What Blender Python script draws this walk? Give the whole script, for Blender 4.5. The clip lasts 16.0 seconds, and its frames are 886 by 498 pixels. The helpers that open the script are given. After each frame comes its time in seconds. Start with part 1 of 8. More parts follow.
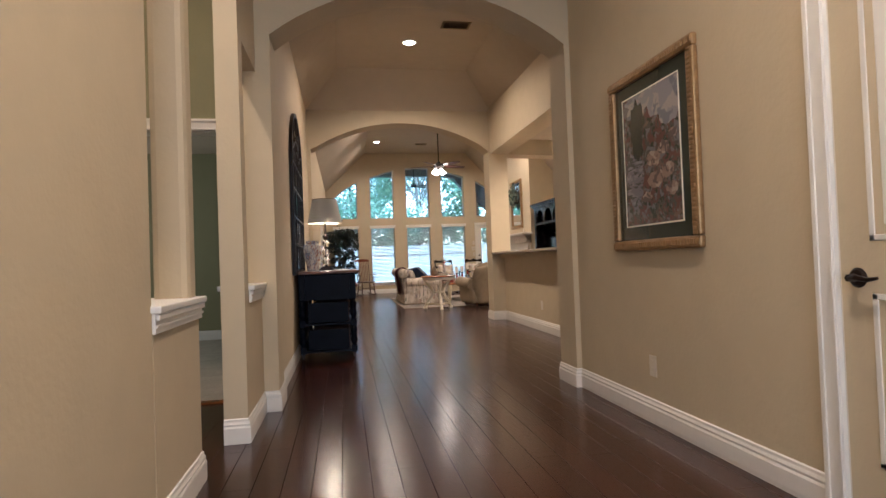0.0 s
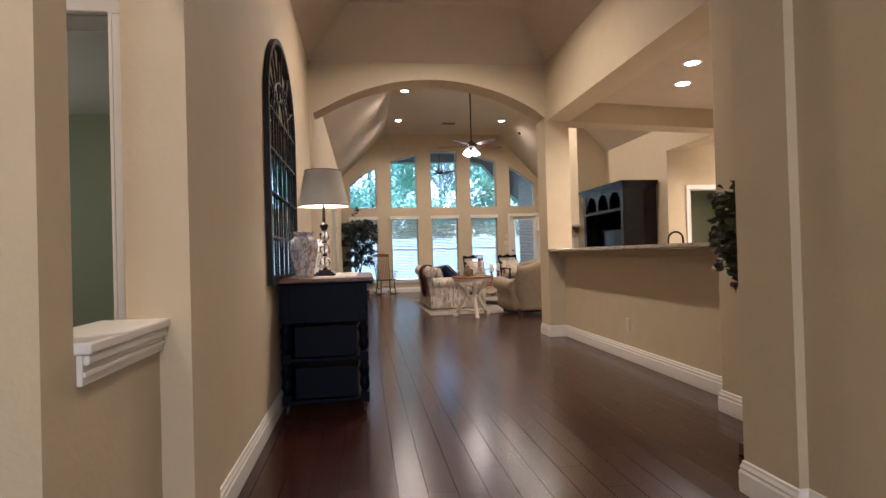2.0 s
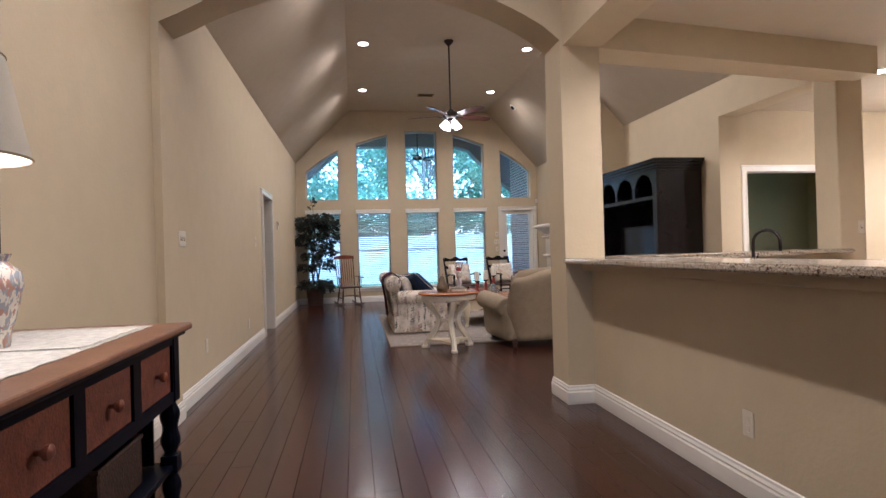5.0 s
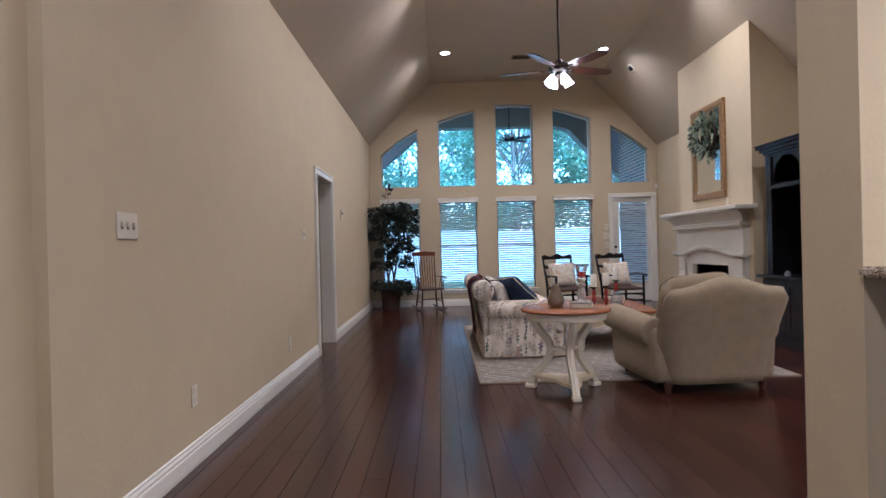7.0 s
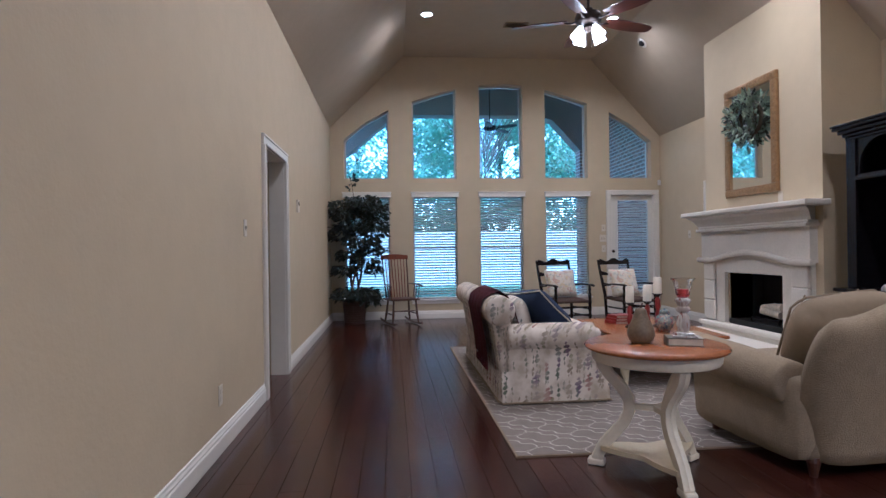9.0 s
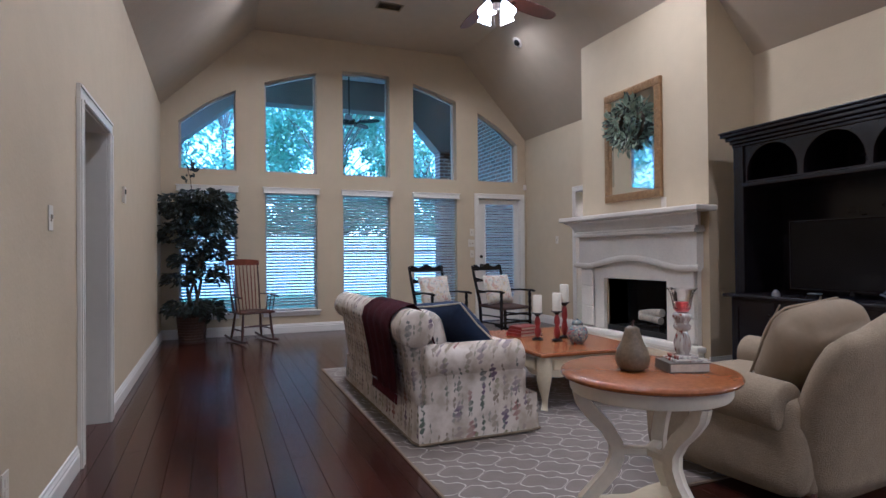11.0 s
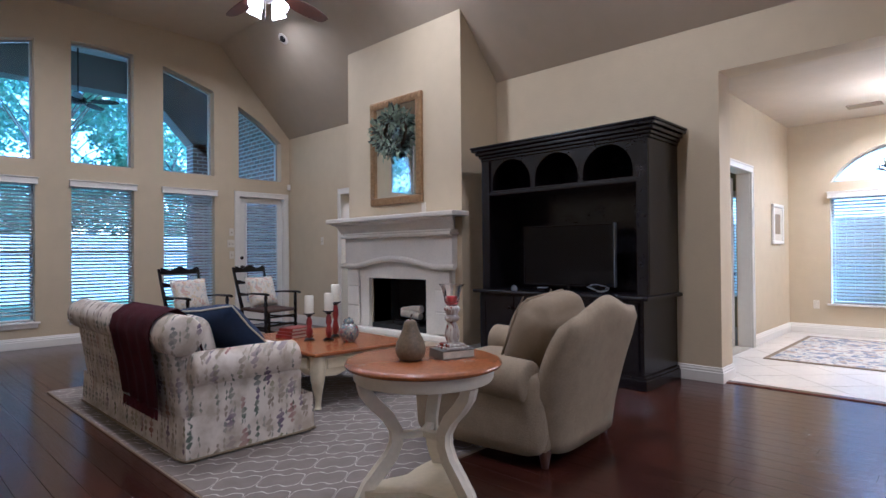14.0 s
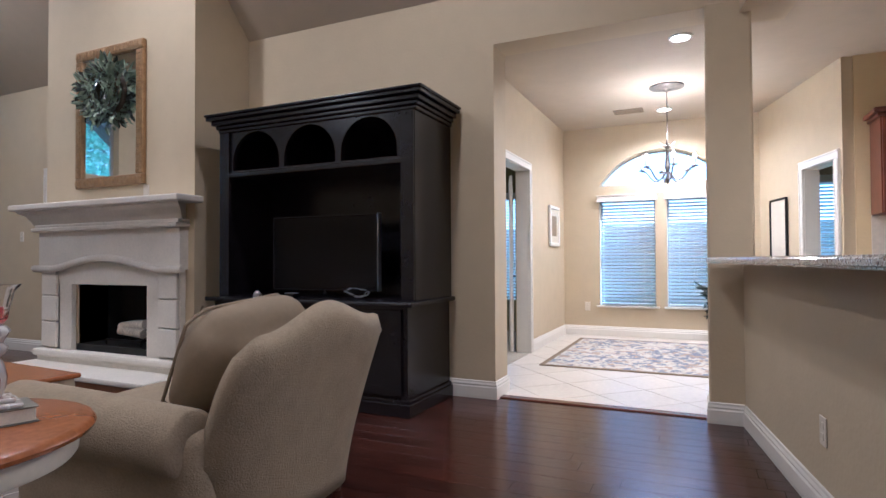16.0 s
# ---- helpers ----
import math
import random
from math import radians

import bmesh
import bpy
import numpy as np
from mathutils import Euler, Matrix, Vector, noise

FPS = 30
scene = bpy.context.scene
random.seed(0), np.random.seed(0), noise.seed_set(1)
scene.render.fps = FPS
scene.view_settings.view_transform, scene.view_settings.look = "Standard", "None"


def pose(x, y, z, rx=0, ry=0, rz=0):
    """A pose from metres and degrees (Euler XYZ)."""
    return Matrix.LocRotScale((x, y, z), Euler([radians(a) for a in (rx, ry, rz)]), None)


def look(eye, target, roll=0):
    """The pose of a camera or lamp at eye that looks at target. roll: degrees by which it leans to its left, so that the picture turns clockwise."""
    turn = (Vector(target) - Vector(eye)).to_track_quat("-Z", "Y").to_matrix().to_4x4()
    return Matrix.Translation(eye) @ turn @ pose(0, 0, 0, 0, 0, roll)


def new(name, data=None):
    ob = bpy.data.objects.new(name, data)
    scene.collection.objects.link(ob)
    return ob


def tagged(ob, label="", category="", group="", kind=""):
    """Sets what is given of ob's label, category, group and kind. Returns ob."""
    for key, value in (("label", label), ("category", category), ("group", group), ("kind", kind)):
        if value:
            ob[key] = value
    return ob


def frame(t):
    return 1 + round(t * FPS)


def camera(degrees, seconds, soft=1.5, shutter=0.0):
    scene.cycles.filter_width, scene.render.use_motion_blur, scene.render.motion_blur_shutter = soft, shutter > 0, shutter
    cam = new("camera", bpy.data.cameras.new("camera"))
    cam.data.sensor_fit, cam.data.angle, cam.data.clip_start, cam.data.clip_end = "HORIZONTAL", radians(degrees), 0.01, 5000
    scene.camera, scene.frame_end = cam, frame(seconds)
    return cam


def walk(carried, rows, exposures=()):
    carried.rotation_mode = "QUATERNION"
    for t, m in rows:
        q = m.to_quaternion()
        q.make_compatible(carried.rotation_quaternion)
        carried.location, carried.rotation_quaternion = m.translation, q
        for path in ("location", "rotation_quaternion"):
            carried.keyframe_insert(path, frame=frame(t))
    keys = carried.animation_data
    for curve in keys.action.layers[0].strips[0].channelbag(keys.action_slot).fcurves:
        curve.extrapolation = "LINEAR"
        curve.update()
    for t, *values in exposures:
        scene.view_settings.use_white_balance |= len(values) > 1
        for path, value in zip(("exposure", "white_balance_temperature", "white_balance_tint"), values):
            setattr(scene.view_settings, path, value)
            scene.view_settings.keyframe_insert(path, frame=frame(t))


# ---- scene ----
cam = camera(76.2, 16.0)
METRES, EYE, TILT, LEAN, TURN = 8.0, 1.17, 0.0, 0.0, -9.9
PATH = [
    (0, (0.38, -1.427, 0.945), (0.729, 0.542, 0.988), -2.1),
    (0.5, (0.413, -0.918, 0.979), (0.728, 1.057, 1.017), -2.1),
    (1, (0.398, -0.434, 0.982), (0.67, 1.547, 1.012), -2.2),
    (1.5, (0.444, 0.077, 1.006), (0.713, 2.058, 1.03), -1.8),
    (2, (0.48, 0.589, 1.019), (0.758, 2.57, 1.04), -1.6),
    (2.5, (0.55, 1.073, 1.029), (0.872, 3.047, 1.046), -1.8),
    (3, (0.655, 1.534, 1.07), (1.015, 3.502, 1.078), -2.0),
    (5.3, (1.214, 3.536, 1.137), (1.5, 5.515, 1.142), -1.4),
    (5.5, (1.236, 3.742, 1.134), (1.446, 5.731, 1.137), -1.6),
    (6, (1.276, 4.289, 1.135), (1.381, 6.286, 1.137), -1.5),
    (6.5, (1.296, 4.801, 1.147), (1.334, 6.8, 1.146), -1.5),
    (7, (1.26, 5.258, 1.15), (1.27, 7.258, 1.147), -1.4),
    (7.5, (1.191, 5.717, 1.166), (1.212, 7.717, 1.161), -1.2),
    (8, (1.093, 6.192, 1.147), (1.136, 8.192, 1.146), -1.2),
    (8.2, (1.054, 6.354, 1.155), (1.109, 8.354, 1.155), -1.1),
    (10.5, (0.661, 7.713, 1.139), (1.258, 9.622, 1.156), -0.6),
    (11, (0.596, 7.871, 1.141), (1.342, 9.727, 1.159), -0.5),
    (11.5, (0.502, 7.942, 1.154), (1.412, 9.723, 1.166), -0.3),
    (12, (0.427, 7.973, 1.164), (1.431, 9.703, 1.175), -0.6),
    (12.5, (0.391, 7.969, 1.143), (1.5, 9.633, 1.16), -0.5),
    (13, (0.398, 7.934, 1.116), (1.612, 9.523, 1.138), -0.2),
    (13.5, (0.419, 7.903, 1.115), (1.749, 9.396, 1.137), -0.2),
    (14, (0.462, 7.876, 1.134), (1.903, 9.263, 1.15), -0.5),
    (14.5, (0.599, 7.878, 1.091), (2.153, 9.136, 1.119), -0.4),
    (15, (0.858, 7.918, 1.07), (2.502, 9.057, 1.103), -0.5),
    (15.5, (1.175, 8.005, 1.058), (2.901, 9.016, 1.086), -0.4),
    (16, (1.575, 8.095, 1.047), (3.391, 8.931, 1.086), -0.3),
]
EXPOSURES = [
    (0.0, 2.7, 4980, 10), (3.0, 2.82, 4700, 10), (5.5, 2.65, 4370, 10), (8.0, 2.48, 4080, 10),
    (10.5, 2.42, 3960, 10), (13.0, 2.42, 3930, 10), (14.5, 2.4, 3930, 10), (16.0, 2.4, 4050, 10),
]
walk(cam, [(t, look(eye, target, roll)) for t, eye, target, roll in PATH], EXPOSURES)


# world, sun, lights
world = bpy.data.worlds.new("world")
scene.world = world
world.use_nodes = True
_n = world.node_tree.nodes
_sky = _n.new("ShaderNodeTexSky")
_sky.sky_type, _sky.sun_disc, _sky.sun_elevation, _sky.sun_rotation = "NISHITA", False, radians(38), radians(168)
world.node_tree.links.new(_sky.outputs[0], _n["Background"].inputs[0])
_n["Background"].inputs[1].default_value = 0.15
sun = new("sun", bpy.data.lights.new("sun", "SUN"))
sun.data.energy, sun.data.angle, sun.data.color = 5.0, radians(12), (0.52, 0.79, 1.0)
sun.matrix_world = look((6, 0, 24), (0, 30, 0))
scene.view_settings.exposure = 2.0

WARM = (1.0, 0.70, 0.45)


def lamp(name, x, y, z, power, size=0.13, color=WARM, spread=150):
    l = new(name, bpy.data.lights.new(name, "AREA"))
    l.data.shape, l.data.size, l.data.energy, l.data.color = "DISK", size, power * 0.62, color
    l.data.spread = radians(spread)
    l.matrix_world = pose(x, y, z)
    return l


def panel_light(name, x, y, z, w, h, rz, power, color=(0.55, 0.78, 1.0)):
    l = new(name, bpy.data.lights.new(name, "AREA"))
    l.data.shape, l.data.size, l.data.size_y, l.data.energy, l.data.color = "RECTANGLE", w, h, power, color
    l.matrix_world = pose(x, y, z, 90, 0, rz)
    return l


def point(name, x, y, z, power, radius=0.05, color=WARM):
    l = new(name, bpy.data.lights.new(name, "POINT"))
    l.data.energy, l.data.shadow_soft_size, l.data.color = power * 0.62, radius, color
    l.location = (x, y, z)
    return l


CEIL = 4.42          # flat of the living room ceiling
KITCHEN_Z = 2.85
HALL_Z = 3.75
# the last one, over the foyer, is unseen and added to brighten it
DOWNLIGHTS = [(1.41, 9.65, CEIL), (4.07, 9.65, CEIL), (1.40, 12.17, CEIL), (4.07, 12.2, CEIL), (1.42, 14.72, CEIL), (4.07, 14.7, CEIL),
              (1.30, 5.67, HALL_Z), (3.74, 5.74, KITCHEN_Z), (4.03, 6.40, KITCHEN_Z), (6.53, 8.24, 2.85), (8.85, 8.5, 2.85), (1.0, -0.6, 3.75)]
for _x, _y, _z in DOWNLIGHTS:
    lamp("downlight_lamp", _x, _y, _z - 0.03, 17 if _z == HALL_Z else 18 if _x > 6 else 11.5)
point("fan_lamp", 2.72, 11.95, 2.96, 4, 0.15)
point("table_lamp_bulb", 0.20, 4.76, 1.435, 2.6, 0.02)
point("chandelier_lamp", 7.90, 8.42, 2.33, 17)
# daylight of the front door's glass behind the camera
panel_light("window_lamp", 0.6, -3.95, 1.6, 1.6, 2.2, 0, 11, (0.92, 0.90, 0.90))
# unseen fill lamps added to brighten the bedroom, alcove and rooms beyond doorways
panel_light("window_lamp", -3.2, 4.9, 1.5, 1.4, 1.4, -90, 3, (1.0, 0.92, 0.76))
lamp("alcove_fill", -0.95, 1.2, 3.70, 9)
lamp("study_fill", 7.4, 11.3, 2.55, 5)
lamp("passage_fill", -0.8, 12.6, 2.45, 2)
lamp("side_room_fill", 6.4, 14.4, 2.45, 6)


# materials
def mat(name, color, rough=0.6, metal=0.0, noise_scale=0.0, amount=0.15, bump=0.0, bump_scale=80.0, coat=0.0, emit=0.0, spec=0.5):
    m = bpy.data.materials.new(name)
    m.use_nodes = True
    nt = m.node_tree
    b = nt.nodes["Principled BSDF"]
    b.inputs["Base Color"].default_value = (*color, 1)
    b.inputs["Roughness"].default_value = rough
    b.inputs["Metallic"].default_value = metal
    b.inputs["Coat Weight"].default_value = coat
    b.inputs["Specular IOR Level"].default_value = spec
    if emit:
        b.inputs["Emission Color"].default_value = (*color, 1)
        b.inputs["Emission Strength"].default_value = emit
    tc = nt.nodes.new("ShaderNodeTexCoord")
    if noise_scale:
        a, c = nt.nodes.new("ShaderNodeTexNoise"), nt.nodes.new("ShaderNodeTexNoise")
        a.inputs["Scale"].default_value, c.inputs["Scale"].default_value = noise_scale, noise_scale * 9
        a.inputs["Detail"].default_value = c.inputs["Detail"].default_value = 4
        mix = nt.nodes.new("ShaderNodeMath")
        mix.operation = "ADD"
        ramp = nt.nodes.new("ShaderNodeMapRange")
        ramp.inputs["From Min"].default_value, ramp.inputs["From Max"].default_value = 0.6, 1.4
        ramp.inputs["To Min"].default_value, ramp.inputs["To Max"].default_value = 1 - amount, 1 + amount
        sc = nt.nodes.new("ShaderNodeVectorMath")
        sc.operation = "SCALE"
        sc.inputs[0].default_value = color
        for n in (a, c):
            nt.links.new(tc.outputs["Object"], n.inputs["Vector"])
        nt.links.new(a.outputs["Fac"], mix.inputs[0])
        nt.links.new(c.outputs["Fac"], mix.inputs[1])
        nt.links.new(mix.outputs[0], ramp.inputs[0])
        nt.links.new(ramp.outputs[0], sc.inputs["Scale"])
        nt.links.new(sc.outputs[0], b.inputs["Base Color"])
    if bump:
        n = nt.nodes.new("ShaderNodeTexNoise")
        n.inputs["Scale"].default_value, n.inputs["Detail"].default_value = bump_scale, 3
        u = nt.nodes.new("ShaderNodeBump")
        u.inputs["Strength"].default_value, u.inputs["Distance"].default_value = bump, 0.004
        nt.links.new(tc.outputs["Object"], n.inputs["Vector"])
        nt.links.new(n.outputs["Fac"], u.inputs["Height"])
        nt.links.new(u.outputs[0], b.inputs["Normal"])
    return m


M = {}
M["paint"] = mat("wall_paint", (0.515, 0.43, 0.28), 0.75, noise_scale=0.7, amount=0.05, bump=0.35, bump_scale=45)
M["ceiling"] = mat("ceiling_paint", (0.47, 0.40, 0.29), 0.85, noise_scale=0.6, amount=0.05, bump=0.5, bump_scale=35)
M["green"] = mat("green_paint", (0.25, 0.235, 0.125), 0.8, noise_scale=0.7, amount=0.05, bump=0.3, bump_scale=45)
M["yellow"] = mat("yellow_paint", (0.62, 0.50, 0.28), 0.75, noise_scale=0.7, amount=0.04, bump=0.3, bump_scale=45)
M["white"] = mat("white_trim", (0.72, 0.69, 0.62), 0.35, noise_scale=2.0, amount=0.04)
M["carpet"] = mat("carpet", (0.42, 0.38, 0.30), 0.95, noise_scale=6, amount=0.2, bump=1.0, bump_scale=300)
M["tile"] = mat("tile", (0.60, 0.55, 0.47), 0.3, noise_scale=3, amount=0.12)
M["wood_floor"] = mat("floor_wood", (0.10, 0.035, 0.02), 0.25, noise_scale=4, amount=0.3)
M["black"] = mat("black_paint", (0.010, 0.0085, 0.0105), 0.27, noise_scale=8, amount=0.45, bump=0.15, bump_scale=60, spec=0.4)
M["navy"] = mat("dark_blue_black_paint", (0.002, 0.0029, 0.0075), 0.4, noise_scale=8, amount=0.4, spec=0.08)
M["cream"] = mat("cream_paint", (0.68, 0.62, 0.48), 0.4, noise_scale=5, amount=0.08)
M["stone"] = mat("limestone", (0.66, 0.62, 0.54), 0.7, noise_scale=5, amount=0.08, bump=0.3, bump_scale=60)
M["linen"] = mat("linen", (0.255, 0.20, 0.125), 0.95, noise_scale=12, amount=0.16, bump=1.0, bump_scale=160)
M["floral"] = mat("floral", (0.66, 0.60, 0.50), 0.9, noise_scale=8, amount=0.3)
M["orange_wood"] = mat("orange_wood", (0.25, 0.088, 0.022), 0.26, noise_scale=6, amount=0.3)
M["granite"] = mat("granite", (0.40, 0.34, 0.26), 0.2, noise_scale=60, amount=0.6)
M["rug"] = mat("rug", (0.36, 0.32, 0.28), 0.95, noise_scale=9, amount=0.1)
M["glow_soft"] = mat("frosted_shade_glow", (1.0, 0.82, 0.62), 0.5, emit=3.5)
M["glow"] = mat("lamp_glow", (1.0, 0.80, 0.58), 0.5, emit=9.0)
M["leaf"] = mat("leaf", (0.04, 0.09, 0.03), 0.5, noise_scale=5, amount=0.3)
M["grass"] = mat("grass", (0.08, 0.13, 0.055), 0.9, noise_scale=3, amount=0.3)
M["brick"] = mat("brick", (0.28, 0.20, 0.16), 0.9, noise_scale=5, amount=0.3)


# mesh helpers
def smooth_by_angle(bm, deg=35):
    bm.normal_update()
    for f in bm.faces:
        f.smooth = True
    for e in bm.edges:
        if len(e.link_faces) != 2 or e.calc_face_angle(0) > radians(deg):
            e.smooth = False


def part(name, bm, material, parent=None, label="", smooth=None):
    bm.normal_update()
    if smooth:
        smooth_by_angle(bm, smooth)
    me = bpy.data.meshes.new(name)
    bm.to_mesh(me)
    bm.free()
    me.materials.append(material)
    ob = new(name, me)
    ob.parent = parent
    if label:
        ob["label"] = label
    return ob


def empty(name, x, y, z=0.0, rz=0.0):
    e = new(name)
    e.matrix_basis = pose(x, y, z, 0, 0, rz)
    return e


def setting(name, bm, material, label="", smooth=None):
    return tagged(part(name, bm, material, None, smooth=smooth), label, kind="structure")


def add_box(bm, x0, x1, y0, y1, z0, z1, bevel=0.0, m=None, seg=2):
    r = bmesh.ops.create_cube(bm, size=1.0)
    vs = r["verts"]
    bmesh.ops.transform(bm, matrix=Matrix.Translation(((x0 + x1) / 2, (y0 + y1) / 2, (z0 + z1) / 2)) @ Matrix.Diagonal((abs(x1 - x0), abs(y1 - y0), abs(z1 - z0), 1)), verts=vs)
    if bevel:
        es = list({e for v in vs for e in v.link_edges})
        r2 = bmesh.ops.bevel(bm, geom=es, offset=bevel, segments=seg, profile=0.5, affect="EDGES")
        vs = list({v for f in r2["faces"] for v in f.verts} | {v for v in vs if v.is_valid})
    if m is not None:
        bmesh.ops.transform(bm, matrix=m, verts=vs)
    return vs


def box(x0, x1, y0, y1, z0, z1, bevel=0.0, m=None, seg=2):
    bm = bmesh.new()
    add_box(bm, x0, x1, y0, y1, z0, z1, bevel, m, seg)
    return bm


def add_prism(bm, pts, h0, h1, m=None):
    """An outline in x, y, pushed up from h0 to h1, then moved by m."""
    a = [bm.verts.new((x, y, h0)) for x, y in pts]
    b = [bm.verts.new((x, y, h1)) for x, y in pts]
    n = len(pts)
    bm.faces.new(list(reversed(a)))
    bm.faces.new(b)
    for i in range(n):
        bm.faces.new((a[i], a[(i + 1) % n], b[(i + 1) % n], b[i]))
    if m is not None:
        bmesh.ops.transform(bm, matrix=m, verts=a + b)
    return a + b


def plate(outline, holes, t, m):
    """A plate with holes, drawn in x, y, t thick along z, then moved by m."""
    bm = bmesh.new()
    for loop in [outline] + holes:
        vs = [bm.verts.new((x, y, 0)) for x, y in loop]
        for i in range(len(vs)):
            bm.edges.new((vs[i], vs[(i + 1) % len(vs)]))
    bmesh.ops.triangle_fill(bm, use_beauty=True, use_dissolve=False, edges=bm.edges[:])
    r = bmesh.ops.extrude_face_region(bm, geom=bm.faces[:])
    bmesh.ops.translate(bm, vec=(0, 0, t), verts=[g for g in r["geom"] if isinstance(g, bmesh.types.BMVert)])
    bmesh.ops.recalc_face_normals(bm, faces=bm.faces[:])
    bmesh.ops.transform(bm, matrix=m, verts=bm.verts[:])
    return bm


def wall_y(y0, t):
    """Drawing plane x, z for a wall that faces -y at y0 and is t thick towards +y."""
    return Matrix(((1, 0, 0, 0), (0, 0, 1, y0), (0, 1, 0, 0), (0, 0, 0, 1))) if t > 0 else None


def wall_x(x0):
    """Drawing plane y, z for a wall from x0 towards +x."""
    return Matrix(((0, 0, 1, x0), (1, 0, 0, 0), (0, 1, 0, 0), (0, 0, 0, 1)))


def rect(a, b, c, d):
    return [(a, c), (b, c), (b, d), (a, d)]


def add_lathe(bm, prof, seg=24, m=None, cx=0.0, cy=0.0):
    """Turns a profile of (radius, height) round the vertical."""
    rings = []
    for r, z in prof:
        if r <= 1e-5:
            rings.append([bm.verts.new((cx, cy, z))])
        else:
            rings.append([bm.verts.new((cx + r * math.cos(2 * math.pi * i / seg), cy + r * math.sin(2 * math.pi * i / seg), z)) for i in range(seg)])
    for a, b in zip(rings, rings[1:]):
        for i in range(seg):
            j = (i + 1) % seg
            if len(a) == 1 and len(b) == 1:
                continue
            if len(a) == 1:
                bm.faces.new((a[0], b[j], b[i]))
            elif len(b) == 1:
                bm.faces.new((a[i], a[j], b[0]))
            else:
                bm.faces.new((a[i], a[j], b[j], b[i]))
    for ring, flip in ((rings[0], True), (rings[-1], False)):
        if len(ring) > 2:
            bm.faces.new(list(reversed(ring)) if flip else ring)
    vs = [v for r in rings for v in r]
    if m is not None:
        bmesh.ops.transform(bm, matrix=m, verts=vs)
    return vs


def lathe(prof, seg=24, m=None):
    bm = bmesh.new()
    add_lathe(bm, prof, seg, m)
    return bm


def add_tube(bm, pts, radius, seg=8, flat=1.0):
    """A round bar along the points; radius is one number or one for each point."""
    pts = [Vector(p) for p in pts]
    rs = radius if isinstance(radius, (list, tuple)) else [radius] * len(pts)
    rings, up = [], None
    for i, p in enumerate(pts):
        d = (pts[min(i + 1, len(pts) - 1)] - pts[max(i - 1, 0)]).normalized()
        if up is None:
            up = Vector((0, 0, 1)) if abs(d.z) < 0.9 else Vector((1, 0, 0))
        u = d.cross(up).normalized()
        w = u.cross(d).normalized()
        up = w
        rings.append([bm.verts.new(p + rs[i] * (math.cos(2 * math.pi * k / seg) * u + flat * math.sin(2 * math.pi * k / seg) * w)) for k in range(seg)])
    for a, b in zip(rings, rings[1:]):
        for k in range(seg):
            bm.faces.new((a[k], a[(k + 1) % seg], b[(k + 1) % seg], b[k]))
    bm.faces.new(list(reversed(rings[0])))
    bm.faces.new(rings[-1])


def tube(pts, radius, seg=8, flat=1.0):
    bm = bmesh.new()
    add_tube(bm, pts, radius, seg, flat)
    return bm


BASE_PROFILE = [(0, 0), (0.014, 0), (0.016, 0.02), (0.016, 0.085), (0.011, 0.095), (0.013, 0.105), (0.007, 0.118), (0.006, 0.13), (0, 0.135)]


def run_profile(name, path, profile, material, side=1, close=False, label=""):
    """Sweeps a profile (out, up) along a floor path; side=1: the trim lies to the left of the path."""
    bm = bmesh.new()
    p = [Vector((x, y)) for x, y, *_ in path]
    z = path[0][2] if len(path[0]) > 2 else 0.0
    n = len(p)
    rows = []
    for i in range(n):
        a = (p[i] - p[i - 1]).normalized() if i > 0 else (p[1] - p[0]).normalized()
        b = (p[i + 1] - p[i]).normalized() if i < n - 1 else a
        na, nb = Vector((-a.y, a.x)) * side, Vector((-b.y, b.x)) * side
        mt = (na + nb) / max(0.3, 1 + na.dot(nb))
        rows.append([bm.verts.new((p[i].x + mt.x * o, p[i].y + mt.y * o, z + h)) for o, h in profile])
    for a, b in zip(rows, rows[1:]):
        for k in range(len(profile)):
            j = (k + 1) % len(profile)
            bm.faces.new((a[k], a[j], b[j], b[k]))
    bm.faces.new(rows[0])
    bm.faces.new(list(reversed(rows[-1])))
    bmesh.ops.recalc_face_normals(bm, faces=bm.faces[:])
    return setting(name, bm, material, label)


# ---- plan ----
XW = -0.10           # left wall of hall and living room
XE = 5.60            # right wall of the living room
YB = 16.45           # window wall
Y1A, Y1B = 2.45, 2.75      # first arch wall
Y2A, Y2B = 7.15, 7.47      # second arch wall
WALL_TOP = 3.22
KL, KR = 1.13, 4.38  # where slopes meet the flat ceiling
XK = 2.88            # bar wall


def arc(x0, x1, zs, za, n=20):
    """Points of a segmental arch from x0 to x1, springing at zs with its crown at za."""
    h, w = za - zs, (x1 - x0) / 2
    r = (w * w + h * h) / (2 * h)
    a = math.asin(w / r)
    c = (x0 + x1) / 2
    return [(c + r * math.sin(-a + 2 * a * i / n), za - r + r * math.cos(-a + 2 * a * i / n)) for i in range(n + 1)]


def window_top(x):
    """The sweep of the tops of the high windows."""
    u = abs(x - 2.78)
    return float(np.interp(u, [0, 0.38, 0.76, 1.1, 1.5, 1.9, 2.3, 2.68], [3.98, 3.955, 3.89, 3.80, 3.67, 3.52, 3.30, 3.0]))


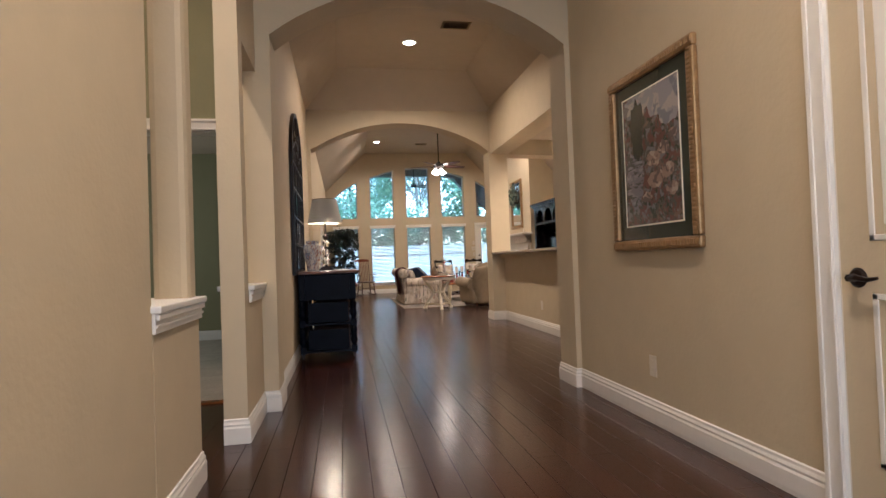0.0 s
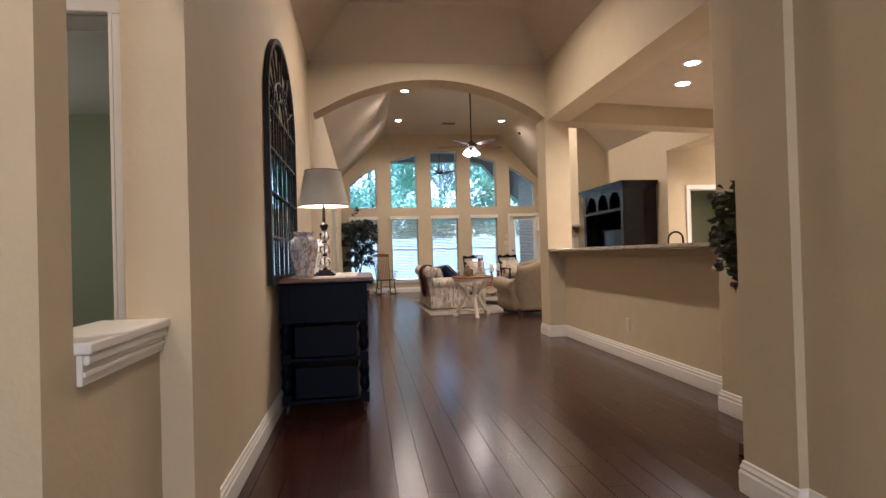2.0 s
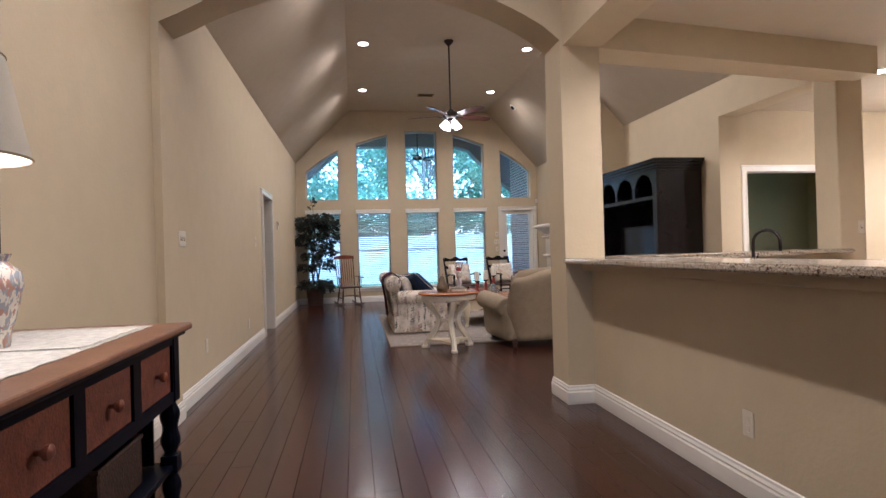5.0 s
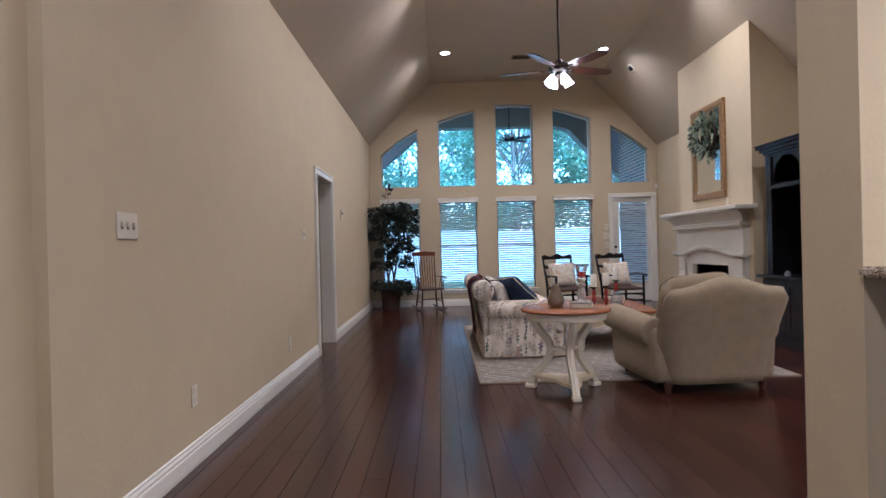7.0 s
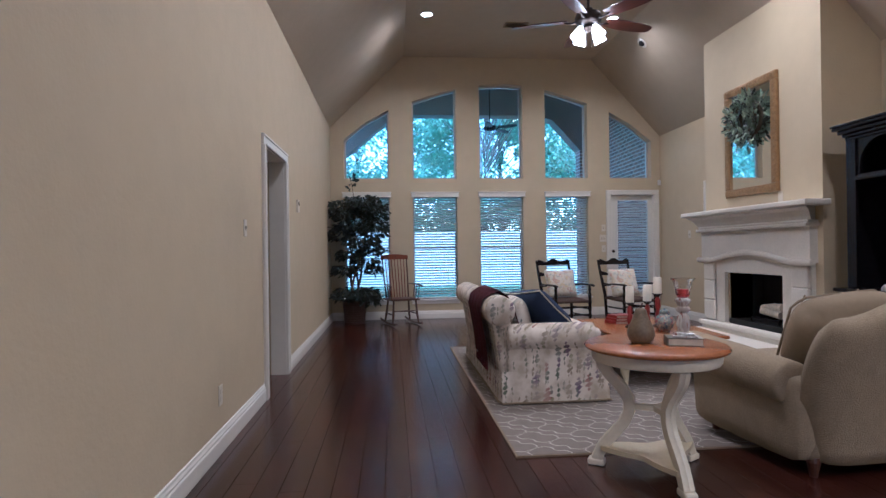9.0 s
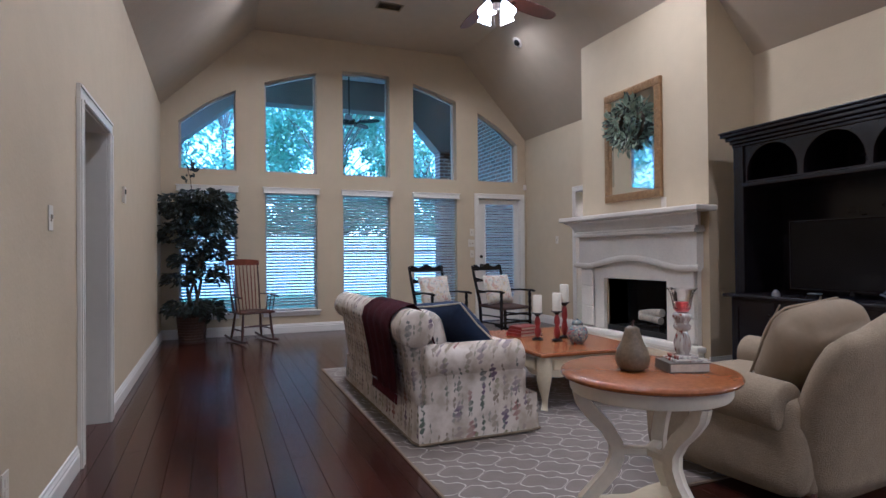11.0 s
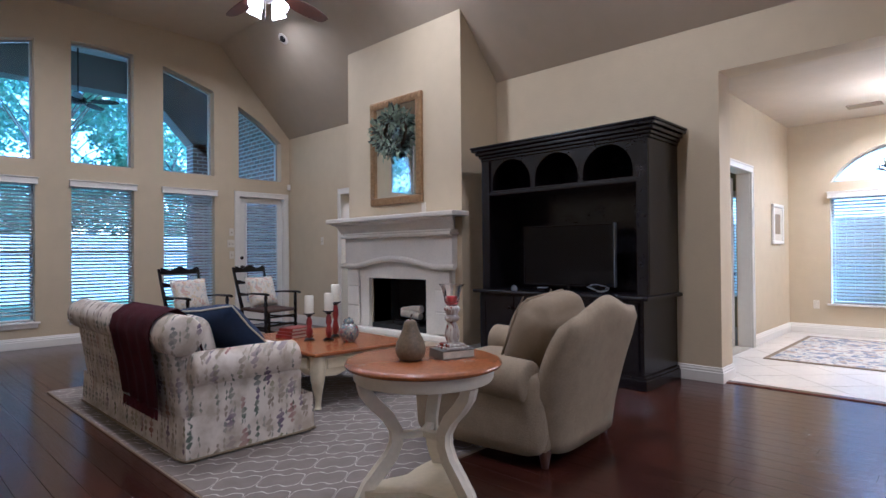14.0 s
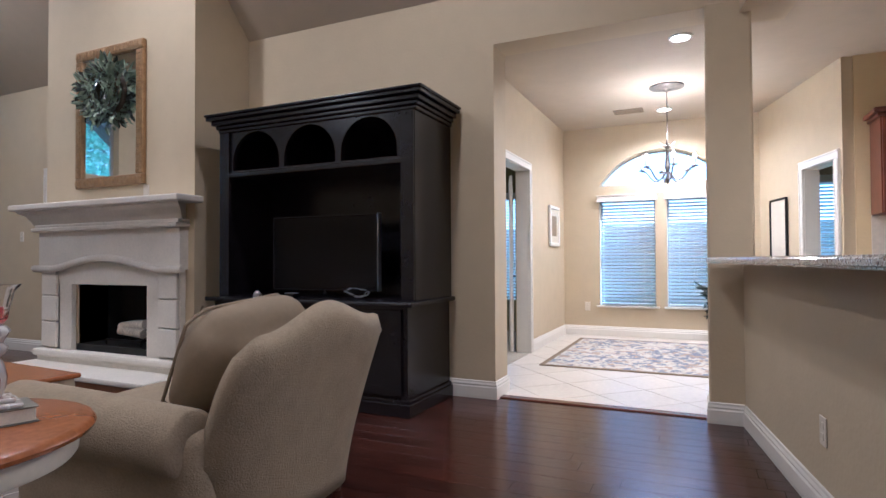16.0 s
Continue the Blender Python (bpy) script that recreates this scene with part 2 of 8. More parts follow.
# walls
def build_walls():
    top = 4.9
    holes = []
    for i in range(5):
        a, b = 0.12 + 1.143 * i, 0.87 + 1.143 * i
        tops = [(b - (b - a) * k / 8, window_top(b - (b - a) * k / 8)) for k in range(9)]
        holes.append([(a, 2.36), (b, 2.36)] + tops)
        holes.append(rect(a, b, 0.32, 2.10) if i < 4 else rect(4.70, 5.48, 0.0, 2.07))
    h5 = holes.pop()
    outline = [(-0.3, 0), (h5[0][0], 0), (h5[3][0], h5[3][1]), (h5[2][0], h5[2][1]), (h5[1][0], 0), (5.8, 0), (5.8, top), (-0.3, top)]
    setting("wall_north", plate(outline, holes, 0.2, wall_y(YB, 0.2)), M["paint"], "beige painted drywall with tall arched windows and a door")
    # left wall, hall and living, with the door opening
    o = [(Y1B - 0.05, 0), (11.51, 0), (11.51, 2.0), (12.36, 2.0), (12.36, 0), (YB, 0), (YB, top), (Y1B - 0.05, top)]
    setting("wall_west", plate(o, [], 0.15, wall_x(XW - 0.15)), M["paint"], "beige painted drywall with a cased doorway")
    # right wall of the living room from the wide opening to the window wall
    o = [(9.52, 0), (14.15, 0), (14.15, 2.05), (14.95, 2.05), (14.95, 0), (YB, 0), (YB, top), (7.75, top), (7.75, 2.68), (9.52, 2.68)]
    setting("wall_east", plate(o, [], 0.28, wall_x(XE)), M["paint"], "beige painted drywall beside a wide opening")
    # arch walls
    o = [(-0.25, 0), (-0.06, 0), (-0.06, 2.50)] + arc(-0.06, 2.02, 2.50, 2.86)[1:-1] + [(2.02, 2.50), (2.02, 0), (2.20, 0), (2.20, top), (-0.25, top)]
    setting("wall_arch_foyer", plate(o, [], Y1B - Y1A, wall_y(Y1A, 1)), M["paint"], "beige painted drywall with a wide low arch")
    o = [(-0.25, 0), (-0.05, 0), (-0.05, 2.68)] + arc(-0.05, 2.68, 2.66, 3.08)[1:-1] + [(2.68, 2.64), (2.68, 0), (2.98, 0), (2.98, 2.60), (2.98, top), (-0.25, top)]
    setting("wall_arch_hall", plate(o, [], Y2B - Y2A, wall_y(Y2A, 1)), M["paint"], "beige painted drywall with a wide low arch and a square column")
    # foyer right wall, recess, pier
    setting("wall_foyer_east", box(2.06, 2.26, -4.0, Y1A, 0, top), M["paint"], "beige painted foyer wall")
    setting("wall_recess", box(2.20, 2.9, Y1A + 0.1, Y1B, 0, top), M["paint"], "beige painted drywall")
    setting("wall_pier_east", box(2.66, 3.0, 3.0, 3.84, 0, 2.60, 0.012), M["paint"], "beige painted end of a wall beside the bar")
    setting("wall_recess_back", box(2.75, 2.95, Y1B, 3.0, 0, 2.6), M["paint"], "beige painted drywall")
    setting("beam_bar", box(2.70, 3.0, Y1B, Y2A, 2.60, top), M["paint"], "beige painted dropped beam above the bar")
    setting("wall_bar", box(XK, XK + 0.14, 3.84, Y2A + 0.1, 0, 1.015), M["paint"], "beige painted half wall under the bar top")
    # slanting half wall and beam
    a = math.degrees(math.atan2(0.40, 2.65))
    m = pose(2.95, 7.47, 0, 0, 0, a)
    setting("wall_peninsula", box(0.0, 2.72, -0.14, 0.0, 0, 1.015, 0, m), M["paint"], "beige painted half wall under the granite top")
    setting("beam_kitchen", box(0.0, 2.85, -0.30, 0.0, 2.60, 4.9, 0, m), M["paint"], "beige painted dropped beam")
    setting("column_kitchen", box(5.58, 5.86, 7.80, 8.07, 0, 2.70, 0.015), M["paint"], "beige painted square column")
    # foyer left: half walls with ledges between square piers
    setting("wall_foyer_west", box(-0.43, -0.27, -4.0, 0.66, 0, top, 0.01), M["paint"], "beige painted foyer wall")
    setting("half_wall", box(-0.43, -0.27, 0.66, 1.28, 0, 0.80), M["paint"], "beige painted half wall below a white ledge")
    setting("column_foyer", box(-0.42, -0.272, 1.14, 1.278, 0.80, top, 0.03), M["paint"], "beige painted square column on the half wall")
    setting("column_foyer_base", box(-0.60, -0.43, 1.06, 1.28, 0, 0.80), M["paint"], "beige painted wall end")
    o = [(1.80, 0), (Y1A, 0), (Y1A, 0.82), (1.93, 0.82), (1.93, 2.25), (Y1A, 2.25), (Y1A, top), (1.80, top)]
    setting("wall_pier_west", plate(o, [], 0.125, wall_x(-0.28)), M["paint"], "beige painted pier and half wall with a ledge")
    setting("header_foyer", box(-0.43, -0.27, 0.66, 1.80, 2.9, top), M["paint"], "beige painted header")
    setting("alcove_wall_west", box(-1.60, -1.45, -4.0, 2.94, 0, top), M["paint"], "beige painted drywall")
    o = [(-1.45, 0), (-1.06, 0), (-1.06, 1.93), (-0.42, 1.93), (-0.42, 0), (-0.12, 0), (-0.12, top), (-1.45, top)]
    setting("alcove_wall_north", plate(o, [], 0.14, wall_y(2.80, 1)), M["green"], "olive beige painted drywall with a cased doorway")
    setting("bedroom_wall_north", box(-3.4, -0.25, 6.55, 6.7, 0, 2.7), M["green"], "olive grey painted bedroom wall")
    setting("bedroom_wall_south", box(-3.4, -1.6, 2.80, 2.94, 0, 2.7), M["green"], "olive grey painted bedroom wall")
    setting("bedroom_wall_west", box(-3.4, -3.25, 2.94, 6.55, 0, 2.7), M["green"], "olive grey painted bedroom wall")
    setting("bedroom_ceiling", box(-3.4, -0.25, 2.94, 6.7, 2.5, 2.6), M["ceiling"], "plain bedroom ceiling")
    setting("carpet", box(-3.3, -0.25, 2.86, 6.6, -0.02, 0.012), M["carpet"], "light beige cut pile carpet")
    # room behind the living room doorway
    setting("passage_wall", merged([box(-1.6, -1.5, 11.0, 13.2, 0, 2.6), box(-1.5, -0.25, 11.0, 11.1, 0, 2.6), box(-1.5, -0.25, 13.1, 13.2, 0, 2.6)]), M["green"], "dim painted passage walls")
    setting("passage_ceiling", box(-1.6, -0.25, 11.0, 13.2, 2.5, 2.6), M["ceiling"], "plain passage ceiling")
    setting("wall_foyer_back", box(-3.0, 2.3, -4.2, -4.0, 0, top), M["paint"], "beige painted wall behind")
    # breakfast room and kitchen
    o = [(5.88, 0), (6.22, 0), (6.22, 2.05), (7.72, 2.05), (7.72, 0), (9.7, 0), (9.7, 3.2), (5.88, 3.2)]
    setting("wall_breakfast_north", plate(o, [], 0.15, wall_y(9.87, 1)), M["paint"], "light beige painted drywall with a cased door")
    o = rect(2.0, 10.0, 0, 3.2)
    holes = [rect(6.32, 7.12, 0.5, 2.0), rect(7.82, 8.52, 0.42, 1.88), rect(8.66, 9.38, 0.42, 1.88), arc(7.82, 9.38, 2.04, 2.50)]
    setting("wall_breakfast_east", plate(o, holes, 0.2, wall_x(9.5)), M["paint"], "light beige painted drywall with two windows and an arched one")
    setting("room_east_wall", merged([box(7.0, 7.1, 13.4, 15.6, 0, 2.6), box(5.88, 7.0, 13.4, 13.5, 0, 2.6), box(5.88, 7.0, 15.5, 15.6, 0, 2.6), box(5.88, 7.1, 13.4, 15.6, 2.5, 2.6)]), M["yellow"], "pale yellow painted room beyond a doorway")
    # small room beyond the breakfast room's door
    setting("study_wall", merged([box(5.9, 9.7, 12.6, 12.75, 0, 2.7), box(5.9, 6.0, 10.02, 12.6, 0, 2.7), box(9.55, 9.7, 10.02, 10.25, 0, 2.7), box(9.55, 9.7, 10.25, 11.45, 0, 0.45), box(9.55, 9.7, 10.25, 11.45, 2.0, 2.7), box(9.55, 9.7, 11.45, 12.6, 0, 2.7), box(5.9, 9.7, 10.02, 12.75, 2.6, 2.7)]), M["green"], "olive green painted room with a window")
    setting("study_floor", box(5.9, 9.6, 9.87, 12.6, -0.1, 0.003), M["carpet"], "beige carpet")
    # slanting kitchen wall with a doorway, and the pantry corner
    a2 = math.degrees(math.atan2(0.5, 1.85))
    o = [(0, 0), (0.12, 0), (0.12, 1.95), (0.74, 1.95), (0.74, 0), (2.2, 0), (2.2, 3.2), (0, 3.2)]
    setting("wall_kitchen_east", plate(o, [], 0.12, pose(7.65, 6.95, 0, 0, 0, a2) @ wall_y(-0.12, 1)), M["paint"], "beige painted drywall with a cased doorway")
    setting("wall_kitchen_corner", box(7.65, 7.77, 2.75, 6.86, 0, 3.2), M["yellow"], "pale yellow painted kitchen wall")
    setting("wall_kitchen_south", box(2.9, 9.5, 2.6, 2.75, 0, 3.2), M["paint"], "beige painted kitchen wall")


def quad(pts, t=0.05):
    """A slab t thick above four or more points of one plane."""
    bm = bmesh.new()
    a = [bm.verts.new(p) for p in pts]
    b = [bm.verts.new((p[0], p[1], p[2] + t)) for p in pts]
    n = len(pts)
    bm.faces.new(a)
    bm.faces.new(list(reversed(b)))
    for i in range(n):
        bm.faces.new((a[i], a[(i + 1) % n], b[(i + 1) % n], b[i]))
    bmesh.ops.recalc_face_normals(bm, faces=bm.faces[:])
    return bm


def merged(parts):
    bm = bmesh.new()
    me = bpy.data.meshes.new("tmp")
    for p in parts:
        p.to_mesh(me)
        p.free()
        bm.from_mesh(me)
    bpy.data.meshes.remove(me)
    return bm


build_walls()


def build_ceilings():
    sl = (CEIL - WALL_TOP) / (KL - XW)
    x0, x1 = XW - 0.1, XE + 0.02
    parts = [quad([(x0, Y2A - 0.0, WALL_TOP - 0.1 * sl), (x0, YB + 0.1, WALL_TOP - 0.1 * sl), (KL, YB + 0.1, CEIL), (KL, Y2A, CEIL)]),
             quad([(KL, Y2A, CEIL), (KL, YB + 0.1, CEIL), (KR, YB + 0.1, CEIL), (KR, Y2A, CEIL)]),
             quad([(KR, Y2A, CEIL), (KR, YB + 0.1, CEIL), (x1, YB + 0.1, 3.08), (x1, Y2A, 3.08)])]
    setting("ceiling_living", merged(parts), M["ceiling"], "beige vaulted ceiling with a flat middle")
    xa, xb, ya, yb, zl, s = XW - 0.02, 2.75, Y1B - 0.02, Y2A + 0.02, 3.25, 0.5
    c = [(xa, ya), (xb, ya), (xb, yb), (xa, yb)]
    d = [(xa + s, ya + s), (xb - s, ya + s), (xb - s, yb - s), (xa + s, yb - s)]
    parts = [quad([(*c[i], zl), (*c[(i + 1) % 4], zl), (*d[(i + 1) % 4], HALL_Z), (*d[i], HALL_Z)]) for i in range(4)]
    parts.append(quad([(*p, HALL_Z) for p in d]))
    setting("ceiling_hall", merged(parts), M["ceiling"], "beige tray ceiling with sloped sides")
    setting("ceiling_foyer", box(-3.2, 2.3, -4.2, Y1A, 3.75, 3.85), M["ceiling"], "beige flat ceiling")
    bm = bmesh.new()
    add_prism(bm, [(2.95, 2.6), (9.6, 2.6), (9.6, 10.0), (5.7, 10.0), (5.7, 7.7), (2.95, 7.3)], KITCHEN_Z, KITCHEN_Z + 0.1)
    setting("ceiling_kitchen", bm, M["ceiling"], "beige flat kitchen ceiling")


build_ceilings()
setting("floor", box(-1.6, 5.72, -4.2, YB + 0.2, -0.1, -0.012), M["wood_floor"], "dark red-brown wood planks")
setting("floor_tile", box(5.72, 9.7, 2.6, 9.87, -0.1, -0.004), M["tile"], "cream stone tiles laid diagonally")
setting("floor_kitchen", box(3.02, 5.72, 2.6, 7.4, -0.1, 0.002), M["tile"], "cream stone tiles")
# unseen slab added over the ceilings to keep sunlight out of the rooms
setting("sun_block_slab", box(-3.6, 10.2, -4.6, YB + 0.25, 4.95, 5.1), M["ceiling"], "unseen plain slab added above the house to block the sun")
setting("ground", box(-400, 400, YB - 30, 500, -0.4, -0.15), M["grass"], "green lawn")

# ---- trim ----
CROWN = [(0, 0), (0.02, 0), (0.022, 0.02), (0.05, 0.05), (0.055, 0.075), (0, 0.075)]


def casing(name, m, w, h, cw=0.085, t=0.022, label="white painted moulded door casing"):
    """Door casing round an opening from 0 to w, h high, drawn in x, z and facing -y."""
    e = m if isinstance(m, Matrix) else pose(*m)
    holder = new(name)
    holder.matrix_basis = e
    tagged(holder, label, kind="structure")
    for nm, x0, x1, z0, z1 in (("jamb", -cw, 0, 0, h), ("jamb", w, w + cw, 0, h), ("head", -cw, w + cw, h, h + cw)):
        bm = box(x0, x1, -t, 0.0, z0, z1, 0.004)
        if nm == "head":
            add_box(bm, x0 + 0.004, x1 - 0.004, -t - 0.007, -t, z1 - 0.022, z1 - 0.004, 0.003)
            add_box(bm, x0 + cw, x1 - cw, -t - 0.005, -t, z0 + 0.004, z0 + 0.016, 0.002)
        else:
            out = x0 < 0
            a = x0 + 0.006 if out else x1 - 0.026
            add_box(bm, a, a + 0.02, -t - 0.007, -t, z0, z1 - 0.002, 0.003)
            a = x1 - 0.016 if out else x0 + 0.004
            add_box(bm, a, a + 0.012, -t - 0.005, -t, z0, z1, 0.002)
        part(nm, bm, M["white"], holder)
    for nm, x0, x1, z0, z1 in (("lining", -0.012, 0.004, 0, h), ("lining", w - 0.004, w + 0.012, 0, h), ("lining", 0.004, w - 0.004, h - 0.004, h + 0.012)):
        part(nm, box(x0, x1, 0.0, 0.14, z0, z1), M["white"], holder)
    return holder


def run(name, path, side=1):
    return run_profile(name, path, BASE_PROFILE, M["white"], side, label="white moulded baseboard")


run("baseboard", [(-0.28, 1.80), (-0.155, 1.80), (-0.155, 2.45), (-0.06, 2.45), (-0.06, 2.75), (-0.10, 2.75), (-0.10, 7.15), (-0.05, 7.15), (-0.05, 7.47), (-0.10, 7.47), (-0.10, 11.42)], -1)
run("baseboard", [(-0.10, 12.45), (-0.10, 16.45), (4.62, 16.45)], -1)
run("baseboard", [(-0.27, -2.5), (-0.27, 1.28), (-0.43, 1.28)], -1)
run("baseboard", [(2.06, 0.34), (2.06, 2.45), (2.02, 2.45), (2.02, 2.75), (2.2, 2.75), (2.75, 2.75)], 1)
run("baseboard", [(2.66, 2.99), (2.66, 3.84), (2.88, 3.84), (2.88, 7.15), (2.68, 7.15), (2.68, 7.47), (2.95, 7.47), (5.56, 7.864)], 1)
run("baseboard", [(5.58, 7.87), (5.58, 8.07), (5.86, 8.07)], 1)
run("baseboard", [(5.60, 16.45), (5.60, 15.05)], -1)
run("baseboard", [(5.60, 14.05), (5.60, 13.94), (4.98, 13.94), (4.98, 13.93)], -1)
run("baseboard", [(4.98, 11.95), (4.98, 11.94), (5.60, 11.94), (5.60, 9.52), (5.88, 9.52), (5.88, 9.87), (6.13, 9.87)], -1)
run("baseboard", [(7.81, 9.87), (9.50, 9.87), (9.50, 7.5)], -1)
run("baseboard", [(-3.25, 6.55), (-0.25, 6.55)], -1)
casing("door_1", pose(XW, 11.51, 0, 0, 0, 90) , 0.85, 2.0)
casing("door_2", pose(-1.06, 2.80, 0), 0.64, 1.93)
casing("door_3", pose(6.22, 9.87, 0), 1.50, 2.05)
casing("door_4", pose(XE, 14.95, 0, 0, 0, -90), 0.80, 2.05)
casing("door_5", pose(7.65, 6.95, 0, 0, 0, math.degrees(math.atan2(0.5, 1.85))) @ pose(0.74, 0.0, 0, 0, 0, 180), 0.62, 1.95)
casing("door_6", pose(-1.45, 1.75, 0, 0, 0, 90), 0.8, 1.98)


def ledge(name, x, y0, y1, z, w=0.20):
    """A white ledge with a moulding under it, on a half wall whose face looks to +x."""
    holder = empty(name, 0, 0)
    tagged(holder, "white painted ledge with a moulded apron on a half wall", kind="structure")
    part("ledge_top", box(x - w, x + 0.035, y0, y1, z, z + 0.028, 0.006), M["white"], holder)
    bm = box(x + 0.001, x + 0.014, y0 + 0.005, y1 - 0.005, z - 0.070, z, 0.003)
    add_box(bm, x + 0.014, x + 0.028, y0 + 0.005, y1 - 0.005, z - 0.025, z, 0.006)
    add_box(bm, x + 0.014, x + 0.02, y0 + 0.005, y1 - 0.005, z - 0.05, z - 0.038, 0.002)
    part("apron", bm, M["white"], holder)


ledge("ledge_1", -0.27, 0.64, 1.295, 0.80, 0.36)
ledge("ledge_2", -0.155, 1.93, 2.45, 0.82, 0.17)
setting("threshold", box(-1.06, -0.42, 2.80, 2.87, -0.01, 0.012, 0.004), M["orange_wood"], "wood threshold strip")
setting("floor_edge", box(5.66, 5.74, 8.05, 9.54, -0.01, 0.010, 0.004), M["wood_floor"], "dark wood transition strip")


def panel_door(name, m, w, h, label, handle_side=1):
    """A two panel door, hinged thing with its handle; faces -y."""
    d = tagged(new(name), label, kind="structure")
    d.matrix_basis = m
    bm = box(0, w, 0, 0.035, 0, h)
    s = 0.115
    for z0, z1 in ((0.22, 0.78), (0.95, h - 0.13)):
        for x0, x1, za, zb in ((s, w - s, z0, z0 + 0.02), (s, w - s, z1 - 0.02, z1), (s, s + 0.02, z0, z1), (w - s - 0.02, w - s, z0, z1)):
            add_box(bm, x0, x1, -0.008, 0.001, za, zb, 0.003)
        add_box(bm, s + 0.05, w - s - 0.05, -0.006, 0.001, z0 + 0.05, z1 - 0.05, 0.005)
    part("leaf", bm, M["white"], d)
    x = 0.065 if handle_side < 0 else w - 0.065
    rose = part("door_handle", lathe([(0, -0.001), (0.034, 0), (0.034, 0.006), (0.026, 0.014), (0.014, 0.018), (0.012, 0.045), (0, 0.046)], 20, Matrix.Translation((x, 0, 0.83)) @ pose(0, 0, 0, 90)), M["bronze"], d, "dark bronze lever handle")
    k = 1 if handle_side < 0 else -1
    part("lever", tube([(x, -0.04, 0.83), (x + 0.03 * k, -0.046, 0.832), (x + 0.07 * k, -0.046, 0.826), (x + 0.105 * k, -0.044, 0.832)], [0.009, 0.010, 0.008, 0.005], 10), M["bronze"], rose)
    return d


M["bronze"] = mat("dark_bronze", (0.03, 0.022, 0.018), 0.35, 0.8)
casing("door_7", pose(2.06, 0.25, 0, 0, 0, -90), 0.86, 2.0)
panel_door("door_leaf", pose(2.064, 0.247, 0.01, 0, 0, -90) , 0.855, 1.985, "white painted panel door with dark lever", -1)
panel_door("door_leaf", pose(7.70, 10.045, 0.01, 0, 0, 19), 0.72, 1.99, "white painted panel door standing open inward", 1)


# ---- windows ----
M["glass"] = mat("window_glass", (1, 1, 1), 0.0)
_b = M["glass"].node_tree.nodes["Principled BSDF"]
_b.inputs["Transmission Weight"].default_value, _b.inputs["IOR"].default_value = 1.0, 1.45
M["blind"] = mat("blind_slat", (0.72, 0.73, 0.73), 0.45)
_b = M["blind"].node_tree.nodes["Principled BSDF"]
_b.inputs["Transmission Weight"].default_value = 0.0
M["window_frame"] = mat("window_frame", (0.42, 0.40, 0.36), 0.4)


def glass_pane(name, bm, parent):
    p = part(name, bm, M["glass"], parent, "clear window glass")
    p.visible_shadow = False
    return p


def frame_of(outline, t, wd, m):
    """A frame along the inside of a closed outline in x, z."""
    cx, cz = sum(p[0] for p in outline) / len(outline), sum(p[1] for p in outline) / len(outline)
    xs, zs = [p[0] for p in outline], [p[1] for p in outline]
    fx, fz = 1 - 2 * wd / (max(xs) - min(xs)), 1 - 2 * wd / (max(zs) - min(zs))
    mx, mz = (max(xs) + min(xs)) / 2, (max(zs) + min(zs)) / 2
    return plate(outline, [[(mx + (x - mx) * fx, mz + (z - mz) * fz) for x, z in outline]], t, m)


def slat_mesh(w):
    bm = bmesh.new()
    add_box(bm, -w / 2, w / 2, -0.025, 0.025, -0.0014, 0.0014)
    bmesh.ops.transform(bm, matrix=pose(0, 0, 0, -29), verts=bm.verts[:])
    me = bpy.data.meshes.new("slat")
    bm.to_mesh(me)
    bm.free()
    me.materials.append(M["blind"])
    return me


def blind(x, y, z0, z1, w, rz=0.0, valance=True, pitch=0.044):
    """A horizontal blind with a valance, each slat a part."""
    b = empty("window_blind", x, y, 0, rz)
    tagged(b, "lowered white slatted blind with open slats under a valance", "blind", "window blinds")
    me = slat_mesh(w - 0.02)
    n = int((z1 - z0 - 0.06) / pitch)
    for i in range(n):
        o = new("slat", me)
        o.parent = b
        o.location = (0, 0, z1 - 0.05 - i * pitch)
    part("bottom_rail", box(-w / 2 + 0.01, w / 2 - 0.01, -0.022, 0.022, z0 + 0.004, z0 + 0.022, 0.003), M["white"], b)
    for k in (-0.3, 0.3):
        part("cord", box(k * w - 0.002, k * w + 0.002, -0.0275, -0.026, z0 + 0.01, z1 - 0.02), M["white"], b)
    if valance:
        bm = box(-w / 2 - 0.03, w / 2 + 0.03, -0.11, -0.072, z1 - 0.045, z1 + 0.03, 0.003)
        add_box(bm, -w / 2 - 0.04, w / 2 + 0.04, -0.122, -0.072, z1 + 0.03, z1 + 0.045, 0.003)
        add_box(bm, -w / 2 - 0.034, w / 2 + 0.034, -0.116, -0.072, z1 - 0.045, z1 - 0.03, 0.003)
        part("valance", bm, M["white"], b)
    return b


def window_unit(name, outline, y, m, label, mid_rail=None):
    w = tagged(new(name), label, kind="structure")
    part("window_frame", frame_of(outline, 0.05, 0.028, m @ wall_y(y, 1)), M["window_frame"], w)
    if mid_rail:
        x0, x1, z = mid_rail
        part("meeting_rail", box(x0, x1, y - 0.005, y + 0.045, z - 0.02, z + 0.02, 0, m), M["window_frame"], w)
    glass_pane("pane", plate(outline, [], 0.005, m @ wall_y(y + 0.02, 1)), w)
    return w


